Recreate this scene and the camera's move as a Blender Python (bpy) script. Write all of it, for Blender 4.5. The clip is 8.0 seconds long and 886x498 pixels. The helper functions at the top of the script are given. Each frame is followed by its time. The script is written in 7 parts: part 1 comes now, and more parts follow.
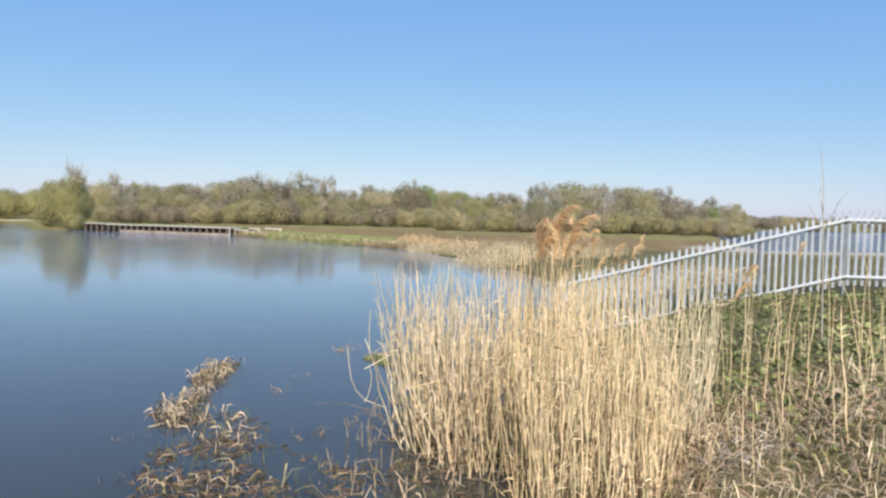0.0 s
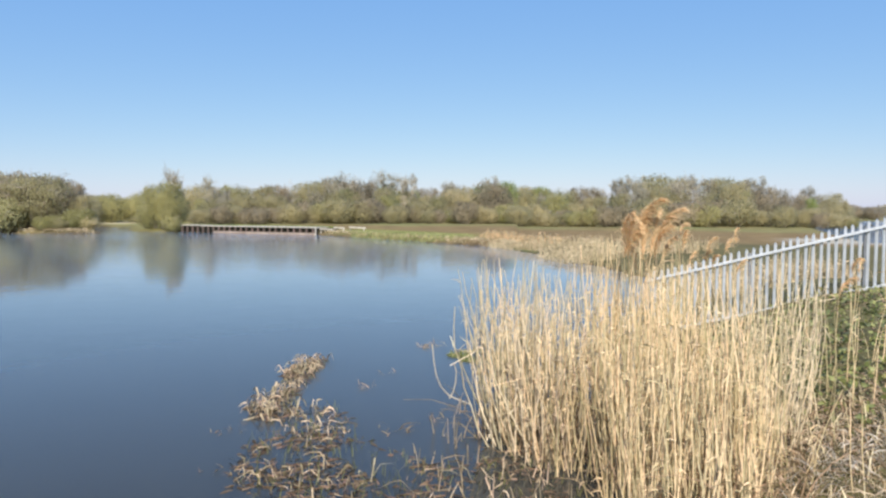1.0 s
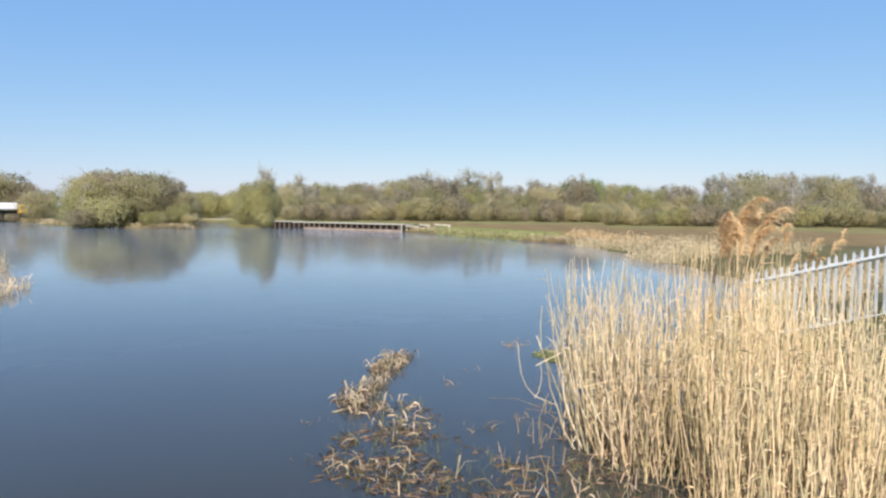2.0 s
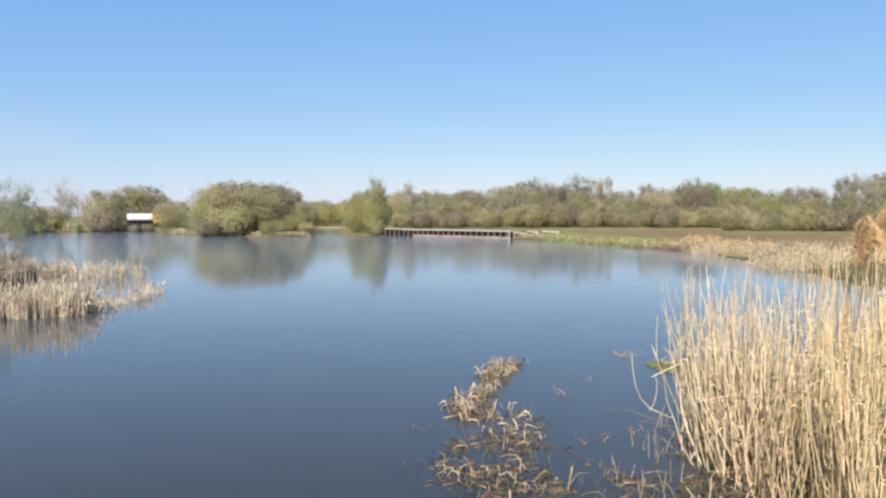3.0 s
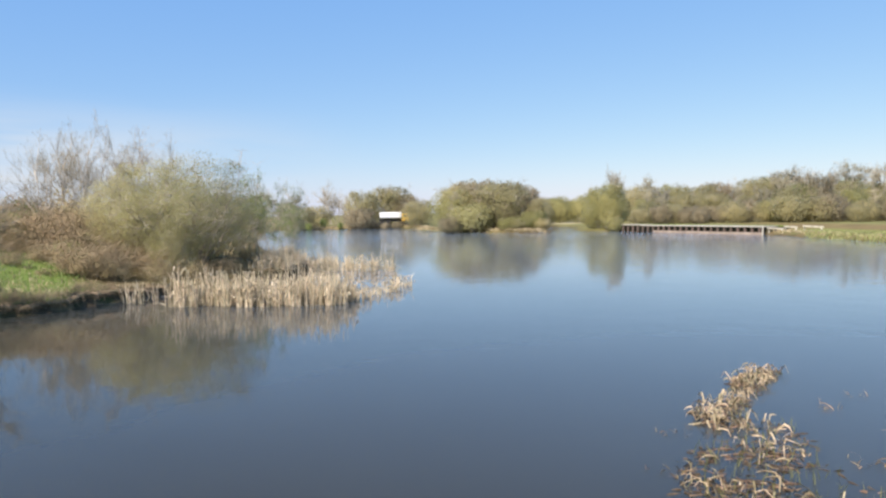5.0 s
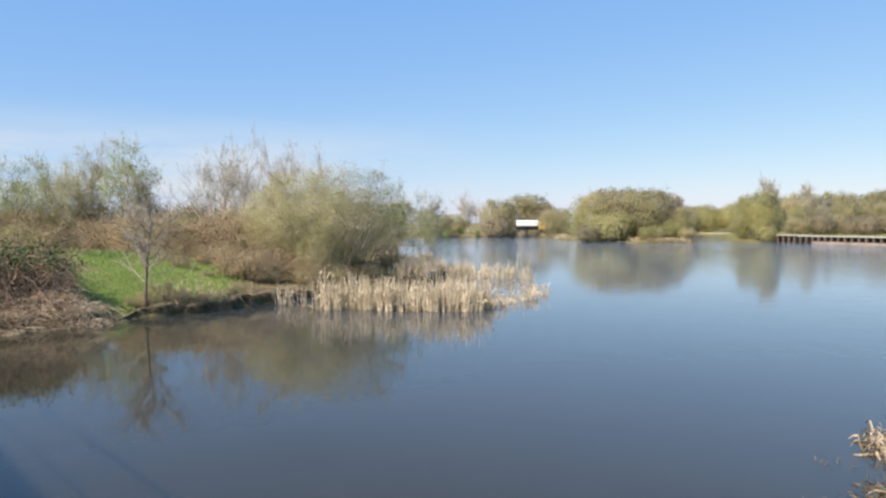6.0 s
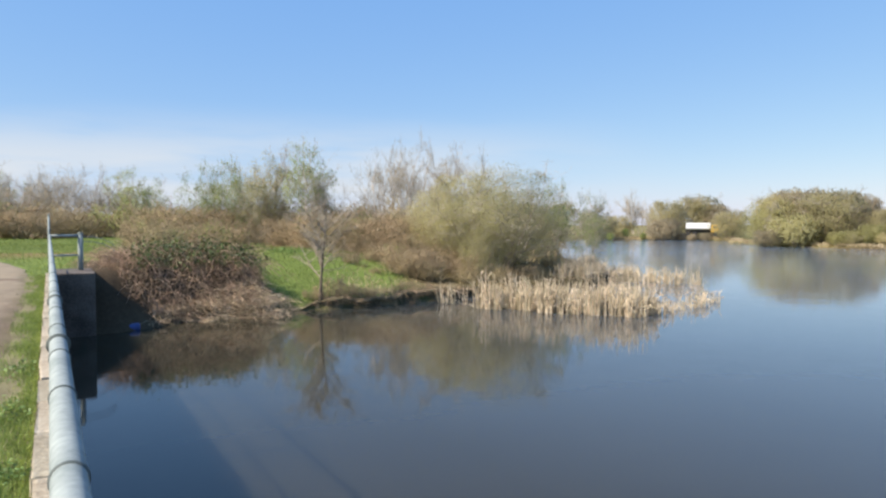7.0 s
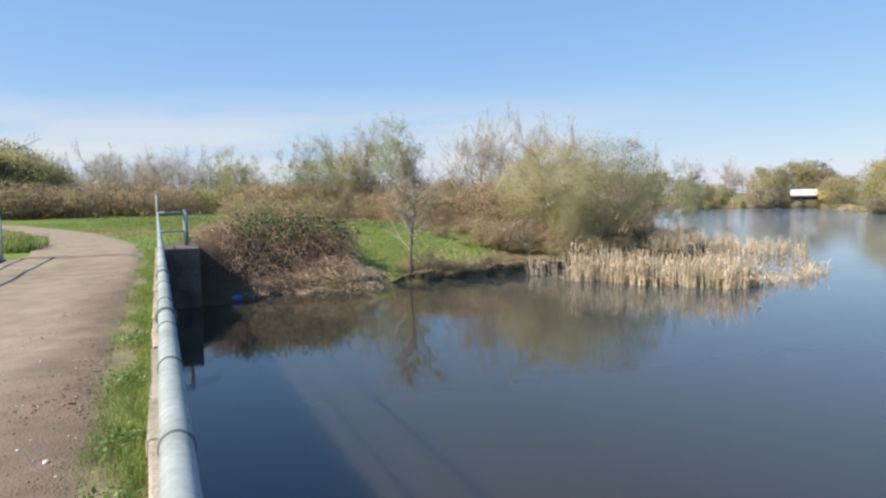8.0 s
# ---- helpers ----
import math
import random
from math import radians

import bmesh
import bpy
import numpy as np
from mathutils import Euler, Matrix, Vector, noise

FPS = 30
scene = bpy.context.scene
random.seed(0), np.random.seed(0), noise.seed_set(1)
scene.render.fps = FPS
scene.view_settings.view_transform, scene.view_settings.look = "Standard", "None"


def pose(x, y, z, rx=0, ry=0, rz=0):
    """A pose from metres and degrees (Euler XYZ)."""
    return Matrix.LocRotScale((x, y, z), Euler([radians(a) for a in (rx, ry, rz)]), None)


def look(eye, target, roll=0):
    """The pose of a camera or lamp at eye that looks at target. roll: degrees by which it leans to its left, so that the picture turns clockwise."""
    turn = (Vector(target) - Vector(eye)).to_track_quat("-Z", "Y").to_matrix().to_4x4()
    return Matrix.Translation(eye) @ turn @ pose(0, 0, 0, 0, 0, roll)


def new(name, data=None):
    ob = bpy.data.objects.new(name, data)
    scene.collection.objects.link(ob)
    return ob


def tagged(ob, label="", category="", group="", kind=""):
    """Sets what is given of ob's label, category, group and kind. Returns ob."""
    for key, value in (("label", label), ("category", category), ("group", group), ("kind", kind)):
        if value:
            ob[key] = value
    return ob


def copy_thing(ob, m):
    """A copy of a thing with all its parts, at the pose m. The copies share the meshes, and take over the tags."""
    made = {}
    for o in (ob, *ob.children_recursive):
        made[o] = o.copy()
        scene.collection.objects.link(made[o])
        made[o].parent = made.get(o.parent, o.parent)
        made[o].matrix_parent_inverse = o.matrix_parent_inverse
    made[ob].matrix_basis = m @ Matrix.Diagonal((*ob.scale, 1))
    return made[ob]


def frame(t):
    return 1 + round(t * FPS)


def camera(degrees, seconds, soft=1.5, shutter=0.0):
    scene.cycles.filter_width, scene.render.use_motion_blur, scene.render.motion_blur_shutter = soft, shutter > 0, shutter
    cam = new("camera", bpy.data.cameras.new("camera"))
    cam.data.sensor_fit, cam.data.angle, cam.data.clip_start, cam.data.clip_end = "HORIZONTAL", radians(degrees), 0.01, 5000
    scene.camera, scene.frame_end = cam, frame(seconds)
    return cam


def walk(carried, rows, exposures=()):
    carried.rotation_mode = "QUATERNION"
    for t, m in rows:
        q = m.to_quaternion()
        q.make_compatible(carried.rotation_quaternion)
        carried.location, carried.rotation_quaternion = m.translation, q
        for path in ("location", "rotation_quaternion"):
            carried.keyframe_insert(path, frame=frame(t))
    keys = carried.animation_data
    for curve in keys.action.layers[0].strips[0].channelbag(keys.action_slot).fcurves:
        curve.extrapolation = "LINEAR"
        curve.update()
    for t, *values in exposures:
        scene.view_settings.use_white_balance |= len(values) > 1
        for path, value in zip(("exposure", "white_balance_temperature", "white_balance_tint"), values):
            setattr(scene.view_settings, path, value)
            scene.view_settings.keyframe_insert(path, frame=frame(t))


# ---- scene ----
cam = camera(64.5, 8.0, soft=2.4)
PATH = [
    (0, (0.053, -0.238, 3.057), (0.077, 1.760, 2.960), 1.2),
    (0.2, (0.046, -0.234, 3.058), (0.029, 1.763, 2.954), 0.8),
    (0.5, (0.036, -0.228, 3.060), (-0.047, 1.768, 2.949), 0.8),
    (1, (0.025, -0.213, 3.056), (-0.182, 1.774, 2.947), 0.1),
    (1.5, (0.005, -0.214, 3.062), (-0.329, 1.755, 2.952), 0.1),
    (1.7, (-0.001, -0.218, 3.064), (-0.375, 1.743, 2.949), 0.3),
    (2.8, (-0.035, -0.239, 3.075), (-0.709, 1.641, 2.975), -0.1),
    (3, (-0.041, -0.243, 3.077), (-0.776, 1.615, 2.979), -0.2),
    (3.5, (-0.061, -0.263, 3.081), (-0.937, 1.532, 2.987), -0.3),
    (4, (-0.066, -0.281, 3.078), (-1.051, 1.457, 2.989), -0.2),
    (4.5, (-0.086, -0.257, 3.077), (-1.225, 1.384, 2.982), -0.4),
    (4.7, (-0.089, -0.260, 3.077), (-1.294, 1.333, 2.980), -0.7),
    (5.8, (-0.105, -0.280, 3.079), (-1.628, 1.013, 2.989), -0.7),
    (6, (-0.108, -0.283, 3.079), (-1.677, 0.955, 3.005), -0.6),
    (6.5, (-0.069, -0.263, 3.074), (-1.760, 0.803, 3.005), 0.2),
    (7, (-0.042, -0.309, 3.090), (-1.850, 0.540, 3.021), -0.0),
    (7.2, (-0.041, -0.309, 3.091), (-1.890, 0.450, 3.015), -0.7),
    (7.5, (-0.039, -0.2995, 3.093), (-1.931, 0.338, 2.981), -1.2),
    (7.8, (-0.050, -0.302, 3.092), (-1.960, 0.278, 2.966), -1.3),
    (8, (-0.058, -0.304, 3.092), (-1.958, 0.310, 2.946), -1.0),
]
walk(cam, [(t, look(eye, target, roll)) for t, eye, target, roll in PATH], [(0, 0.45, 6500, 11), (3.5, 0.56, 6700, 12), (6.5, 0.64, 6950, 12), (8, 0.63, 7000, 12)])

# ---- world, sun ----
SUN_TO = Vector((0.05, -0.81, 0.76)).normalized()      # towards the sun
world = bpy.data.worlds.new("world")
scene.world = world
world.use_nodes = True
wn = world.node_tree
sky = wn.nodes.new("ShaderNodeTexSky")
sky.sky_type = "NISHITA"
sky.sun_disc = False
sky.sun_elevation = math.asin(SUN_TO.z)
sky.sun_rotation = math.atan2(SUN_TO.x, SUN_TO.y)
sky.altitude = 50
sky.air_density = 1.0
sky.dust_density = 0.35
sky.ozone_density = 4.0
haze = wn.nodes.new("ShaderNodeVectorMath")        # thin spring haze evens out the blue
haze.operation = "MULTIPLY_ADD"
haze.inputs[1].default_value, haze.inputs[2].default_value = (0.592, 0.457, 0.185), (0.40, 1.53, 4.45)
wn.links.new(sky.outputs[0], haze.inputs[0])
# a thin veil of cirrus low in the west
way = wn.nodes.new("ShaderNodeTexCoord")
axes = wn.nodes.new("ShaderNodeSeparateXYZ")
wn.links.new(way.outputs["Generated"], axes.inputs[0])
stretch = wn.nodes.new("ShaderNodeMapping")
stretch.inputs["Scale"].default_value = (2.0, 2.0, 16.0)
wn.links.new(way.outputs["Generated"], stretch.inputs["Vector"])
wisps = wn.nodes.new("ShaderNodeTexNoise")
wisps.inputs["Scale"].default_value, wisps.inputs["Detail"].default_value = 1.6, 5
wn.links.new(stretch.outputs[0], wisps.inputs["Vector"])
veil = None
for src, lo, hi in ((axes.outputs["Z"], 0.17, 0.05), (axes.outputs["X"], -0.70, -0.97), (wisps.outputs["Fac"], 0.28, 0.62)):
    band = wn.nodes.new("ShaderNodeMapRange")
    band.interpolation_type = "SMOOTHSTEP"
    band.inputs["From Min"].default_value, band.inputs["From Max"].default_value = min(lo, hi), max(lo, hi)
    band.inputs["To Min"].default_value, band.inputs["To Max"].default_value = (0, 1) if lo < hi else (1, 0)
    wn.links.new(src, band.inputs["Value"])
    if veil is None:
        veil = band.outputs[0]
    else:
        times = wn.nodes.new("ShaderNodeMath")
        times.operation = "MULTIPLY"
        wn.links.new(veil, times.inputs[0])
        wn.links.new(band.outputs[0], times.inputs[1])
        veil = times.outputs[0]
cirrus = wn.nodes.new("ShaderNodeMix")
cirrus.data_type = "RGBA"
cirrus.inputs["B"].default_value = (4.1, 4.6, 5.2, 1)
wn.links.new(veil, cirrus.inputs["Factor"])
wn.links.new(haze.outputs[0], cirrus.inputs["A"])
wn.links.new(cirrus.outputs["Result"], wn.nodes["Background"].inputs[0])
wn.nodes["Background"].inputs[1].default_value = 0.112
sun = new("sun", bpy.data.lights.new("sun", "SUN"))
sun.data.energy, sun.data.angle, sun.data.color = 5.0, radians(0.55), (1.0, 0.95, 0.87)
sun.matrix_world = look((0, 0, 60), Vector((0, 0, 60)) - SUN_TO)

# ---- materials ----
def mat(name, c1, c2, scale=3.0, rough=0.85, bump=0.0, fine=40.0, metal=0.0, vary=0.0, see=0.0, spec=0.3, island=0.0, attr=""):
    """Two colours mixed by coarse and fine noise; vary: by object, island: by loose piece; see: light let through."""
    m = bpy.data.materials.new(name)
    m.use_nodes = True
    nt = m.node_tree
    b = nt.nodes["Principled BSDF"]
    co = nt.nodes.new("ShaderNodeTexCoord")
    n1, n2 = nt.nodes.new("ShaderNodeTexNoise"), nt.nodes.new("ShaderNodeTexNoise")
    n1.inputs["Scale"].default_value, n2.inputs["Scale"].default_value = scale, fine
    n1.inputs["Detail"].default_value, n2.inputs["Detail"].default_value = 5, 3
    for n in (n1, n2):
        nt.links.new(co.outputs["Object"], n.inputs["Vector"])
    add = nt.nodes.new("ShaderNodeMath")
    add.operation = "MULTIPLY_ADD"
    nt.links.new(n2.outputs["Fac"], add.inputs[0])
    add.inputs[1].default_value = 0.7
    nt.links.new(n1.outputs["Fac"], add.inputs[2])
    ramp = nt.nodes.new("ShaderNodeMapRange")
    ramp.inputs["From Min"].default_value, ramp.inputs["From Max"].default_value = 0.62, 1.08
    nt.links.new(add.outputs[0], ramp.inputs["Value"])
    mix = nt.nodes.new("ShaderNodeMix")
    mix.data_type = "RGBA"
    mix.inputs["A"].default_value, mix.inputs["B"].default_value = (*c1, 1), (*c2, 1)
    nt.links.new(ramp.outputs[0], mix.inputs["Factor"])
    col = mix.outputs["Result"]
    if attr:
        at = nt.nodes.new("ShaderNodeAttribute")
        at.attribute_name = attr
        mul = nt.nodes.new("ShaderNodeMix")
        mul.data_type, mul.blend_type = "RGBA", "MULTIPLY"
        mul.inputs["Factor"].default_value = 1
        nt.links.new(col, mul.inputs["A"])
        nt.links.new(at.outputs["Color"], mul.inputs["B"])
        col = mul.outputs["Result"]
    if vary or island:
        src = nt.nodes.new("ShaderNodeObjectInfo").outputs["Random"] if vary else nt.nodes.new("ShaderNodeNewGeometry").outputs["Random Per Island"]
        hsv = nt.nodes.new("ShaderNodeHueSaturation")
        r = nt.nodes.new("ShaderNodeMapRange")
        k = vary or island
        r.inputs["To Min"].default_value, r.inputs["To Max"].default_value = 1 - k, 1 + k
        nt.links.new(src, r.inputs["Value"])
        nt.links.new(r.outputs[0], hsv.inputs["Value"])
        h = nt.nodes.new("ShaderNodeMapRange")
        h.inputs["To Min"].default_value, h.inputs["To Max"].default_value = 0.5 + 0.035 * k, 0.5 - 0.05 * k
        nt.links.new(src, h.inputs["Value"])
        nt.links.new(h.outputs[0], hsv.inputs["Hue"])
        nt.links.new(col, hsv.inputs["Color"])
        col = hsv.outputs["Color"]
    nt.links.new(col, b.inputs["Base Color"])
    b.inputs["Roughness"].default_value, b.inputs["Metallic"].default_value = rough, metal
    b.inputs["Specular IOR Level"].default_value = spec
    if bump:
        bn = nt.nodes.new("ShaderNodeBump")
        bn.inputs["Strength"].default_value, bn.inputs["Distance"].default_value = bump, 0.03
        nt.links.new(add.outputs[0], bn.inputs["Height"])
        nt.links.new(bn.outputs[0], b.inputs["Normal"])
    if see:
        tr, ms = nt.nodes.new("ShaderNodeBsdfTranslucent"), nt.nodes.new("ShaderNodeMixShader")
        nt.links.new(col, tr.inputs["Color"])
        ms.inputs[0].default_value = see
        nt.links.new(b.outputs[0], ms.inputs[1])
        nt.links.new(tr.outputs[0], ms.inputs[2])
        nt.links.new(ms.outputs[0], nt.nodes["Material Output"].inputs["Surface"])
    return m


M_GROUND = mat("earth_and_grass", (0.72, 0.68, 0.62), (1.25, 1.22, 1.1), 0.35, 0.95, 0.6, 9.0, attr="tint", spec=0.1)
M_PATH = mat("trodden_gravel", (0.8, 0.79, 0.77), (1.15, 1.125, 1.1), 1.8, 0.95, 0.6, 55.0, spec=0.15, attr="tint")
M_GRASS = mat("grass_blade", (0.125, 0.178, 0.042), (0.295, 0.345, 0.10), 2.0, 0.6, 0, 20, island=0.35, see=0.3)
M_VERGEGRASS = mat("fresh_verge_grass", (0.12, 0.19, 0.04), (0.29, 0.37, 0.10), 3.0, 0.6, 0, 20, island=0.35, see=0.45)
M_VERGEWEED = mat("verge_weed_leaf", (0.07, 0.14, 0.03), (0.22, 0.32, 0.10), 6.0, 0.5, 0, 30, island=0.4, see=0.25)
M_DRYGRASS = mat("dry_grass", (0.33, 0.26, 0.15), (0.55, 0.46, 0.29), 2.0, 0.8, 0, 20, island=0.35, see=0.2)
M_REED = mat("dry_reed", (0.60, 0.45, 0.228), (0.87, 0.72, 0.435), 1.2, 0.62, 0, 14, island=0.42, see=0.12)
M_REEDOLD = mat("weathered_reed", (0.26, 0.195, 0.125), (0.56, 0.45, 0.31), 1.5, 0.8, 0, 20, island=0.4, see=0.1)
M_PLUME = mat("reed_plume", (0.635, 0.455, 0.24), (0.89, 0.695, 0.41), 3, 0.9, 0, 30, island=0.25, see=0.45)
M_RUSH = mat("bulrush_stalk", (0.45, 0.365, 0.235), (0.79, 0.675, 0.48), 1.5, 0.75, 0, 20, island=0.35, see=0.1)
M_BARK = mat("grey_brown_bark", (0.17, 0.14, 0.105), (0.34, 0.29, 0.225), 3, 0.9, 0.4, 25, vary=0.2)
M_DARKBARK = mat("dark_damp_bark", (0.085, 0.066, 0.048), (0.18, 0.145, 0.108), 4, 0.9, 0.4, 25)
M_TWIG = mat("pale_twig", (0.32, 0.275, 0.215), (0.55, 0.49, 0.40), 1.5, 0.85, 0, 12, vary=0.25)
M_SAPTWIG = mat("buff_sapling_twig", (0.26, 0.21, 0.155), (0.46, 0.39, 0.30), 1.5, 0.85, 0, 12)
M_TWIGRED = mat("red_brown_twig", (0.218, 0.168, 0.10), (0.405, 0.318, 0.195), 1.0, 0.85, 0, 8, vary=0.25)
M_WILLOW = mat("willow_spring_leaf", (0.35, 0.333, 0.14), (0.53, 0.502, 0.228), 0.5, 0.7, 0, 5, vary=0.2, see=0.62)
M_OLIVE = mat("olive_bud_foliage", (0.40, 0.357, 0.185), (0.54, 0.487, 0.27), 0.4, 0.75, 0, 4, vary=0.2, see=0.62)
M_GREEN = mat("fresh_green_leaf", (0.21, 0.27, 0.075), (0.38, 0.43, 0.15), 0.5, 0.65, 0, 5, vary=0.2, see=0.5)
M_PURPLE = mat("alder_bud_haze", (0.295, 0.25, 0.165), (0.44, 0.38, 0.255), 0.4, 0.8, 0, 4, vary=0.2, see=0.55)
M_GREYBUD = mat("grey_bud_haze", (0.35, 0.32, 0.22), (0.51, 0.47, 0.34), 0.4, 0.8, 0, 4, vary=0.2, see=0.5)
M_BUSH = mat("sallow_bush_leaf", (0.38, 0.352, 0.165), (0.57, 0.53, 0.272), 0.6, 0.7, 0, 6, vary=0.1, see=0.68)
M_CATKIN = mat("catkin_sallow_leaf", (0.42, 0.395, 0.19), (0.585, 0.545, 0.285), 0.6, 0.7, 0, 6, vary=0.1, see=0.6)
M_BRIAR = mat("russet_briar_bud", (0.258, 0.195, 0.11), (0.45, 0.345, 0.21), 0.5, 0.8, 0, 5, vary=0.22, see=0.4)
M_SCRUBLEAF = mat("brown_scrub_bud", (0.275, 0.24, 0.12), (0.47, 0.41, 0.225), 0.5, 0.8, 0, 5, vary=0.25, see=0.4)
M_IVY = mat("dark_ivy_leaf", (0.028, 0.05, 0.015), (0.11, 0.155, 0.045), 1.2, 0.5, 0, 9, island=0.5, see=0.15, spec=0.25)
M_BRAMBLE = mat("bramble_stem", (0.19, 0.125, 0.08), (0.46, 0.34, 0.225), 1.2, 0.8, 0, 10, island=0.4)
M_GALV = mat("galvanised_steel", (0.2, 0.235, 0.225), (0.33, 0.365, 0.35), 6.0, 0.72, 0.03, 60, metal=0.1, spec=0.25)
M_FENCE = mat("galvanised_palisade", (0.45, 0.47, 0.48), (0.61, 0.63, 0.64), 2.0, 0.45, 0.02, 40, metal=0.25, spec=0.5)
M_GALVDARK = mat("weathered_steel", (0.17, 0.175, 0.18), (0.30, 0.31, 0.32), 3, 0.6, 0.05, 30, metal=0.4)
M_BAND = mat("dark_rubber_band", (0.06, 0.075, 0.07), (0.13, 0.15, 0.14), 9, 0.7, 0, 50)
M_STONE = mat("sandy_coping_stone", (0.25, 0.205, 0.14), (0.47, 0.405, 0.30), 3.0, 0.9, 0.5, 30, vary=0.15)
M_CONC = mat("stained_concrete", (0.20, 0.19, 0.17), (0.42, 0.40, 0.36), 1.6, 0.9, 0.4, 25)
M_DARKCONC = mat("dark_mottled_concrete", (0.055, 0.044, 0.036), (0.16, 0.132, 0.108), 1.6, 0.85, 0.4, 25)
M_BRICK = mat("old_engineering_wall", (0.15, 0.12, 0.10), (0.30, 0.25, 0.20), 2.2, 0.9, 0.5, 30)
M_DECKWOOD = mat("bleached_timber", (0.30, 0.27, 0.215), (0.50, 0.455, 0.375), 2.5, 0.85, 0.2, 25, vary=0.15)
M_PILE = mat("rusty_sheet_piling", (0.075, 0.05, 0.04), (0.17, 0.125, 0.1), 1.2, 0.8, 0.2, 15, vary=0.2)
M_BOARD = mat("weathered_pinkish_boarding", (0.2, 0.15, 0.115), (0.37, 0.29, 0.23), 0.8, 0.85, 0.2, 12)
M_EARTH = mat("damp_bank_earth", (0.06, 0.05, 0.03), (0.15, 0.13, 0.07), 0.8, 0.95, 0.3, 12)
M_WHITE = mat("white_vehicle_paint", (0.72, 0.73, 0.74), (0.83, 0.84, 0.85), 1.5, 0.35, 0, 20, spec=0.5)
M_YELLOW = mat("yellow_vehicle_paint", (0.62, 0.36, 0.035), (0.75, 0.46, 0.06), 1.5, 0.4, 0, 20, spec=0.5)
M_TYRE = mat("black_rubber", (0.015, 0.015, 0.015), (0.04, 0.04, 0.04), 4, 0.8, 0, 30)
M_DARKMET = mat("dark_chassis_steel", (0.03, 0.03, 0.03), (0.08, 0.075, 0.07), 3, 0.6, 0, 30, metal=0.4)
M_BLUE = mat("blue_plastic", (0.018, 0.045, 0.16), (0.03, 0.065, 0.22), 5, 0.35, 0, 30, spec=0.5)
M_GLASS = mat("dark_window_glass", (0.02, 0.025, 0.03), (0.03, 0.035, 0.04), 1, 0.06, 0, 10, spec=0.8)
M_SPIT = mat("yellowish_spit_grass", (0.2, 0.22, 0.08), (0.42, 0.43, 0.18), 0.4, 0.8, 0, 4, island=0.3, see=0.3)
M_WEED = mat("green_water_weed", (0.16, 0.175, 0.055), (0.33, 0.34, 0.125), 3, 0.7, 0, 30, island=0.3, see=0.3)


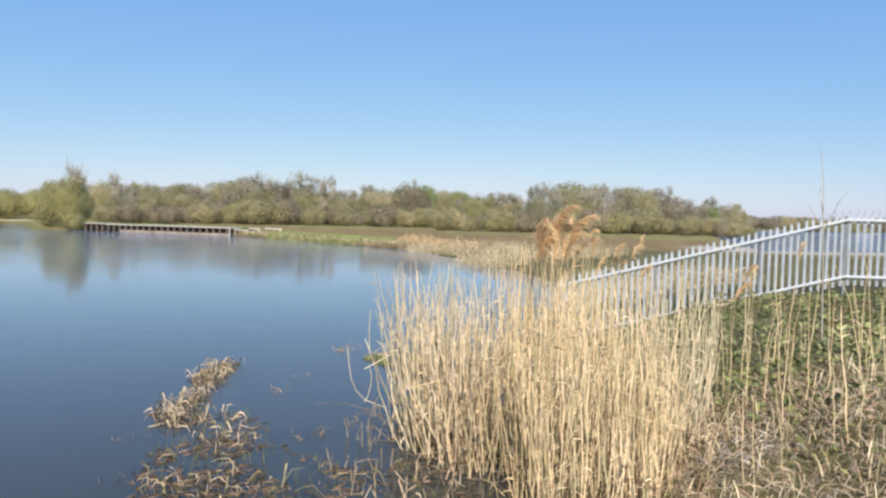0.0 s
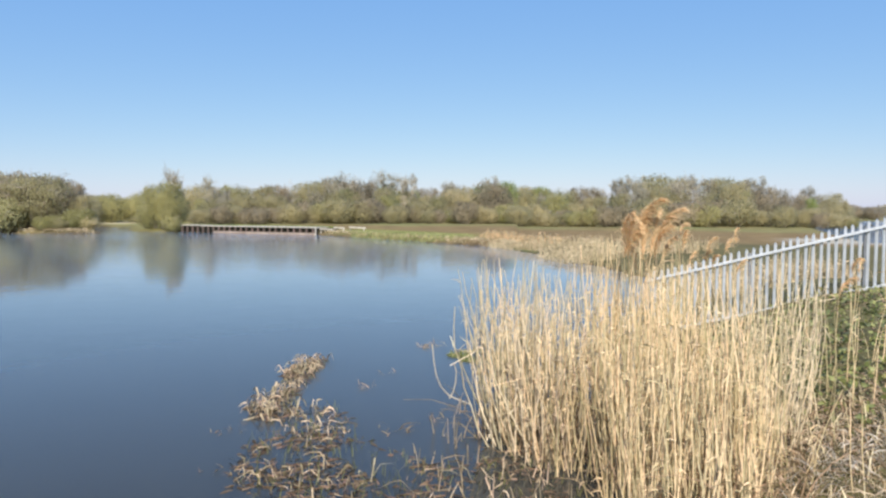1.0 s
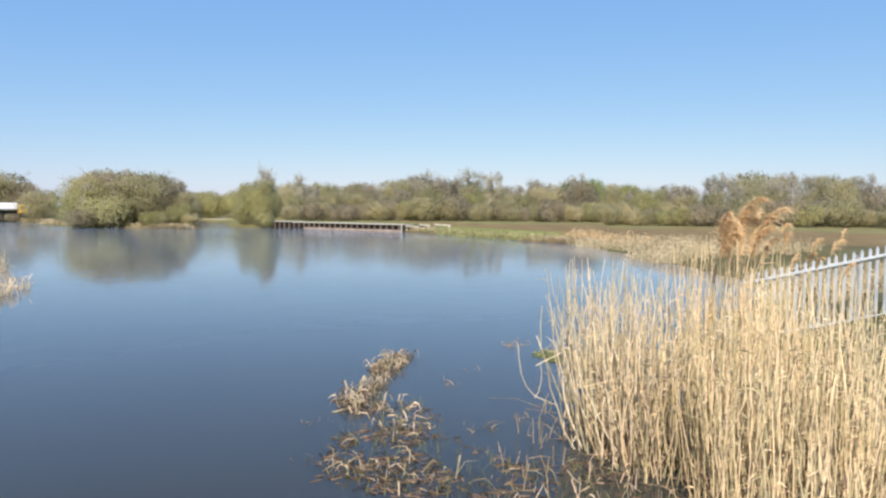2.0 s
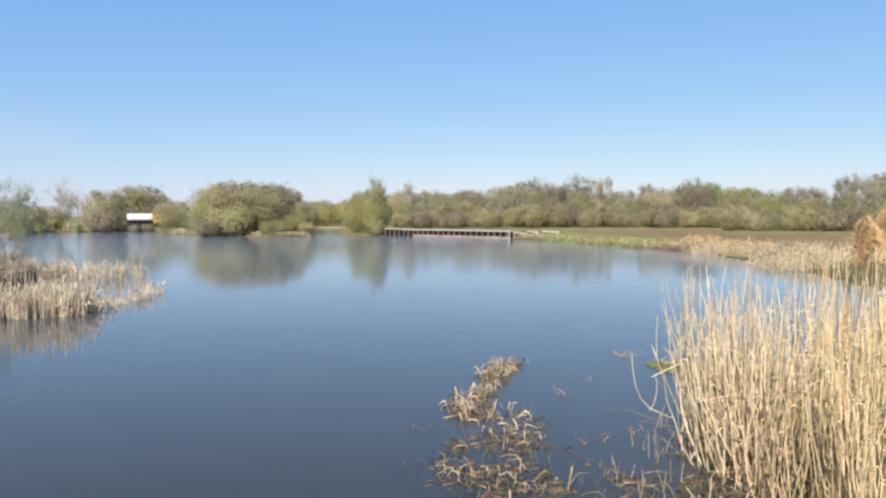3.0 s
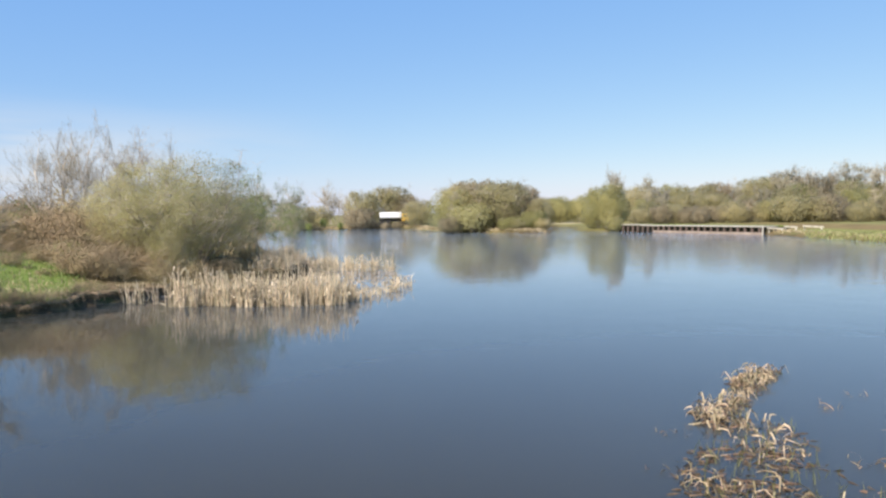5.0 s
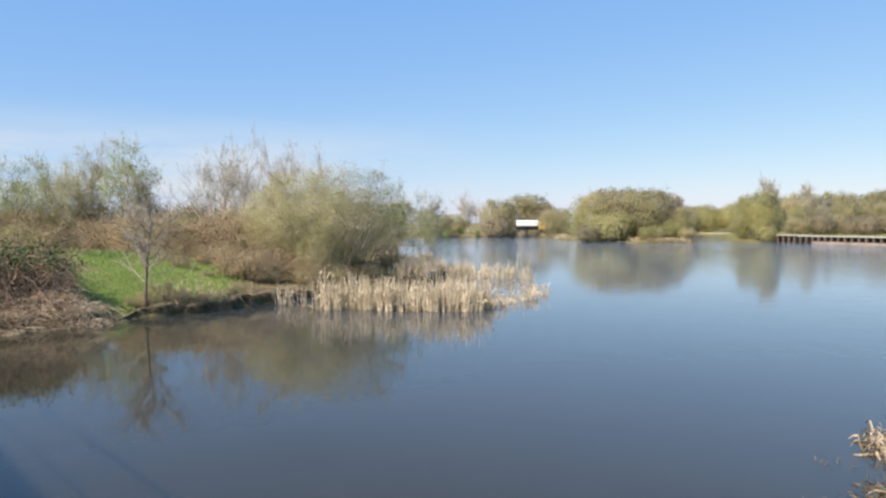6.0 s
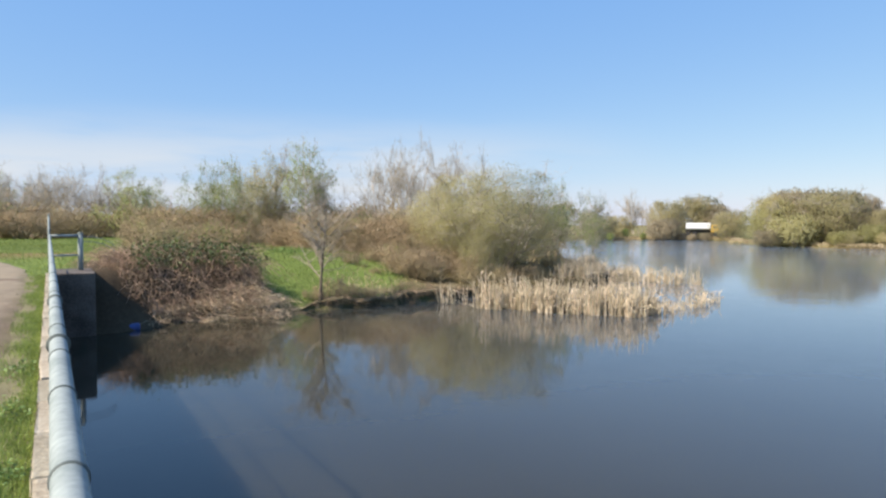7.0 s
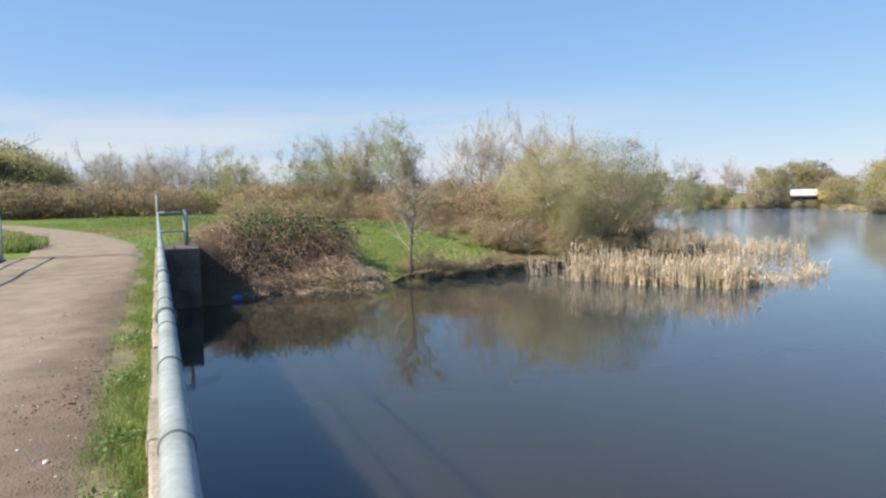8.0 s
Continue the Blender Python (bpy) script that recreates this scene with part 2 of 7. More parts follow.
def water_material(waves=0.0):
    """Turbid lake water: a clear mirror over murky silt-laden water that the sun lights."""
    m = bpy.data.materials.new("murky_lake_water")
    m.use_nodes = True
    nt = m.node_tree
    b = nt.nodes["Principled BSDF"]
    b.inputs["Roughness"].default_value, b.inputs["IOR"].default_value = 0.04, 1.333
    b.subsurface_method = "BURLEY"
    co = nt.nodes.new("ShaderNodeTexCoord")
    n1, n2 = nt.nodes.new("ShaderNodeTexNoise"), nt.nodes.new("ShaderNodeTexNoise")
    n1.inputs["Scale"].default_value, n1.inputs["Detail"].default_value = 0.9, 3
    n2.inputs["Scale"].default_value, n2.inputs["Detail"].default_value = 6.0, 3
    big = nt.nodes.new("ShaderNodeTexNoise")
    big.inputs["Scale"].default_value, big.inputs["Detail"].default_value = 0.07, 4
    for n in (n1, n2, big):
        nt.links.new(co.outputs["Object"], n.inputs["Vector"])
    s = nt.nodes.new("ShaderNodeMath")
    s.operation = "MULTIPLY_ADD"
    nt.links.new(n2.outputs["Fac"], s.inputs[0])
    s.inputs[1].default_value = 0.16
    nt.links.new(n1.outputs["Fac"], s.inputs[2])
    st = nt.nodes.new("ShaderNodeMapRange")
    st.inputs["From Min"].default_value, st.inputs["From Max"].default_value = 0.2, 0.8
    st.inputs["To Min"].default_value, st.inputs["To Max"].default_value = 0.012 + waves, 0.045 + waves
    nt.links.new(big.outputs["Fac"], st.inputs["Value"])
    bn = nt.nodes.new("ShaderNodeBump")
    bn.inputs["Distance"].default_value = 0.12
    away = nt.nodes.new("ShaderNodeVectorMath")
    away.operation = "LENGTH"
    nt.links.new(co.outputs["Object"], away.inputs[0])
    br = nt.nodes.new("ShaderNodeMapRange")            # sheltered by the bridge, breezier far out
    br.inputs["From Min"].default_value, br.inputs["From Max"].default_value = 22, 70
    br.inputs["To Min"].default_value, br.inputs["To Max"].default_value = 1.0, 8.0
    nt.links.new(away.outputs["Value"], br.inputs["Value"])
    shore = nt.nodes.new("ShaderNodeMapRange")         # ruffled along the far shore
    shore.inputs["From Min"].default_value, shore.inputs["From Max"].default_value = 70, 95
    shore.inputs["To Min"].default_value, shore.inputs["To Max"].default_value = 1.0, 3.5
    nt.links.new(away.outputs["Value"], shore.inputs["Value"])
    m2 = nt.nodes.new("ShaderNodeMath")
    m2.operation = "MULTIPLY"
    nt.links.new(br.outputs[0], m2.inputs[0])
    nt.links.new(shore.outputs[0], m2.inputs[1])
    mu = nt.nodes.new("ShaderNodeMath")
    mu.operation = "MULTIPLY"
    nt.links.new(m2.outputs[0], mu.inputs[0])
    nt.links.new(st.outputs[0], mu.inputs[1])
    nt.links.new(mu.outputs[0], bn.inputs["Strength"])
    nt.links.new(s.outputs[0], bn.inputs["Height"])
    nt.links.new(bn.outputs[0], b.inputs["Normal"])
    b.inputs["Subsurface Weight"].default_value = 0.9
    b.inputs["Subsurface Radius"].default_value = (0.9, 0.9, 0.9)
    b.inputs["Subsurface Scale"].default_value = 0.85
    silt = nt.nodes.new("ShaderNodeMix")
    silt.data_type = "RGBA"
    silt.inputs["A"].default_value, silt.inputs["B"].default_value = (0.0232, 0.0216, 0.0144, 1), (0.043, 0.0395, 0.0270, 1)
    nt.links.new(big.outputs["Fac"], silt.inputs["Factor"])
    outward = nt.nodes.new("ShaderNodeMapRange")          # farther out, reflected sky is painted into the water's colour as blue
    outward.inputs["From Min"].default_value, outward.inputs["From Max"].default_value = 4, 50
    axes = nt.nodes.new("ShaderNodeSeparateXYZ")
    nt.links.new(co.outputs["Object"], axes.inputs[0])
    nt.links.new(axes.outputs["Y"], outward.inputs["Value"])
    sky_tint = nt.nodes.new("ShaderNodeMix")
    sky_tint.data_type = "RGBA"
    sky_tint.inputs["B"].default_value = (0.127, 0.174, 0.234, 1)
    nt.links.new(silt.outputs["Result"], sky_tint.inputs["A"])
    nt.links.new(outward.outputs[0], sky_tint.inputs["Factor"])
    nt.links.new(sky_tint.outputs["Result"], b.inputs["Base Color"])
    return m


M_WATER = water_material()

# ---- mesh helpers ----
def raw(name, verts, faces, material, smooth=False):
    """A mesh from arrays of corners and of equal-sided faces."""
    verts, faces = np.asarray(verts, float), np.asarray(faces, int)
    me = bpy.data.meshes.new(name)
    me.vertices.add(len(verts))
    me.vertices.foreach_set("co", verts.ravel())
    k = faces.shape[1]
    me.loops.add(faces.size)
    me.loops.foreach_set("vertex_index", faces.ravel().astype(np.int32))
    me.polygons.add(len(faces))
    me.polygons.foreach_set("loop_start", np.arange(0, faces.size, k, dtype=np.int32))
    if smooth:
        me.polygons.foreach_set("use_smooth", np.ones(len(faces), bool))
    me.update()
    me.validate()
    me.materials.append(material)
    return me


def merge(*chunks):
    vs, fs, n = [], [], 0
    for v, f in chunks:
        vs.append(np.asarray(v, float).reshape(-1, 3))
        fs.append(np.asarray(f, int) + n)
        n += len(vs[-1])
    return np.concatenate(vs), np.concatenate(fs)


def unit(v):
    return v / np.maximum(np.linalg.norm(v, axis=-1, keepdims=True), 1e-9)


def tubes(pts, rad, sides=3):
    """Tubes along N lines of K points: pts N,K,3 and rad N,K. Quads."""
    pts, rad = np.asarray(pts, float), np.asarray(rad, float)
    n, k, _ = pts.shape
    t = unit(np.gradient(pts, axis=1))
    ref = np.where(np.abs(t[..., 2:3]) > 0.85, np.array([1.0, 0, 0]), np.array([0, 0, 1.0]))
    a = unit(np.cross(t, ref))
    b = np.cross(t, a)
    ang = np.arange(sides) * 2 * math.pi / sides
    ring = pts[:, :, None] + rad[:, :, None, None] * (a[:, :, None] * np.cos(ang)[:, None] + b[:, :, None] * np.sin(ang)[:, None])
    v = ring.reshape(-1, 3)
    i = np.arange(n)[:, None, None] * k * sides
    j = np.arange(k - 1)[None, :, None] * sides
    s = np.arange(sides)[None, None, :]
    s2 = (s + 1) % sides
    f = np.stack([i + j + s, i + j + s2, i + j + sides + s2, i + j + sides + s], -1).reshape(-1, 4)
    return v, f


def ribbons(pts, width, side):
    """Flat blades along N lines of K points, width N,K, side N,3. Quads."""
    n, k, _ = pts.shape
    off = side[:, None] * (width[..., None] / 2)
    v = np.stack([pts - off, pts + off], 2).reshape(-1, 3)
    i = np.arange(n)[:, None] * k * 2
    j = np.arange(k - 1)[None] * 2
    f = np.stack([i + j, i + j + 1, i + j + 3, i + j + 2], -1).reshape(-1, 4)
    return v, f


def leaves(rng, at, size, flat=0.0, aspect=0.6):
    """One small folded leaf (two quads' worth of outline, a diamond) at each place."""
    n = len(at)
    a = unit(rng.normal(size=(n, 3)) * np.array([1, 1, 1 - flat]))
    b = unit(np.cross(a, rng.normal(size=(n, 3)) * np.array([1 - flat, 1 - flat, 1])))
    s = (size * rng.uniform(0.55, 1.35, n))[:, None]
    v = np.stack([at - a * s, at + b * s * aspect, at + a * s, at - b * s * aspect], 1).reshape(-1, 3)
    return v, np.arange(n * 4).reshape(n, 4)


def sprays(rng, at, size, aspect, out):
    """A slim tapering spray of buds and twig ends at each place, rising and held out to the light: corners, triangles, normals."""
    n = len(at)
    face = unit(out + rng.normal(size=(n, 3)) * 0.4)
    a = unit(np.array([0, 0, 0.75]) + unit(out) * 0.3 + rng.normal(size=(n, 3)) * 0.45)
    b = unit(np.cross(face, a))
    s = (size * rng.uniform(0.5, 1.5, n))[:, None]
    v = np.stack([at - a * s + b * s * aspect, at - a * s * 0.8 - b * s * aspect, at + a * s], 1).reshape(-1, 3)
    soft = unit(unit(out) + rng.normal(size=(n, 3)) * 0.22)
    return v, np.arange(n * 3).reshape(n, 3), np.repeat(soft, 3, 0)


def blades(rng, base, height, lean, droop=0.3, k=4, spread=1.0):
    """Lines that rise from base, lean and droop: N,k,3."""
    n = len(base)
    az = rng.uniform(0, 2 * math.pi, n)
    d = np.stack([np.cos(az), np.sin(az), np.zeros(n)], 1)
    s = np.linspace(0, 1, k)[None, :, None]
    h = np.asarray(height, float)[:, None, None]
    ln = np.asarray(lean, float)[:, None, None]
    p = base[:, None] + s * h * np.array([0, 0, 1.0]) + d[:, None] * (ln * (0.4 * s + 0.6 * s ** 2) * h * spread)
    p[..., 2] -= (droop * ln * s ** 3 * h)[..., 0]
    return p


def part(name, me, parent, label=""):
    ob = new(name, me)
    ob.parent = parent
    if label:
        ob["label"] = label
    return ob


def solid(name, bm, material, smooth=False):
    me = bpy.data.meshes.new(name)
    bmesh.ops.recalc_face_normals(bm, faces=bm.faces)
    for f in bm.faces:
        f.smooth = smooth
    bm.to_mesh(me)
    bm.free()
    me.materials.append(material)
    return me


def box(bm, x0, x1, y0, y1, z0, z1, bevel=0.0, m=None):
    r = bmesh.ops.create_cube(bm, size=1.0)
    for v in r["verts"]:
        v.co = Vector(((x0 + x1) / 2 + v.co.x * (x1 - x0), (y0 + y1) / 2 + v.co.y * (y1 - y0), (z0 + z1) / 2 + v.co.z * (z1 - z0)))
    if bevel:
        es = list({e for v in r["verts"] for e in v.link_edges})
        g = bmesh.ops.bevel(bm, geom=es, offset=bevel, segments=2, affect="EDGES", profile=0.6)
        vs = list({v for f in g["faces"] for v in f.verts} | {v for v in r["verts"] if v.is_valid})
    else:
        vs = r["verts"]
    if m is not None:
        bmesh.ops.transform(bm, matrix=m, verts=vs)
    return bm


def pipe(bm, p, q, r0, r1=None, sides=14, caps=True):
    p, q = Vector(p), Vector(q)
    m = Matrix.Translation((p + q) / 2) @ (q - p).to_track_quat("Z", "Y").to_matrix().to_4x4()
    bmesh.ops.create_cone(bm, cap_ends=caps, segments=sides, radius1=r0, radius2=r0 if r1 is None else r1, depth=(q - p).length, matrix=m)
    return bm


def empty(name, x, y, z, label, category, group=""):
    ob = new(name)
    ob.location = (x, y, z)
    return tagged(ob, label, category, group)

# ---- plan ----
SLOPE = 0.0725                       # the bridge runs along y = c + SLOPE * x
TURN = math.degrees(math.atan(SLOPE))
def along(x, c):
    return x, c + SLOPE * x


LAKE = [(9.0, along(9, -0.30)[1]), (3.2, along(3.2, -0.30)[1]), (2.4, 2.5), (1.9, 5.0), (1.6, 7.2), (1.9, 9.5), (2.8, 12.5), (3.6, 17.0), (4.4, 21.0), (6.0, 30.0), (4.6, 38.0), (3.4, 42.0), (2.6, 46.0),
        (-0.2, 54.5), (-1.6, 59.5), (-7.2, 65.2), (-16.0, 75.5), (-24.6, 85.2), (-47.5, 95.2), (-53.0, 93.5), (-58.5, 100.0), (-64.5, 113.0),
        (-71.0, 118.0), (-73.5, 113.0), (-62.0, 97.0), (-54.5, 88.0), (-55.5, 85.2), (-64.0, 84.6), (-78.0, 88.5), (-87.0, 94.0), (-96.0, 104.0),
        (-111.0, 108.0), (-114.0, 96.0), (-122.0, 88.0), (-90.0, 61.0), (-55.0, 38.0), (-36.0, 27.0), (-30.5, 24.0),
        (-28.0, 19.5), (-27.5, 14.5), (-26.0, 11.3), (-25.05, 8.6), (-24.85, 6.6), (-24.7, 5.3), (-23.8, 4.5), (-23.8, 3.5), (-23.8, 2.0), (-23.4, 1.1), (-22.6, 0.5), (-22.0, -0.3),
        (-22.0, along(-22, -0.30)[1])]
MERE = [(33.0, 69.0), (62.0, 71.0), (210.0, 60.0), (420.0, 120.0), (380.0, 300.0), (140.0, 236.0), (105.0, 236.0), (80.0, 200.0), (66.0, 160.0), (52.0, 128.0), (41.0, 95.0)]


def signed(px, py, poly):
    """Distance to the outline: positive on land, negative in the water."""
    d = np.full(px.shape, 1e9)
    inside = np.zeros(px.shape, bool)
    for (x0, y0), (x1, y1) in zip(poly, poly[1:] + poly[:1]):
        ex, ey = x1 - x0, y1 - y0
        s = np.clip(((px - x0) * ex + (py - y0) * ey) / (ex * ex + ey * ey), 0, 1)
        d = np.minimum(d, np.hypot(px - x0 - s * ex, py - y0 - s * ey))
        cross = (y0 > py) != (y1 > py)
        xi = x0 + (py - y0) * ex / (ey if ey else 1e-9)
        inside ^= cross & (px < xi)
    return np.where(inside, -d, d)


def smooth(a, b, x):
    t = np.clip((x - a) / (b - a), 0, 1)
    return t * t * (3 - 2 * t)


def ripple(px, py):
    """Slow unevenness of the ground, about -1 to 1."""
    return (np.sin(px * 0.9 + 1.3 * np.sin(py * 0.37)) + np.sin(py * 1.13 + 1.7 * np.sin(px * 0.29 + 2)) + np.sin((px + py) * 0.43 + 0.7)) / 3


def height(px, py):
    """The height of the ground over the water's level."""
    px, py = np.asarray(px, float), np.asarray(py, float)
    d1, d2 = signed(px, py, LAKE), signed(px, py, MERE)
    d = np.minimum(d1, d2)
    jag = d + 0.25 * ripple(px * 1.7, py * 1.7)
    near = 1 - smooth(50, 62, np.hypot(px, py))
    common = (1 - smooth(95, 110, np.hypot(px, py))) * smooth(14, 8, py)      # the level common beyond the bridge end
    left = smooth(-14, -18, px) * np.maximum(near, common)
    right = smooth(-1.0, 1.0, px) * near
    far = 0.45 * smooth(0, 1.2, jag) + 0.35 * smooth(3, 25, d)
    bank_l = 0.40 * smooth(0, 0.22, jag) + 1.35 * smooth(0.8, 9.5, d)
    steep = 0.35 * smooth(0, 0.35, jag) + 1.3 * smooth(0.1, 1.9, d)
    near_abut = smooth(5.6, 3.6, py)
    bank_l = bank_l * (1 - near_abut) + steep * near_abut
    bank_r = 1.25 * smooth(-0.2, 4.5, jag) + 0.35 * smooth(4.5, 10, d)
    z = far * (1 - left) * (1 - right) + bank_l * left + bank_r * right * (1 - left)
    # the fence line slopes down to the water
    z = np.where((px > 0) & (py > 19), z * (1 - 0.55 * smooth(19, 25, py)) , z)
    z += 0.05 * ripple(px, py) * smooth(1, 4, d)
    c = py - SLOPE * px
    road = smooth(0.0, -1.0, c) * smooth(40, 25, np.abs(px + 12))
    z = np.where(d > 0, z * (1 - road) + 1.62 * road, z)
    z = np.where(c < -0.45, np.maximum(z, 1.62), z)
    deck = (c < -0.45) & (px > -22.3) & (px < 8.5)
    z = np.where(deck, 1.25, z)
    wet = -np.minimum(1.4, 0.05 + 0.3 * -np.minimum(jag, 0))
    return np.where((d < 0) & ~deck, np.where(jag < 0, wet, np.minimum(z, 0.1)), z)


def ground():
    n = 430
    lim = math.asinh(3200 / 9.0)
    g = 9.0 * np.sinh(np.linspace(-lim, lim, n))
    X, Y = np.meshgrid(g - 11.0, g + 9.0)
    Z = height(X, Y)
    v = np.stack([X, Y, Z], -1).reshape(-1, 3)
    i = (np.arange(n - 1)[:, None] * n + np.arange(n - 1)[None]).ravel()
    me = raw("ground", v, np.stack([i, i + 1, i + n + 1, i + n], 1), M_GROUND, True)
    x, y, z = v.T
    d = np.minimum(signed(x, y, LAKE), signed(x, y, MERE))
    green, lush, brown, mud, straw = (np.array(c) for c in ((0.125, 0.15, 0.05), (0.13, 0.18, 0.048), (0.185, 0.134, 0.07), (0.072, 0.056, 0.038), (0.33, 0.26, 0.14)))
    nz = ripple(x * 0.31, y * 0.31)[:, None]
    r = np.hypot(x, y)[:, None]
    col = np.where(r > 58, brown, green) * np.ones((len(x), 3))
    spit = smooth(0.3, 2, d) * (1 - smooth(6, 12, d)) * smooth(-26, -20, x) * smooth(62, 68, y) * (1 - smooth(-6, -2, x))
    col = col + (np.array((0.20, 0.22, 0.07)) - col) * spit[:, None]
    dike = smooth(98, 108, r[:, 0])
    col = col + (np.array((0.19, 0.20, 0.085)) - col) * (dike * (0.55 + 0.45 * nz[:, 0]))[:, None].clip(0, 1)
    bank = smooth(-18, -22, x) * (1 - smooth(56, 64, r[:, 0]))
    col = col + (np.array((0.13, 0.105, 0.055)) - col) * bank[:, None]
    open_turf = np.maximum(smooth(12.0, 10.6, y + 0.03 * (x + 27) + 0.4 * ripple(x, y)), smooth(2.5, 0.5, y - SLOPE * x))
    open_turf = np.maximum(open_turf, smooth(12.2, 11.4, y) * smooth(-29.2, -28.2, x))
    meadow = bank * smooth(0.12, 0.4, d) * open_turf * smooth(62, 55, r[:, 0])
    col = col + (lush - col) * meadow[:, None]
    shrub = meadow * smooth(0.15, 0.5, nz[:, 0]) * smooth(33, 40, r[:, 0])
    col = col + (brown - col) * shrub[:, None]
    turf = smooth(-44, -50, x) * smooth(7.5, 3.5, y + 0.5 * ripple(x, y)) * (1 - smooth(86, 93, r[:, 0]))
    col = col + (lush * (0.9 + 0.2 * nz) - col) * turf[:, None]
    rb = smooth(0.5, 2, x) * (1 - smooth(60, 70, r[:, 0]))
    col = col + (np.array((0.11, 0.10, 0.05)) - col) * rb[:, None]
    # brown litter under the mound, deepened to carry the bank's shade in its colour
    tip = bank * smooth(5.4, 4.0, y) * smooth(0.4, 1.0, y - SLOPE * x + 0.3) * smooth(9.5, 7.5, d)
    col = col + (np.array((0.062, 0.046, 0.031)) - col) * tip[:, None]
    shingle = smooth(9, 5, signed(x, y, MERE)) * smooth(80, 74, y)
    col = col + (np.array((0.36, 0.33, 0.28)) - col) * shingle[:, None]
    slope = smooth(1.0, 0.6, np.hypot((x + 79) / 9, (y - 131) / 9))
    col = col + (np.array((0.45, 0.41, 0.31)) - col) * slope[:, None]
    edge = (1 - smooth(0.10, 0.5, d))
    col = col + (mud - col) * edge[:, None]
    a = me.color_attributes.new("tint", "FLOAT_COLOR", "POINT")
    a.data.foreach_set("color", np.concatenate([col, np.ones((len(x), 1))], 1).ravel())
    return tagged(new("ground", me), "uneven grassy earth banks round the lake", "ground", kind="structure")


ground()
wg = np.array([-3200, -800, -200, -100, -60, -40, -25, -15, -8, 0, 8, 20, 40, 70, 110, 200, 800, 3200], float)
wv = np.stack([*np.meshgrid(wg, wg), np.zeros((len(wg), len(wg)))], -1).reshape(-1, 3)
wi = (np.arange(len(wg) - 1)[:, None] * len(wg) + np.arange(len(wg) - 1)[None]).ravel()
mere_mat = water_material(0.45)
mv = np.array([(x, y, 0.004) for x, y in MERE])
ctr = np.append(mv.mean(0)[:2], 0.004)
tagged(new("water", raw("water", np.vstack([mv, ctr]), [[i, (i + 1) % len(mv), len(mv)] for i in range(len(mv))], mere_mat)), "wind-ruffled blue water of the second lake", "water", kind="structure")
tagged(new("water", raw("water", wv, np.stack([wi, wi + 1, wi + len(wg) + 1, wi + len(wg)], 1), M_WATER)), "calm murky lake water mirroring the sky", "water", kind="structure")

# ---- bridge ----
R4 = pose(0, 0, 0, 0, 0, TURN)

def local(x, c, z=0.0):
    """A place on the bridge: x along it, c across it."""
    return Vector((x, c + SLOPE * x, z))


def bridge():
    bm = box(bmesh.new(), -22.2, 8.4, -4.35, -0.41, 0.9, 1.61, 0.02, R4)
    tagged(new("bridge_deck", solid("bridge_deck", bm, M_CONC)), "earth-covered concrete bridge deck carrying the path", "bridge deck", kind="structure")
    bm = box(bmesh.new(), -22.0, 8.4, -0.40, -0.235, -1.4, 1.65, 0.0, R4)
    tagged(new("wall_north", solid("wall_north", bm, M_BRICK)), "dark damp retaining wall falling to the water", "wall", kind="structure")
    bm = box(bmesh.new(), -22.0, 8.4, -4.34, -4.14, -1.4, 1.66, 0.0, R4)
    tagged(new("wall_south", solid("wall_south", bm, M_BRICK)), "retaining wall under the far parapet", "wall", kind="structure")


bridge()


def coping():
    """A course of sandy stones along the bridge's edge."""
    rng = random.Random(3)
    top = empty("coping", *local(-7, -0.29, 1.66), "sandy stone coping along the bridge edge", "coping")
    top["kind"] = "structure"
    shapes = []
    for k in range(4):
        bm = box(bmesh.new(), -0.44, 0.44, -0.10, 0.10, 0, 0.11, 0.012)
        for v in bm.verts:
            v.co += Vector([rng.uniform(-0.008, 0.008) for _ in range(3)])
        shapes.append(solid("stone", bm, M_STONE))
    x = -21.8
    while x < 7.5:
        ob = part("stone", rng.choice(shapes), top)
        p = local(x, -0.302 + rng.uniform(-0.012, 0.012), 1.655 + rng.uniform(-0.01, 0.01)) - top.location
        ob.matrix_basis = Matrix.Translation(p) @ pose(0, 0, 0, rng.uniform(-1.5, 1.5), rng.uniform(-0.6, 0.6), TURN + rng.uniform(-0.8, 0.8))
        x += 0.9


coping()

def handrail(c, x0, x1, label, bands=(), rad=0.0200, mids=(0.45,), posts=()):
    """A galvanised pipe rail on posts with a lower rail."""
    top = empty("handrail", *local((x0 + x1) / 2, c, 1.7), label, "handrail")
    o = top.location
    z = 2.8
    part("top_rail", solid("top_rail", pipe(bmesh.new(), local(x0, c, z) - o, local(x1, c, z) - o, rad, sides=20), M_GALV, True), top)
    for h in mids:
        part("lower_rail", solid("lower_rail", pipe(bmesh.new(), local(x0, c, 1.7 + h) - o, local(x1, c, 1.7 + h) - o, rad * 0.8), M_GALV, True), top)
    for x in posts:
        bm = pipe(bmesh.new(), local(x, c, 1.6) - o, local(x, c, z - rad * 0.6) - o, rad * 1.15, sides=14)
        part("post", solid("post", bm, M_GALV, True), top)
    for x in bands:
        bm = bmesh.new()
        p = local(x, c, z) - o
        wide = 1.22 if round(x, 3) in (-1.967, -3.065) else 1.0
        pipe(bm, p - Vector((0.003, 0, 0)), p + Vector((0.003, 0.0003, 0)), (rad + 0.0022) * wide, sides=22)
        part("band", solid("band", bm, M_BAND, True), top, "thin dark joint ring round the pipe")
    return top


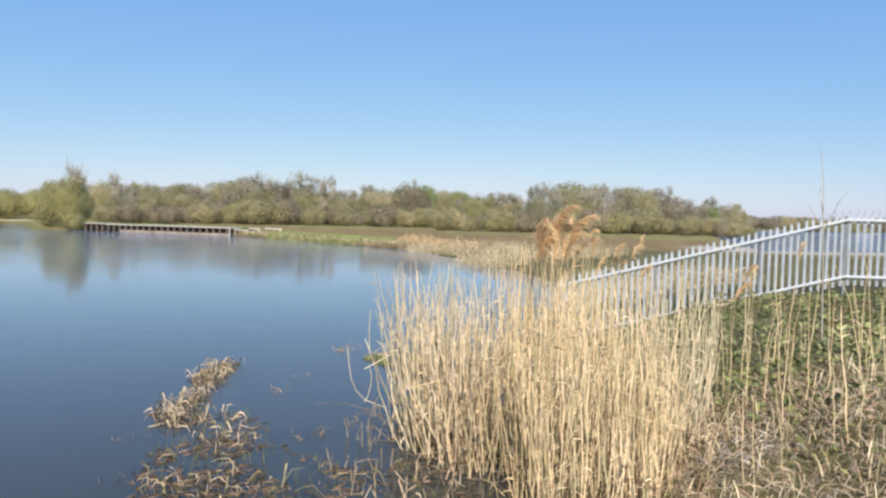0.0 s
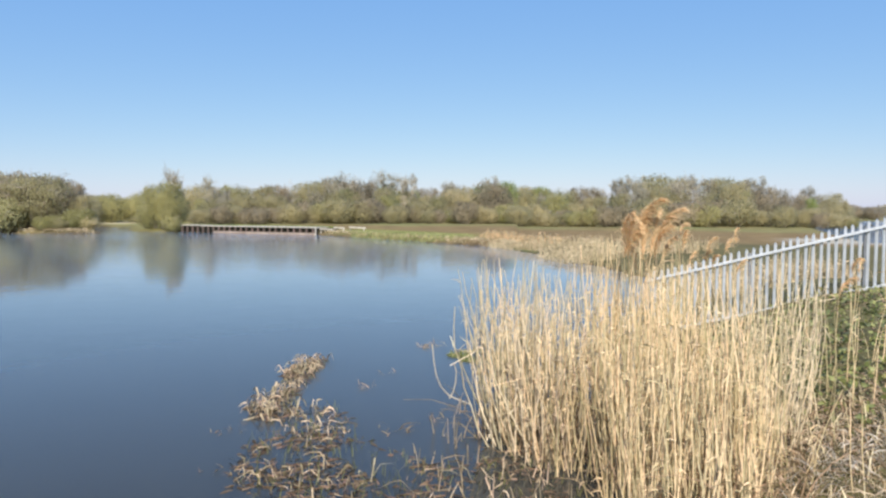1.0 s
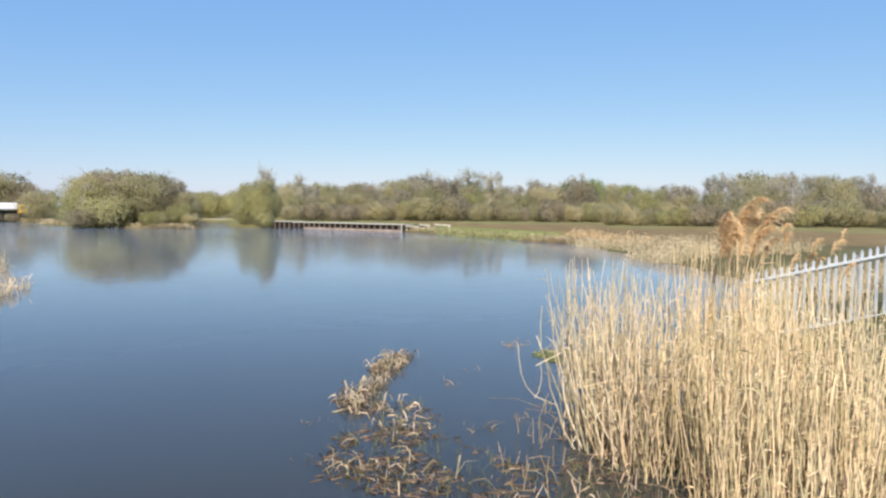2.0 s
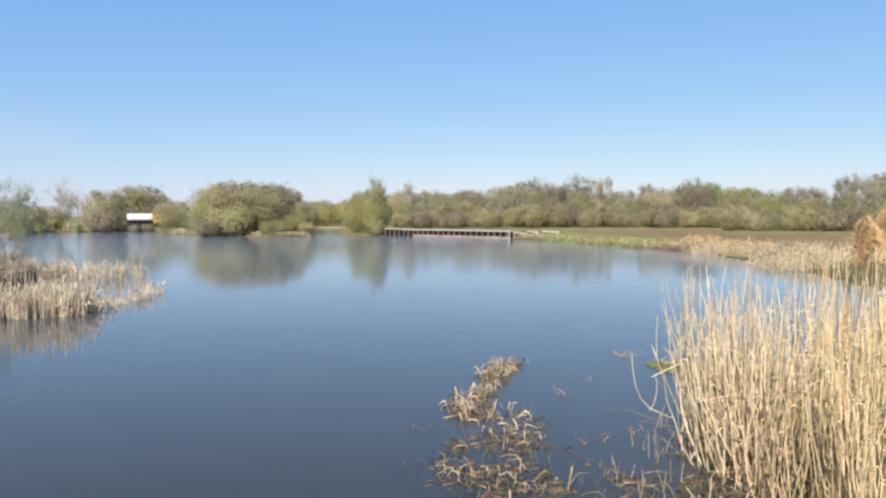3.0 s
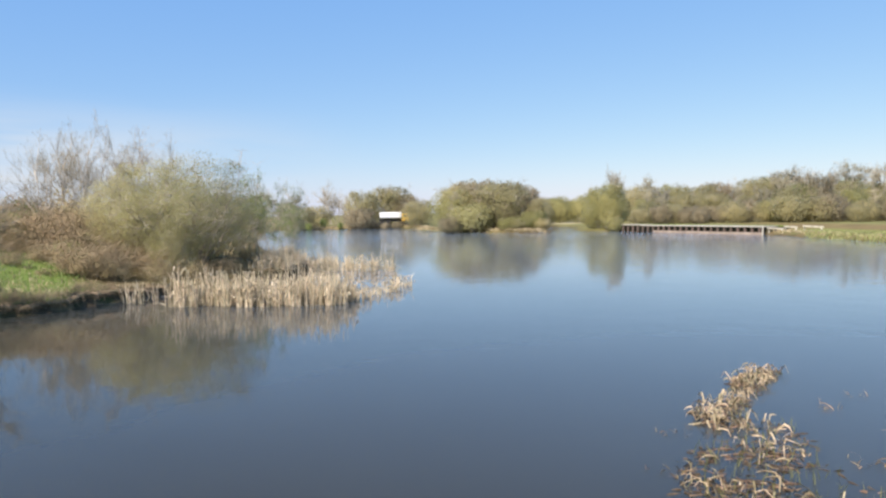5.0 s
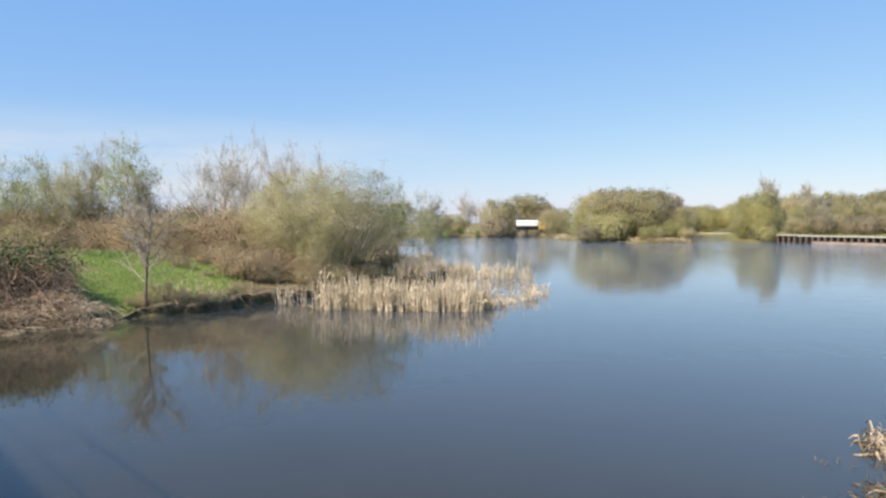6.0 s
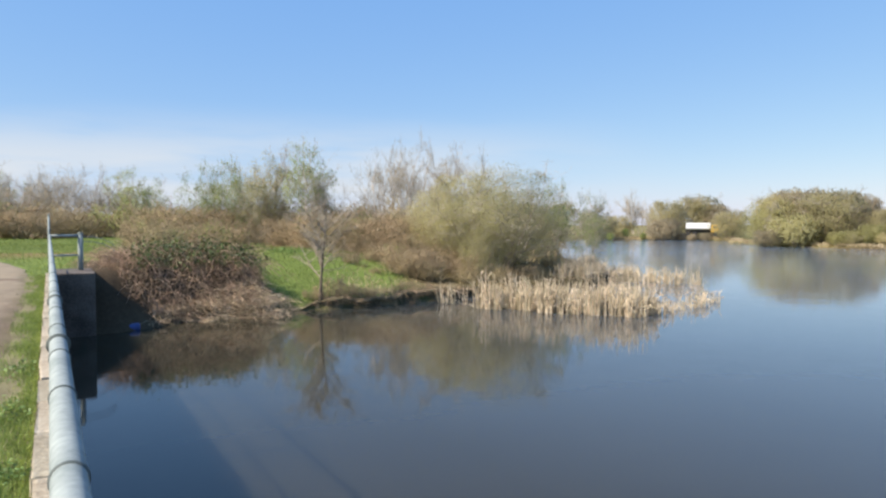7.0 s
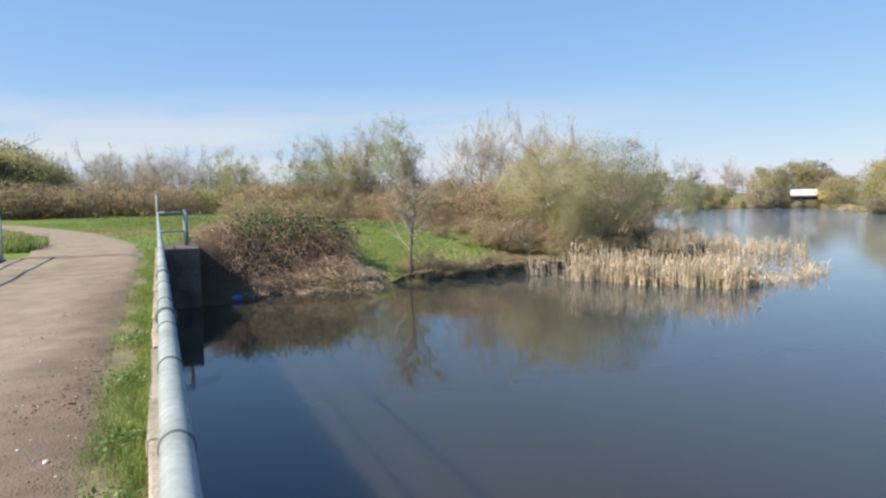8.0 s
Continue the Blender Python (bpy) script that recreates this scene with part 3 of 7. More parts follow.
handrail(-0.2905, -23.0, 7.5, "galvanised steel pipe handrail along the bridge edge", (-0.936, -1.368, -1.766, -1.967, -2.211, -2.672, -3.065, -3.309, -3.9, -4.6, -5.8, -7.0), posts=[-23.0, -20.0, -16.5, -13.0, -9.5, 1.6, 5.0])
handrail(-4.17, -21.35, 7.5, "galvanised pipe handrail on the far side of the path", (), 0.028, posts=[-21.3, -17.3, -13.3, -9.3, -5.3, -1.3, 2.7])


def return_rail():
    """The short return of the rail over the abutment, with its stout end post."""
    p0, p1 = Vector((-23.05, -1.96, 1.7)), Vector((-23.3, -1.19, 1.7))
    top = empty("return_rail", *p1, "short galvanised return rail with a stout end post", "handrail")
    up = Vector((0, 0, 1))
    for n, h, r in (("top_rail", 1.07, 0.04), ("lower_rail", 0.5, 0.028)):
        part(n, solid(n, pipe(bmesh.new(), p0 - p1 + up * h, up * h, r), M_GALV, True), top)
    part("end_post", solid("end_post", pipe(bmesh.new(), up * -0.05, up * 1.13, 0.075, 0.07, 16), M_GALV, True), top)
    part("cap", solid("cap", pipe(bmesh.new(), up * 1.125, up * 1.16, 0.085, 0.05, 16), M_GALV, True), top)
    for h in (1.05, 0.90):
        pts = np.array([[(0, 0, h), (-0.03, 0.35, h - 0.02), (-0.06, 0.62, h - 0.09), (-0.09, 0.84, h - 0.22), (-0.11, 0.92, h - 0.32)]])
        v, f = tubes(pts, np.full((1, 5), 0.010), 8)
        part("bent_rail", raw("bent_rail", v, f, M_GALVDARK, True), top, "dark bent tube running down into the brambles")
    thin = Vector((-23.1, -1.98, 1.6))
    t2 = empty("marker_post", *thin, "thin pale steel marker post beside the rail", "post")
    part("shaft", solid("shaft", pipe(bmesh.new(), up * 0, up * 1.75, 0.035, 0.03, 10), M_GALV, True), t2)
    part("tip", solid("tip", pipe(bmesh.new(), up * 1.75, up * 1.81, 0.04, 0.012, 10), M_GALV, True), t2)


return_rail()

def abutment():
    bm = box(bmesh.new(), -24.2, -21.75, -0.19, 0.80, -1.4, 1.76, 0.03, R4)
    bmesh.ops.subdivide_edges(bm, edges=bm.edges[:], cuts=2, use_grid_fill=True)
    tagged(new("abutment", solid("abutment", bm, M_DARKCONC)), "weathered concrete abutment block at the bridge end", "abutment", kind="structure")
    bm = box(bmesh.new(), -21.5, 8.4, -4.66, -4.14, 1.55, 1.80, 0.02, R4)
    tagged(new("kerb_beam", solid("kerb_beam", bm, M_CONC)), "mossy concrete kerb beam under the far handrail", "kerb", kind="structure")


abutment()

def path_surface():
    """The trodden gravel path: straight on the bridge, then bending away to the left."""
    ctr = [(9, -0.95, -4.05), (0, -0.86, -4.1), (-4, -0.68, -4.1), (-6, -0.73, -4.1), (-9, -0.78, -4.1), (-13, -0.76, -4.1), (-19, -0.78, -4.1), (-23, -0.92, -3.9), (-26, -1.05, -4.0), (-30, -1.7, -4.6), (-36, -2.9, -5.6), (-42, -4.6, -6.9), (-50, -7.4, -9.6), (-60, -11.5, -14.0), (-75, -19, -23), (-95, -32, -37)]
    xs = np.array([p[0] for p in ctr][::-1]); a = np.array([p[1] for p in ctr][::-1]); b = np.array([p[2] for p in ctr][::-1])
    X = np.concatenate([np.arange(-95, -30, 0.8), np.arange(-30, 9, 0.12)])
    rng = np.random.default_rng(4)
    m = 26
    V = []
    def rim_at(x):
        return np.interp(x, xs, a) + 0.05 + 0.02 * math.sin(x * 2.1) + 0.012 * math.sin(x * 5.3 + 1)
    for x in X:
        e0 = rim_at(x)
        e1 = np.interp(x, xs, b) + 0.1 * math.sin(x * 1.3)
        for k in range(m):
            s = k / (m - 1)
            c = e0 + (e1 - e0) * s
            edge = min(s, 1 - s) * 12
            z = 1.630 + 0.032 * min(1, edge) + 0.009 * math.sin(x * 1.9 + c * 2.3) * math.sin(c * 1.7 - x * 0.6)
            if x < -23:
                z += 0.03
            V.append((x, c + SLOPE * x, z))
    n = len(X)
    i = (np.arange(n - 1)[:, None] * m + np.arange(m - 1)[None]).ravel()
    me = raw("path", V, np.stack([i, i + m, i + m + 1, i + 1], 1), M_PATH, True)
    vx = np.array(V)
    cc = vx[:, 1] - SLOPE * vx[:, 0]
    wet = smooth(-1.75, -0.75, cc + 0.22 * ripple(vx[:, 0] * 1.6, cc * 3)) * smooth(-19, -11, vx[:, 0])
    wet = np.maximum(wet, 0.22 * smooth(0.25, 0.7, ripple(vx[:, 0] * 0.8 + 3, cc * 1.3)) * smooth(-24, -18, vx[:, 0]))
    wet = np.maximum(wet, 1.0 * np.exp(-((vx[:, 0] + 21.3 + 0.12 * np.sin(cc * 3)) / 0.36) ** 2))
    pale, damp = np.array((0.272, 0.224, 0.163)), np.array((0.162, 0.121, 0.089))
    tint = pale + (damp - pale) * wet[:, None]
    clot = rng.normal(0, 1, len(vx)) * 0.10 + 0.13 * ripple(vx[:, 0] * 3.1, cc * 5.0) + 0.09 * ripple(vx[:, 0] * 9.0 + 2, cc * 11)
    tint = tint * (1 + clot * (0.35 + 0.65 * wet))[:, None]
    rim = np.tile(smooth(2.2, 0.0, np.arange(m) + 0.0), n) * smooth(-26, -22, vx[:, 0])
    tint = tint + (np.array((0.15, 0.135, 0.07)) - tint) * (rim * (0.7 + 0.3 * ripple(vx[:, 0] * 6, cc * 9)))[:, None].clip(0, 1)
    at = me.color_attributes.new("tint", "FLOAT_COLOR", "POINT")
    at.data.foreach_set("color", np.concatenate([tint, np.ones((len(tint), 1))], 1).ravel())
    tagged(new("path", me), "pale trodden gravel path bending past the bridge", "path", kind="structure")
    # turf strip between the path and the coping
    V, m = [], 6
    X = np.arange(-23, 9, 0.12)
    for x in X:
        e0 = rim_at(x) - 0.09
        for k in range(m):
            c = -0.40 + (e0 + 0.02 + 0.40) * k / (m - 1)
            V.append((x, c + SLOPE * x, 1.644 - 0.010 * (k / (m - 1)) ** 2))
    n = len(X)
    i = (np.arange(n - 1)[:, None] * m + np.arange(m - 1)[None]).ravel()
    me = raw("verge", V, np.stack([i, i + m, i + m + 1, i + 1], 1), M_VERGE, True)
    tagged(new("verge", me), "grassy soil verge between path and coping", "verge", kind="structure")


M_VERGE = mat("verge_soil", (0.12, 0.1, 0.055), (0.21, 0.19, 0.095), 4.0, 0.95, 0.5, 40)
path_surface()

# ---- palisade fence ----
def fence():
    A, B, C = Vector((3.27, 17.95, 1.27)), Vector((9.95, 16.55, 3.14)), Vector((17.5, 15.0, 3.14))
    top = empty("palisade_fence", 9.95, 16.55, 1.4, "galvanised steel palisade fence stepping down the bank into the water", "fence")
    o = top.location
    w, h = 0.034, 1.80
    # one pale: a W-shaped strip with a pointed head
    bm = bmesh.new()
    prof = [(-w, 0.006), (-w * 0.45, -0.012), (0, 0.006), (w * 0.45, -0.012), (w, 0.006)]
    rings = []
    for z, k in ((0, 1), (h - 0.06, 1), (h, 0.25)):
        rings.append([bm.verts.new((x * k, y, z)) for x, y in prof] + [bm.verts.new((x * k, y + 0.004, z)) for x, y in prof[::-1]])
    for r, s in zip(rings, rings[1:]):
        for i in range(10):
            bm.faces.new((r[i], r[(i + 1) % 10], s[(i + 1) % 10], s[i]))
    bm.faces.new(rings[-1])
    pale = solid("pale", bm, M_FENCE)
    for P, Q in ((A, B), (B, C)):
        run = Q - P
        flat = Vector((run.x, run.y, 0)).length
        turn = math.degrees(math.atan2(run.y, run.x))
        side = Vector((run.y, -run.x, 0)).normalized()
        for dz in (0, -1.36):
            bm = bmesh.new()
            box(bm, 0, run.length, -0.03, 0.03, -0.028, 0.028, 0.004)
            ob = part("rail", solid("rail", bm, M_FENCE), top)
            ob.matrix_basis = Matrix.Translation(P - o + Vector((0, 0, dz)) + side * 0.035) @ pose(0, 0, 0, 0, -math.degrees(math.atan2(run.z, flat)), turn)
        n = int(flat / 0.160)
        for k in range(n):
            p = P + run * ((k + 0.5) / n) - o
            ob = part("pale", pale, top)
            ob.matrix_basis = Matrix.Translation(p + Vector((0, 0, -1.36 - 0.22))) @ pose(0, 0, 0, random.uniform(-0.4, 0.4), random.uniform(-0.5, 0.5), turn)
        for s in (0.0, 0.36, 0.72, 1.0):
            if s == 1.0 and Q is B:
                continue
            p = P + run * s - o
            bm = box(bmesh.new(), -0.03, 0.03, -0.05, 0.05, -2.2, 0.1, 0.004)
            ob = part("post", solid("post", bm, M_GALVDARK), top, "dark steel post behind the pales")
            ob.matrix_basis = Matrix.Translation(p - side * 0.07) @ pose(0, 0, 0, 0, 0, turn)


fence()

# ---- jetty ----
def jetty():
    P, Q = Vector((-47.9, 94.6, 0)), Vector((-24.7, 84.6, 0))
    top = empty("jetty", *P, "long low timber-capped jetty on sheet piling", "jetty")
    run = Q - P
    L, turn = run.length, math.degrees(math.atan2(run.y, run.x))
    top.matrix_basis = Matrix.Translation(P) @ pose(0, 0, 0, 0, 0, turn)
    part("capping", solid("capping", box(bmesh.new(), 10.4, L, -0.05, 2.6, 0.86, 0.98, 0.015), M_DECKWOOD), top, "bleached timber capping")
    part("capping", solid("capping", box(bmesh.new(), 0, 4.8, -0.05, 2.6, 0.90, 1.02, 0.015), M_DECKWOOD), top)
    part("capping", solid("capping", box(bmesh.new(), 4.8, 10.4, 0.10, 2.6, 0.84, 0.95, 0.015), M_DECKWOOD), top)
    part("bank_fill", solid("bank_fill", box(bmesh.new(), 0.1, L - 0.1, 0.9, 4.8, -0.6, 0.86, 0.05), M_EARTH), top, "shaded earth behind the piles")
    post = solid("post", box(bmesh.new(), -0.13, 0.13, 0.0, 0.26, -1.0, 0.845, 0.02), M_PILE)
    waling = solid("waling", box(bmesh.new(), 7.6, L, -0.06, 0.02, -0.3, 0.27, 0.02), M_BOARD)
    ob = part("waling", waling, top, "rust-stained lower boarding")
    x = 0.3
    while x < L - 0.2:
        ob = part("post", post, top)
        ob.location = (x, 0.03, 0)
        x += 1.02
    part("corner_post", solid("corner_post", box(bmesh.new(), L - 0.02, L + 0.12, -0.08, 0.08, -1.0, 1.0, 0.02), M_DECKWOOD), top, "pale corner post")
    # broken landing beyond it
    for x, y, w, h, rot in ((-23.5, 85.3, 1.7, 0.3, 10), (-22.0, 85.7, 1.4, 0.62, 12), (-19.8, 86.2, 2.1, 0.66, 14)):
        b = empty("timber_remnant", x, y, 0.45, "pale broken timber frame on the shore", "timber", "timbers on the shore")
        part("beam", solid("beam", box(bmesh.new(), -w / 2, w / 2, -0.12, 0.12, h * 0.55, h * 0.55 + 0.2, 0.02, pose(0, 0, 0, 0, 3, rot)), M_DECKWOOD), b)
        for s in (-1, 1):
            part("stake", solid("stake", pipe(bmesh.new(), (s * w * 0.4, 0, -0.3), (s * w * 0.41, 0.03, h * 0.62), 0.1, 0.09, 8), M_DECKWOOD), b)


jetty()

# ---- lorry on the far shore ----
def lorry():
    x, y, z = -105.9, 107.2, 0.85
    top = empty("lorry", x, y, z, "white-bodied lorry with a yellow cab on the far bank", "lorry")
    top.matrix_basis = pose(x, y, z, 0, 0, 45)
    body = part("body", solid("body", box(bmesh.new(), -3.2, 1.5, -1.15, 1.15, 1.4, 2.6, 0.2), M_WHITE), top)
    bm = box(bmesh.new(), 1.6, 3.0, -1.1, 1.1, 0.7, 2.2, 0.14)
    for v in bm.verts:
        if v.co.z > 1.8 and v.co.x > 2.4:
            v.co.x -= 0.3
    cab = part("cab", solid("cab", bm, M_YELLOW), top, "yellow cab")
    part("window", solid("window", box(bmesh.new(), 1.9, 2.6, -1.125, 1.125, 1.5, 2.0, 0.02), M_GLASS), cab)
    part("chassis", solid("chassis", box(bmesh.new(), -3.3, 2.8, -0.5, 0.5, 0.65, 1.2, 0.03), M_DARKMET), top)
    for wx in (-2.7, -1.5, 2.4):
        for s in (-1, 1):
            w = part("wheel", solid("wheel", pipe(bmesh.new(), (wx, s * 0.8, 0.48), (wx, s * 1.1, 0.48), 0.48, sides=18), M_TYRE), top)
            part("hub", solid("hub", pipe(bmesh.new(), (wx, s * 1.1, 0.48), (wx, s * 1.13, 0.48), 0.2, sides=12), M_DARKMET), w)


lorry()

# ---- reeds ----
def reed_stalks(rng, base, h, lean, thick, k=6, way=None):
    """Bent, tapering stalks; way: the side to which the bunch leans."""
    p = blades(rng, base, h, lean, 0.35, k)
    if way is not None:
        s = np.linspace(0, 1, k)[None, :, None]
        p = p + np.asarray(way)[:, None] * (s ** 1.8) * h[:, None, None]
    wob = np.cumsum(rng.normal(size=(len(base), k, 3)), axis=1) * 0.0115 * h[:, None, None]
    wob[:, 0] = 0
    p = p + wob * np.array([1, 1, 0.2])
    r = thick[:, None] * np.linspace(1.0, 0.45, k)[None]
    return p, r


def stalk_leaves(rng, p, count, length, width, lift=(0.1, 1.6)):
    """Dry strap leaves that hang off the stalks."""
    n, k, _ = p.shape
    pick = rng.integers(0, n, count)
    t = rng.uniform(0.15, 0.95, count) * (k - 1)
    i = np.minimum(t.astype(int), k - 2)
    f = (t - i)[:, None]
    at = p[pick, i] * (1 - f) + p[pick, i + 1] * f
    az = rng.uniform(0, 6.283, count)
    d = np.stack([np.cos(az), np.sin(az), rng.uniform(*lift, count)], 1)
    d = unit(d)
    L = length * rng.uniform(0.4, 1.2, count)
    s = np.linspace(0, 1, 4)[None, :, None]
    q = at[:, None] + d[:, None] * s * L[:, None, None]
    q[..., 2] -= (rng.uniform(0.1, 0.9, count)[:, None] * s[..., 0] ** 2 * L[:, None])
    side = unit(np.cross(d, rng.normal(size=(count, 3))))
    return ribbons(q, width * np.array([1, 0.9, 0.6, 0.12])[None] * rng.uniform(0.6, 1.3, count)[:, None], side)


def plume(rng, p, size, hairs, drift=(0.55, 0.8)):
    """Nodding feathery seed heads at the tops of the stalks p."""
    n = len(p)
    tip, d = p[:, -1], unit(p[:, -1] - p[:, -2])
    nod = unit(np.stack([np.full(n, drift[0]) + rng.normal(size=n) * drift[1], rng.normal(size=n) * 0.6, np.full(n, -0.15)], 1)) * rng.uniform(0.15, 0.75, n)[:, None]
    idx = np.repeat(np.arange(n), hairs)
    m = len(idx)
    u = rng.uniform(0, 1, m) ** 0.8
    sz = (size * rng.uniform(0.75, 1.25, n))[idx][:, None]
    axis = lambda w: (d[idx] * w + nod[idx] * w ** 2 * 0.75 - np.array([0, 0, 0.22]) * w ** 3) * sz
    at = tip[idx] + axis(u[:, None])
    ahead = unit(axis(u[:, None] + 0.05) - axis(u[:, None]))
    hd = unit(ahead + rng.normal(size=(m, 3)) * 0.30 + nod[idx] * 0.45)
    L = sz[:, 0] * rng.uniform(0.22, 0.55, m) * (1.15 - 0.7 * u) * np.minimum(1, 0.35 + 3 * u)
    s = np.linspace(0, 1, 3)[None, :, None]
    q = at[:, None] + hd[:, None] * s * L[:, None, None]
    q[..., 2] -= s[..., 0] ** 2 * L[:, None] * 0.55
    return ribbons(q, np.array([0.005, 0.006, 0.0015])[None] * np.ones((m, 1)), unit(np.cross(hd, rng.normal(size=(m, 3)))))


def scatter(rng, poly, count):
    """Places strewn evenly over an outline."""
    x = np.array([p[0] for p in poly]); y = np.array([p[1] for p in poly])
    got = np.zeros((0, 2))
    while len(got) < count:
        q = np.stack([rng.uniform(x.min(), x.max(), count * 2), rng.uniform(y.min(), y.max(), count * 2)], 1)
        got = np.concatenate([got, q[signed(q[:, 0], q[:, 1], poly) < 0]])
    return got[:count]


def on_ground(xy, sink=0.05, floor=-0.25):
    return np.column_stack([xy, np.maximum(height(xy[:, 0], xy[:, 1]), floor) - sink])


def bow(p, side, h):
    """Bows stalks out from the foot, so that they lean first and then rise."""
    s = np.linspace(0, 1, p.shape[1])[None, :, None]
    return p + side[:, None] * (1 - (1 - s) ** 2) * h[:, None, None]


def snap(rng, p, share):
    """Breaks the tops of some stalks over."""
    n, k, _ = p.shape
    hit = rng.uniform(0, 1, n) < share
    az = rng.uniform(0, 6.283, n)
    d = unit(np.stack([np.cos(az), np.sin(az), rng.uniform(-1.1, 0.5, n)], 1))
    at = p[:, k - 3]
    L = rng.uniform(0.15, 0.5, n)
    for j, w in ((k - 2, 0.5), (k - 1, 1.0)):
        p[:, j] = np.where(hit[:, None], at + d * (L * w)[:, None], p[:, j])
    return p


def reed_bed():
    rng = np.random.default_rng(11)
    top = empty("reed_bed", 1.3, 8.6, 0, "tall dense stand of dry golden reeds in the shallows", "reeds")
    top["kind"] = "stuff"
    o = np.array(top.location)
    def bunch(outline, count, crest, tall, lean, side=(0.0, 0.0), spread=0.06, broken=0.2, thick=(0.0048, 0.0095)):
        """Stalks whose tips thin out upwards from the crest; a share of them tower over it."""
        xy = scatter(rng, outline, count)
        n = len(xy)
        base = on_ground(xy)
        tip = crest + rng.normal(0, 0.26, n) - np.abs(rng.normal(0, 0.22, n))
        tip = np.where(rng.uniform(0, 1, n) < tall, crest + rng.uniform(0.05, 0.62, n), tip)
        h = (tip - base[:, 2]).clip(0.45, 2.9)
        p, r = reed_stalks(rng, base, h, np.abs(rng.normal(lean, lean, n)), rng.uniform(*thick, n), 9)
        out = np.column_stack([rng.normal(side[0], spread, n), rng.normal(side[1], spread, n), np.zeros(n)])
        return snap(rng, bow(p, out, h), broken), r
    # the clump that stands in open water
    p1, r1 = bunch([(-0.36, 9.2), (-0.12, 8.7), (0.15, 8.15), (0.5, 7.8), (0.82, 7.75), (0.98, 8.5), (1.0, 9.6), (0.5, 10.3), (-0.1, 10.3), (-0.4, 9.8)], 320, 1.85, 0.34, 0.07, (-0.01, 0), 0.085, 0.3)
    pb, rb = bunch([(0.0, 8.9), (0.3, 8.2), (0.75, 7.9), (0.95, 8.6), (0.9, 9.6), (0.2, 9.8)], 150, 1.35, 0.15, 0.1, (0.0, 0), 0.1, 0.4)
    part("brown_stalks", raw("brown_stalks", *(lambda a, b: (a - o, b))(*merge(tubes(pb, rb), stalk_leaves(rng, pb, 300, 0.2, 0.013))), M_REEDOLD, False), top, "older brown stalks inside the stand")["kind"] = "stuff"
    # the dense clump nearer to the bank
    p2, r2 = bunch([(0.86, 7.2), (1.25, 6.5), (2.0, 6.2), (2.6, 6.9), (2.75, 8.0), (2.2, 8.6), (1.2, 8.4), (0.95, 7.9)], 640, 1.88, 0.18, 0.045, (0.0, 0), 0.05, 0.2)
    # taller stalks behind it
    p3, r3 = bunch([(0.95, 8.6), (1.9, 8.4), (2.3, 8.8), (2.2, 9.6), (1.2, 9.9), (0.9, 9.3)], 310, 2.20, 0.30, 0.04, (0.0, 0), 0.04, 0.12)
    v, f = merge(tubes(p1, r1), tubes(p2, r2), tubes(p3, r3), stalk_leaves(rng, p1, 620, 0.17, 0.012), stalk_leaves(rng, p2, 1250, 0.15, 0.012), stalk_leaves(rng, p3, 520, 0.17, 0.011))
    part("stalks", raw("stalks", v - o, f, M_REED, False), top)["kind"] = "stuff"
    # paler stalks: curving out over the water, and thin ones up the bank
    p4, r4 = bunch([(-0.32, 9.1), (-0.05, 8.45), (0.4, 7.95), (0.55, 8.5), (0.2, 9.3), (-0.25, 9.7)], 95, 1.92, 0.48, 0.06, (-0.085, 0), 0.085, 0.2, (0.0065, 0.0115))
    p5, r5 = bunch([(2.5, 7.2), (3.1, 7.5), (3.9, 9.0), (3.4, 10.4), (2.4, 9.6)], 150, 2.0, 0.3, 0.06, (0.02, 0), 0.05, 0.25)
    v, f = merge(tubes(p4, r4, 4), tubes(p5, r5, 4), stalk_leaves(rng, p4, 130, 0.2, 0.012), stalk_leaves(rng, p5, 240, 0.18, 0.012))
    part("pale_stalks", raw("pale_stalks", v - o, f, M_REEDPALE, False), top, "paler curving stalks at the edge")["kind"] = "stuff"
    # fallen and leaning stalks, and old leaf litter at the foot
    xy = np.concatenate([scatter(rng, [(-0.5, 9.0), (0.7, 7.8), (0.9, 9.4), (0.0, 10.0)], 110), scatter(rng, [(0.9, 7.0), (2.6, 6.2), (3.2, 7.8), (1.2, 8.4)], 130)])
    h = rng.uniform(0.4, 1.3, len(xy))
    p6, r6 = reed_stalks(rng, on_ground(xy, 0.0), h, rng.uniform(0.2, 1.4, len(xy)), rng.uniform(0.004, 0.008, len(xy)))
    xy = np.concatenate([scatter(rng, [(-0.45, 9.2), (0.5, 8.0), (0.85, 8.6), (0.8, 10.0), (-0.2, 10.2)], 950), scatter(rng, [(0.9, 7.0), (2.1, 6.1), (2.7, 8.0), (2.2, 9.4), (1.0, 9.2)], 1300)])
    p7 = blades(rng, on_ground(xy), rng.uniform(0.2, 0.9, len(xy)), rng.uniform(0.1, 0.9, len(xy)), 0.6)
    w7 = np.array([0.014, 0.015, 0.011, 0.003])[None] * rng.uniform(0.5, 1.4, len(xy))[:, None]
    v, f = merge(tubes(p6, r6), ribbons(p7, w7, unit(rng.normal(size=(len(xy), 3)))))
    part("old_growth", raw("old_growth", v - o, f, M_REEDDARK, False), top, "brown fallen stalks and sheaths at the foot")["kind"] = "stuff"
    # fresh shoots
    xy = scatter(rng, [(-1.1, 8.6), (-0.4, 7.6), (1.0, 6.6), (2.6, 5.6), (2.4, 7.2), (0.8, 7.8), (-0.3, 9.2)], 420)
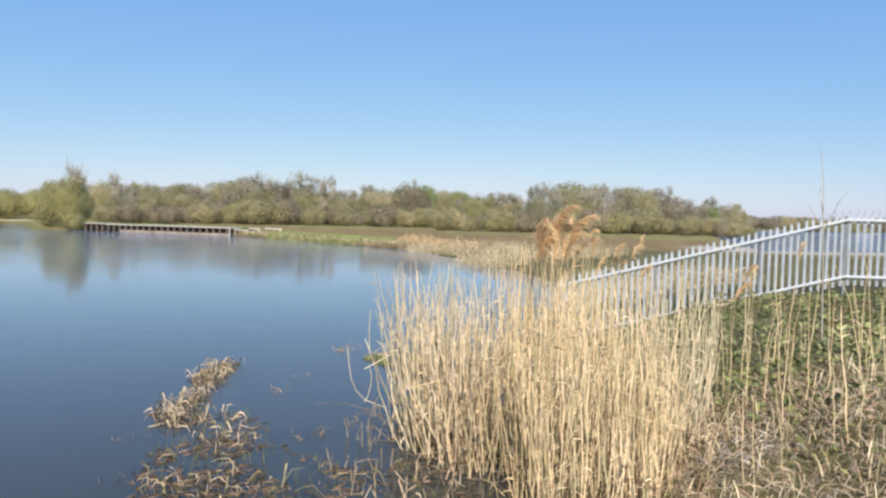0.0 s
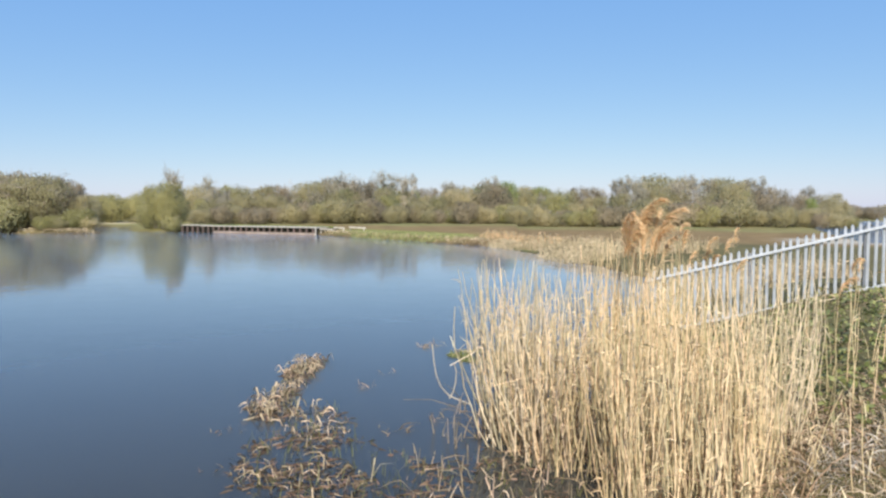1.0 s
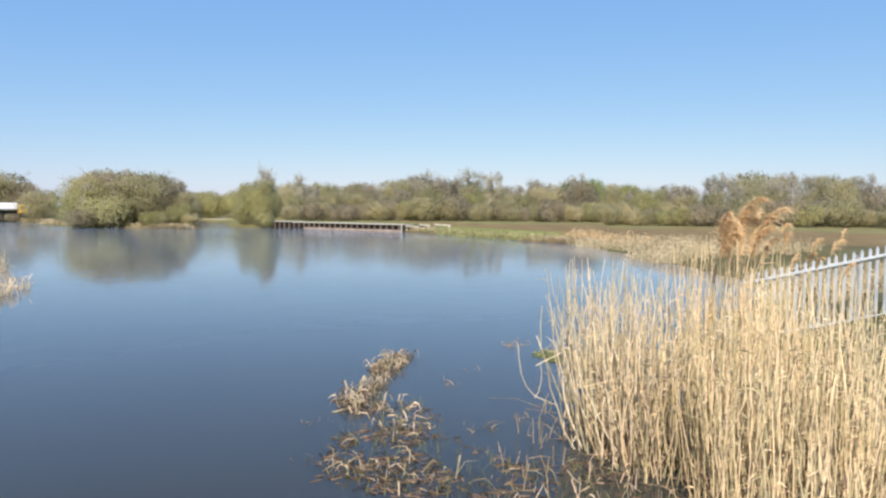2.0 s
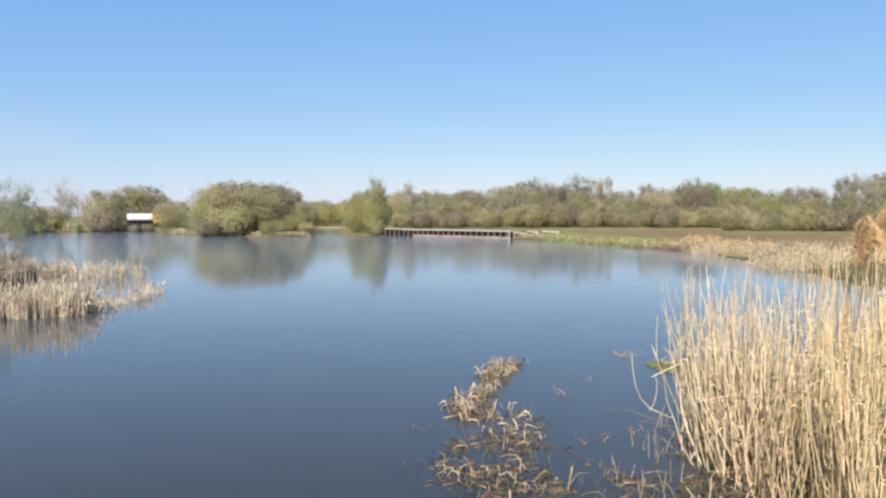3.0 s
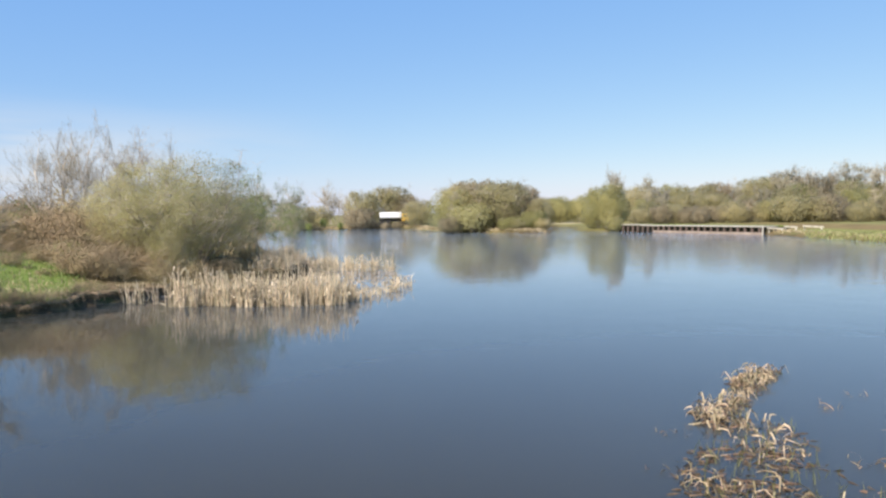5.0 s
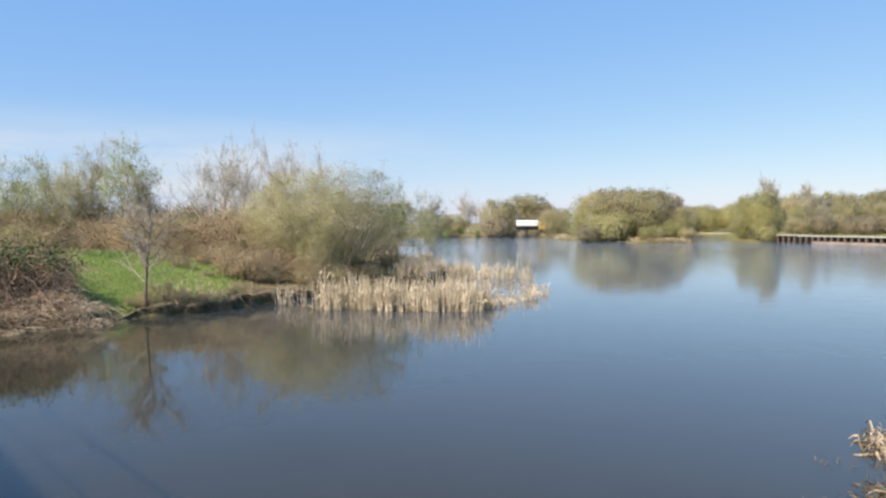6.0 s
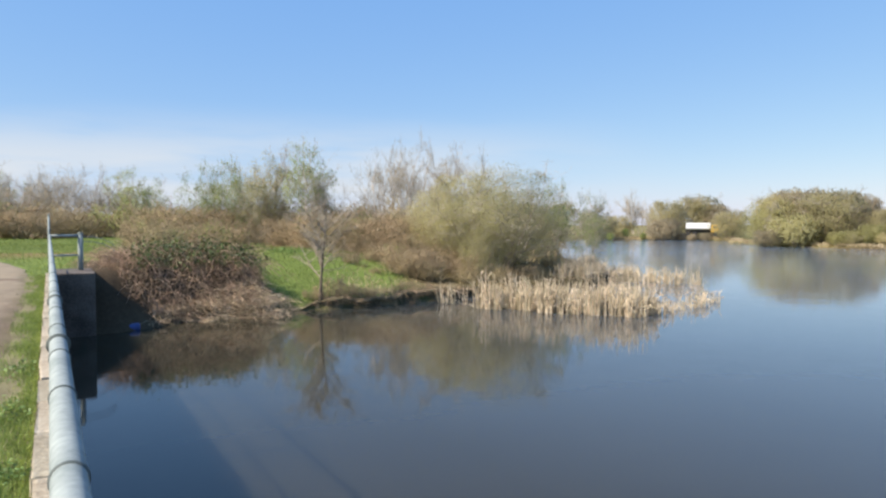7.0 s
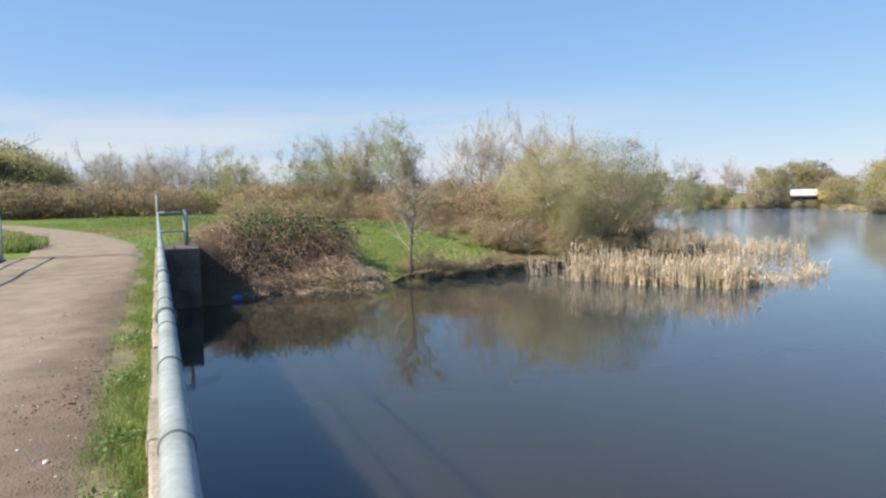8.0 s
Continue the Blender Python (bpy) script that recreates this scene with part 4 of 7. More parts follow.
    p8 = blades(rng, on_ground(xy), rng.uniform(0.12, 0.42, len(xy)), rng.uniform(0.05, 0.5, len(xy)), 0.3)
    v, f = ribbons(p8, np.array([0.012, 0.012, 0.009, 0.002])[None] * np.ones((len(xy), 1)), unit(rng.normal(size=(len(xy), 3))))
    part("shoots", raw("shoots", v - o, f, M_WEEDDULL, False), top, "dull green young shoots")["kind"] = "stuff"
    # seed heads: one full bunch on tall stalks, and a few nodding ones
    xy = scatter(rng, [(1.42, 8.9), (1.72, 8.85), (1.76, 9.1), (1.46, 9.2)], 18)
    h = rng.normal(2.68, 0.12, len(xy))
    q1, s1 = reed_stalks(rng, on_ground(xy), h, np.abs(rng.normal(0.03, 0.02, len(xy))), rng.uniform(0.004, 0.006, len(xy)))
    xy = scatter(rng, [(1.9, 8.6), (3.0, 8.8), (3.1, 9.6), (2.0, 9.5)], 10)
    h = 2.55 + rng.normal(0, 0.14, len(xy)) - on_ground(xy)[:, 2]
    q2, s2 = reed_stalks(rng, on_ground(xy), h, np.abs(rng.normal(0.06, 0.04, len(xy))), rng.uniform(0.004, 0.006, len(xy)))
    xy = scatter(rng, [(1.05, 8.7), (2.2, 8.5), (2.6, 9.0), (1.2, 9.3)], 70)
    q3, s3 = reed_stalks(rng, on_ground(xy), rng.uniform(1.9, 2.45, len(xy)), np.abs(rng.normal(0.05, 0.04, len(xy))), rng.uniform(0.004, 0.007, len(xy)))
    v, f = merge(tubes(q1, s1), tubes(q2, s2), tubes(q3, s3))
    part("flower_stalks", raw("flower_stalks", v - o, f, M_REED, False), top)["kind"] = "stuff"
    v, f = merge(plume(rng, q1, 0.64, 300, (0.5, 0.55)), plume(rng, q2, 0.30, 150, (0.7, 0.6)))
    part("plumes", raw("plumes", v - o, f, M_PLUME, False), top, "drooping rusty brown seed heads")["kind"] = "stuff"


M_WEEDDULL = mat("dull_green_shoot", (0.09, 0.10, 0.03), (0.22, 0.22, 0.08), 3, 0.7, 0, 20, island=0.4, see=0.2)
M_REEDPALE = mat("bleached_reed", (0.54, 0.43, 0.25), (0.83, 0.71, 0.475), 1.5, 0.65, 0, 14, island=0.3, see=0.1)
M_REEDDARK = mat("brown_reed_sheath", (0.19, 0.13, 0.072), (0.48, 0.35, 0.20), 2.5, 0.85, 0, 14, island=0.4, see=0.1)
reed_bed()

M_BLEACHED = mat("bleached_dead_weed", (0.27, 0.24, 0.19), (0.52, 0.47, 0.39), 2.5, 0.85, 0, 14, island=0.35, see=0.1)
def bank_stalks():
    """Sparse tall stalks on the bank beside the reeds, and dry litter."""
    rng = np.random.default_rng(12)
    top = empty("bank_stalks", 4, 8, 1, "sparse dry stalks and litter on the bramble bank", "reeds")
    top["kind"] = "stuff"
    o = np.array(top.location)
    xy = scatter(rng, [(2.6, 6.6), (5.0, 6.6), (6.4, 9.5), (4.5, 11.0), (3.2, 10.4), (2.5, 8.5)], 95)
    h = rng.uniform(0.6, 1.75, len(xy))
    p, r = reed_stalks(rng, on_ground(xy), h, np.abs(rng.normal(0.08, 0.10, len(xy))), rng.uniform(0.005, 0.009, len(xy)))
    v, f = merge(tubes(p, r), stalk_leaves(rng, p, 130, 0.22, 0.013))
    part("stalks", raw("stalks", v - o, f, M_REED, False), top)["kind"] = "stuff"
    head = np.array([(4.95, 10.6), (5.05, 10.9), (5.75, 10.9), (4.6, 10.4)])
    hp, hr = reed_stalks(rng, on_ground(head), np.array([1.42, 1.36, 1.46, 1.2]), np.full(4, 0.05), np.full(4, 0.006))
    part("flower_stalks", raw("flower_stalks", *(lambda a, b: (a - o, b))(*tubes(hp, hr)), M_REED, False), top)["kind"] = "stuff"
    part("plumes", raw("plumes", *(lambda a, b: (a - o, b))(*plume(rng, hp, 0.42, 260, (0.9, 0.25))), M_PLUME, False), top, "nodding rusty seed heads")["kind"] = "stuff"
    for name, count, lo, hi, ln, material, label in (("litter", 5200, 0.04, 0.15, (0.5, 2.4), M_REEDOLD, "matted grey-brown plant litter"), ("dry_stems", 900, 0.08, 0.32, (0.05, 0.8), M_REEDPALE, "bleached broken stems in the litter"), ("dark_stems", 2000, 0.06, 0.26, (0.2, 1.5), M_REEDDARK, "dark brown dead stems")):
        xy = scatter(rng, [(1.6, 5.4), (4.6, 4.6), (6.6, 7.4), (5.0, 9.4), (3.0, 9.0), (2.2, 7.4)], count)
        p = blades(rng, on_ground(xy, 0.0), rng.uniform(lo, hi, count), rng.uniform(*ln, count), 0.25)
        v, f = ribbons(p, np.array([0.010, 0.011, 0.009, 0.003])[None] * rng.uniform(0.5, 1.7, count)[:, None], unit(rng.normal(size=(count, 3))))
        part(name, raw(name, v - o, f, material, False), top, label)["kind"] = "stuff"
    xy = np.concatenate([rng.normal(size=(170, 2)) * np.array([0.30, 0.22]) + np.array(c) for c in ((3.1, 6.9), (3.6, 7.1), (3.2, 5.7))])
    p = blades(rng, on_ground(xy, 0.0) + np.abs(rng.normal(size=(len(xy), 3))) * np.array([0, 0, 0.12]), rng.uniform(0.03, 0.14, len(xy)), rng.uniform(0.5, 2.5, len(xy)), 0.3)
    v, f = ribbons(p, np.array([0.008, 0.009, 0.007, 0.002])[None] * rng.uniform(0.6, 1.5, len(xy))[:, None], unit(rng.normal(size=(len(xy), 3))))
    part("tangle", raw("tangle", v - o, f, M_BLEACHED, False), top, "bleached grey tangle of dead weed")["kind"] = "stuff"
    xy = scatter(rng, [(1.8, 5.4), (4.6, 4.8), (6.4, 7.4), (5.0, 9.2), (3.0, 8.6)], 1500)
    keep = ripple(xy[:, 0] * 2.3, xy[:, 1] * 2.1) > 0.1
    at = on_ground(xy[keep], -0.05) + np.abs(rng.normal(size=(keep.sum(), 3))) * np.array([0, 0, 0.1])
    v, f = leaves(rng, at, 0.035, 0.5, 0.6)
    part("weed_leaves", raw("weed_leaves", v - o, f, M_WEEDDULL, False), top, "low green weeds in the litter")["kind"] = "stuff"


bank_stalks()

def brash():
    """Broken, folded bulrush stems standing in the shallows."""
    rng = np.random.default_rng(13)
    top = empty("broken_rushes", -2.9, 9.5, 0, "mat of broken folded bulrush stems in the shallows", "rushes")
    top["kind"] = "stuff"
    o = np.array(top.location)
    upper = [(-3.85, 13.9), (-4.2, 13.4), (-4.25, 12.4), (-4.22, 11.5), (-4.15, 10.2), (-3.9, 9.7), (-3.3, 9.3), (-2.9, 9.1), (-2.8, 9.4), (-3.4, 10.2), (-3.65, 11.2), (-3.75, 12.5)]
    lower = [(-3.45, 8.7), (-3.1, 9.1), (-2.2, 9.0), (-1.5, 8.4), (-0.9, 8.0), (-0.6, 7.2), (-1.6, 6.6), (-2.9, 6.8), (-3.3, 7.6)]
    middle = [(-3.5, 10.3), (-2.75, 10.3), (-2.1, 9.2), (-2.6, 8.8), (-3.2, 9.1)]
    edge = [(-2.2, 7.2), (-0.2, 6.6), (1.2, 6.2), (0.8, 7.4), (0.0, 8.4), (-0.8, 8.2)]
    up = np.array([0, 0, 1.0])
    def folded(poly, n, foot, reach, wide, rise=(-0.9, 0.25), patchy=0.0):
        """Stems that rise a little, are folded over near the water and curl down."""
        xy = scatter(rng, poly, n)
        if patchy:
            xy = xy[ripple(xy[:, 0] * 5.2, xy[:, 1] * 4.1) + rng.normal(0, 0.22, n) > patchy - 0.5]
            n = len(xy)
        base = np.column_stack([xy, np.full(n, -0.04)])
        az = rng.uniform(0, 6.283, n)
        d = np.stack([np.cos(az), np.sin(az), np.zeros(n)], 1)
        L, L2 = rng.uniform(*foot, n), rng.uniform(*reach, n)
        knee = base + up * L[:, None] + d * (L * rng.uniform(0.1, 0.9, n))[:, None]
        az2 = az + rng.normal(0, 0.9, n)
        d2 = unit(np.stack([np.cos(az2), np.sin(az2), rng.uniform(*rise, n)], 1))
        mid, tip = knee + d2 * (L2 * 0.55)[:, None], knee + d2 * L2[:, None]
        tip[:, 2] -= L2 * rng.uniform(0.1, 0.7, n)
        mid[:, 2], tip[:, 2] = np.maximum(mid[:, 2], 0.008), np.maximum(tip[:, 2], 0.004)
        p = np.stack([base, base * 0.4 + knee * 0.6, knee, mid, tip], 1)
        side = unit(np.cross(d2, rng.normal(size=(n, 3))))
        return merge(ribbons(p, np.array([0.018, 0.022, 0.024, 0.018, 0.006])[None] * wide * rng.uniform(0.5, 1.5, n)[:, None], side), tubes(p[:n // 3], np.array([0.009, 0.009, 0.008, 0.006, 0.003])[None] * rng.uniform(0.7, 1.3, n // 3)[:, None]))
    v, f = merge(folded(upper, 420, (0.05, 0.25), (0.06, 0.22), 1.0, (-1.2, 0.1), 0.25), folded(middle, 40, (0.04, 0.18), (0.06, 0.22), 0.8), folded(lower, 110, (0.04, 0.2), (0.06, 0.24), 0.65, (-0.9, 0.25), 0.45), folded(edge, 70, (0.05, 0.3), (0.08, 0.3), 0.55, (-0.9, 0.25), 0.4))
    part("stems", raw("stems", v - o, f, M_BRASH, False), top)["kind"] = "stuff"
    # sodden brown stems lying among them, half under water
    v, f = merge(folded(upper, 420, (0.01, 0.14), (0.06, 0.2), 1.0, (-0.5, 0.0), 0.3), folded(middle, 240, (0.0, 0.08), (0.05, 0.2), 0.9, (-0.4, 0.0), 0.3), folded(lower, 1300, (0.0, 0.06), (0.05, 0.2), 0.95, (-0.4, 0.0), 0.42), folded(edge, 620, (0.0, 0.06), (0.05, 0.18), 0.8, (-0.3, 0.0), 0.42))
    part("sodden_stems", raw("sodden_stems", v - o, f, M_SODDEN, False), top, "sodden dark brown stems in the water")["kind"] = "stuff"
    # green shoots
    xy = np.concatenate([scatter(rng, upper, 150) + np.array([0.12, -0.1]), scatter(rng, middle, 60), scatter(rng, lower, 240), scatter(rng, edge, 200)])
    n = len(xy)
    p = blades(rng, np.column_stack([xy, np.full(n, -0.05)]), rng.uniform(0.08, 0.26, n), rng.uniform(0.1, 0.6, n), 0.3)
    v, f = ribbons(p, np.array([0.010, 0.010, 0.008, 0.002])[None] * np.ones((n, 1)), unit(rng.normal(size=(n, 3))))
    part("shoots", raw("shoots", v - o, f, M_WEEDDULL, False), top, "dull green young shoots")["kind"] = "stuff"
    # upright stubs towards the reeds
    xy = scatter(rng, [(-1.4, 6.6), (1.2, 6.0), (0.6, 7.6), (-0.2, 9.4), (-0.8, 10.6), (-1.2, 8.8)], 70)
    n = len(xy)
    p = blades(rng, np.column_stack([xy, np.full(n, -0.05)]), rng.uniform(0.06, 0.4, n), rng.uniform(0.02, 0.35, n), 0.15)
    v, f = tubes(p, np.array([0.008, 0.007, 0.006, 0.004])[None] * rng.uniform(0.6, 1.3, n)[:, None], 4)
    part("stubs", raw("stubs", v - o, f, M_REEDOLD, False), top, "short standing stem stubs")["kind"] = "stuff"
    # two curved sticks
    for pts in ([(-1.30, 10.9, 0.91), (-1.28, 10.9, 0.66), (-1.24, 10.9, 0.41), (-1.16, 10.9, 0.22), (-1.02, 10.88, 0.08), (-0.80, 10.8, 0.02), (-0.5, 10.65, -0.03)], [(-0.95, 10.9, 0.61), (-0.915, 10.9, 0.48), (-0.925, 10.9, 0.30), (-0.96, 10.9, 0.15), (-1.02, 10.88, 0.04)]):
        q, fc = tubes(np.array([pts], float), np.linspace(0.0065, 0.0085, len(pts))[None], 6)
        part("stick", raw("stick", q - o, fc, M_RUSH, True), top, "curved bare stick")
    # weed patch
    xy = scatter(rng, [(-1.45, 14.5), (-1.25, 15.0), (-0.5, 14.9), (0.1, 14.3), (-0.1, 13.6), (-0.9, 13.7)], 1300)
    xy = xy[ripple(xy[:, 0] * 5, xy[:, 1] * 4) + rng.normal(0, 0.3, len(xy)) > -0.15]
    p = blades(rng, np.column_stack([xy, np.full(len(xy), -0.02)]), rng.uniform(0.03, 0.13, len(xy)), rng.uniform(0.3, 1.5, len(xy)), 0.5, 3)
    v, f = ribbons(p, np.array([0.03, 0.03, 0.006])[None] * np.ones((len(xy), 1)), unit(rng.normal(size=(len(xy), 3))))
    weed = tagged(new("water_weed", raw("water_weed", v - np.array([-0.5, 14.4, 0]), f, M_WEED)), "bright green weed patch floating on the water", "water weed", kind="stuff")
    weed.location = (-0.5, 14.4, 0)


M_SODDEN = mat("sodden_dark_stem", (0.07, 0.046, 0.027), (0.20, 0.135, 0.08), 4.0, 0.55, 0, 18, island=0.4)
M_BRASH = mat("sodden_rush_stem", (0.27, 0.2, 0.115), (0.64, 0.52, 0.34), 4.0, 0.75, 0, 18, island=0.45, see=0.1)
brash()

def rush_island():
    rng = np.random.default_rng(14)
    top = empty("bulrush_beds", -23, 17, 0, "pale dead bulrushes in bands round the willow", "rushes")
    top["kind"] = "stuff"
    o = np.array(top.location)
    def clumps(poly, count, each, wide):
        c = scatter(rng, poly, count)
        xy = np.repeat(c, each, 0) + rng.normal(size=(count * each, 2)) * wide
        return xy, np.repeat(rng.uniform(0.55, 1.3, count), each)
    sets = [clumps([(-23.0, 11.8), (-22.4, 11.95), (-21.2, 12.7), (-20.2, 13.8), (-19.1, 14.7), (-18.3, 15.7), (-18.8, 16.8), (-20.0, 16.2), (-21.4, 14.9), (-22.8, 13.4), (-23.6, 12.7)], 118, 14, 0.11) + (0.92,),
            clumps([(-18.6, 16.2), (-18.9, 17.9), (-19.9, 19.8), (-20.4, 19.6), (-19.6, 18.0), (-19.3, 16.8)], 18, 7, 0.16) + (0.42,),
            clumps([(-20.2, 20.2), (-20.7, 21.6), (-21.2, 21.6), (-20.8, 20.0)], 5, 8, 0.12) + (0.36,),
            clumps([(-28.9, 19.9), (-30.6, 20.4), (-33.2, 23.6), (-32.4, 24.6), (-29.4, 22.6)], 44, 11, 0.14) + (0.72,),
            clumps([(-25.6, 11.3), (-24.0, 11.6), (-24.2, 12.1), (-25.7, 11.8)], 6, 4, 0.13) + (0.72,),
            clumps([(-34.5, 23.5), (-33.1, 24.2), (-30.8, 24.2), (-29.1, 25.1), (-27.8, 25.9), (-26.4, 26.6), (-26.4, 27.2), (-31.0, 27.0), (-35.5, 26.4)], 110, 11, 0.15) + (0.72,)]
    xy = np.concatenate([a for a, _, _ in sets])
    n = len(xy)
    h = np.concatenate([b * c for _, b, c in sets]) * rng.normal(0.92, 0.2, n).clip(0.35, 1.45)
    p, r = reed_stalks(rng, on_ground(xy, 0.1, 0.0), h + 0.1, np.abs(rng.normal(0.08, 0.13, n)), rng.uniform(0.011, 0.020, n), 5)
    p = snap(rng, p, 0.22)
    p[..., 2] = np.maximum(p[..., 2], -0.1)
    v, f = merge(tubes(p, r), stalk_leaves(rng, p, 3600, 0.42, 0.030, (0.8, 4.0)))
    part("stalks", raw("stalks", v - o, f, M_RUSH), top)["kind"] = "stuff"
    # grey mat between the bands
    xy = scatter(rng, [(-24.6, 13.5), (-20.4, 17.4), (-20.6, 21.0), (-22.0, 23.4), (-26.4, 26.4), (-31.0, 24.0), (-29.5, 20.6), (-27.2, 14.0)], 2300)
    p = blades(rng, on_ground(xy, 0.0, -0.02), rng.uniform(0.02, 0.14, len(xy)), rng.uniform(0.4, 3.0, len(xy)), 0.2)
    v, f = ribbons(p, np.array([0.03, 0.03, 0.02, 0.006])[None] * np.ones((len(xy), 1)), unit(rng.normal(size=(len(xy), 3))))
    part("mat", raw("mat", v - o, f, M_REEDOLD), top, "grey mat of rotting stems")["kind"] = "stuff"


rush_island()

def shore_reeds():
    """Dry reeds along the spit and the far edge."""
    rng = np.random.default_rng(15)
    top = empty("shore_reeds", 3, 45, 0.2, "low dry golden reeds along the spit", "reeds")
    top["kind"] = "stuff"
    o = np.array(top.location)
    xy = np.concatenate([scatter(rng, [(2.2, 41.0), (3.6, 40.4), (10, 41.5), (13, 45.5), (4, 48.5), (1.4, 46.8)], 1600),
                         scatter(rng, [(-0.9, 54.4), (2.0, 52.0), (6, 50), (7, 53), (0, 57.5), (-3, 61)], 700),
                         scatter(rng, [(4.6, 22.5), (6.8, 22.2), (11.0, 22.6), (11.6, 26.5), (6.6, 29.0), (5.2, 26.5)], 1700)])
    n = len(xy)
    h = rng.normal(0.62, 0.22, n).clip(0.12, 1.2)
    p, r = reed_stalks(rng, on_ground(xy), h, np.abs(rng.normal(0.15, 0.2, n)), rng.uniform(0.012, 0.022, n), 4)
    v, f = merge(tubes(p, r), stalk_leaves(rng, p, 4200, 0.45, 0.04))
    part("stalks", raw("stalks", v - o, f, M_SHOREREED), top)["kind"] = "stuff"
    xy = scatter(rng, [(-3.6, 65.0), (-1.0, 61.0), (2.6, 55.5), (4.0, 57.0), (0.5, 64.0), (-3.0, 67.0)], 160)
    p, r = reed_stalks(rng, on_ground(xy), rng.normal(0.7, 0.2, len(xy)).clip(0.2, 1.3), np.abs(rng.normal(0.15, 0.2, len(xy))), rng.uniform(0.014, 0.024, len(xy)), 4)
    v, f = merge(tubes(p, r), stalk_leaves(rng, p, 1200, 0.5, 0.05))
    part("russet_stalks", raw("russet_stalks", v - o, f, M_PLUME), top, "russet dead stalks")["kind"] = "stuff"


M_SHOREREED = mat("golden_dead_reed", (0.36, 0.29, 0.165), (0.61, 0.505, 0.315), 0.5, 0.8, 0, 6, island=0.35, see=0.1)
shore_reeds()

# ---- trees and shrubs ----
def grow(rng, stems, h, spread, levels, kids, up=0.35, bare=0.25, r0=None, wild=0.35, split=0.62):
    """Branching limbs: lists by level of lines (N,4,3) and radii (N,4). stems start at the foot."""
    r0 = r0 or h * 0.016
    out = []
    az = rng.uniform(0, 6.283, stems)
    foot = np.stack([np.cos(az), np.sin(az), np.zeros(stems)], 1) * (0.0 if stems == 1 else 0.1 * spread)
    d = unit(np.stack([np.cos(az), np.sin(az), np.zeros(stems)], 1) * (0.02 if stems == 1 else spread / h * 0.55) * rng.uniform(0.3, 1.2, (stems, 1)) + np.array([0, 0, 1.0]))
    L = h * rng.uniform(0.6, 0.85, stems)
    r = r0 * rng.uniform(0.7, 1.0, stems)
    start = foot
    s = np.linspace(0, 1, 4)
    for lev in range(levels):
        n = len(start)
        curve = rng.normal(size=(n, 3)) * wild * 0.5 + np.array([0, 0, up])
        p = start[:, None] + (d[:, None] * s[None, :, None] + curve[:, None] * (s ** 2)[None, :, None] * 0.35) * L[:, None, None]
        rad = r[:, None] * np.linspace(1, 0.2 if lev == 0 else 0.4, 4)[None]
        out.append((p, rad))
        if lev == levels - 1:
            break
        k = kids[min(lev, len(kids) - 1)]
        idx = np.repeat(np.arange(n), k)
        lo = bare if lev == 0 else 0.18
        u = rng.uniform(lo, 1.0, len(idx)) * 2.999
        i = u.astype(int)
        f = (u - i)[:, None]
        start = p[idx, i] * (1 - f) + p[idx, i + 1] * f
        along_d = unit(p[idx, i + 1] - p[idx, i])
        az = rng.normal(size=(len(idx), 3)) * np.array([1, 1, 0.5])
        d = unit(along_d * 0.75 + unit(az) * rng.uniform(0.5, 1.0, (len(idx), 1)) * (spread / h + 0.35))
        L = L[idx] * rng.uniform(0.35, 0.72, len(idx)) * split / 0.62 * (1.1 - 0.4 * u / 3)
        r = np.maximum(r[idx] * 0.48 * rng.uniform(0.7, 1.0, len(idx)), 0.0035)
    return out


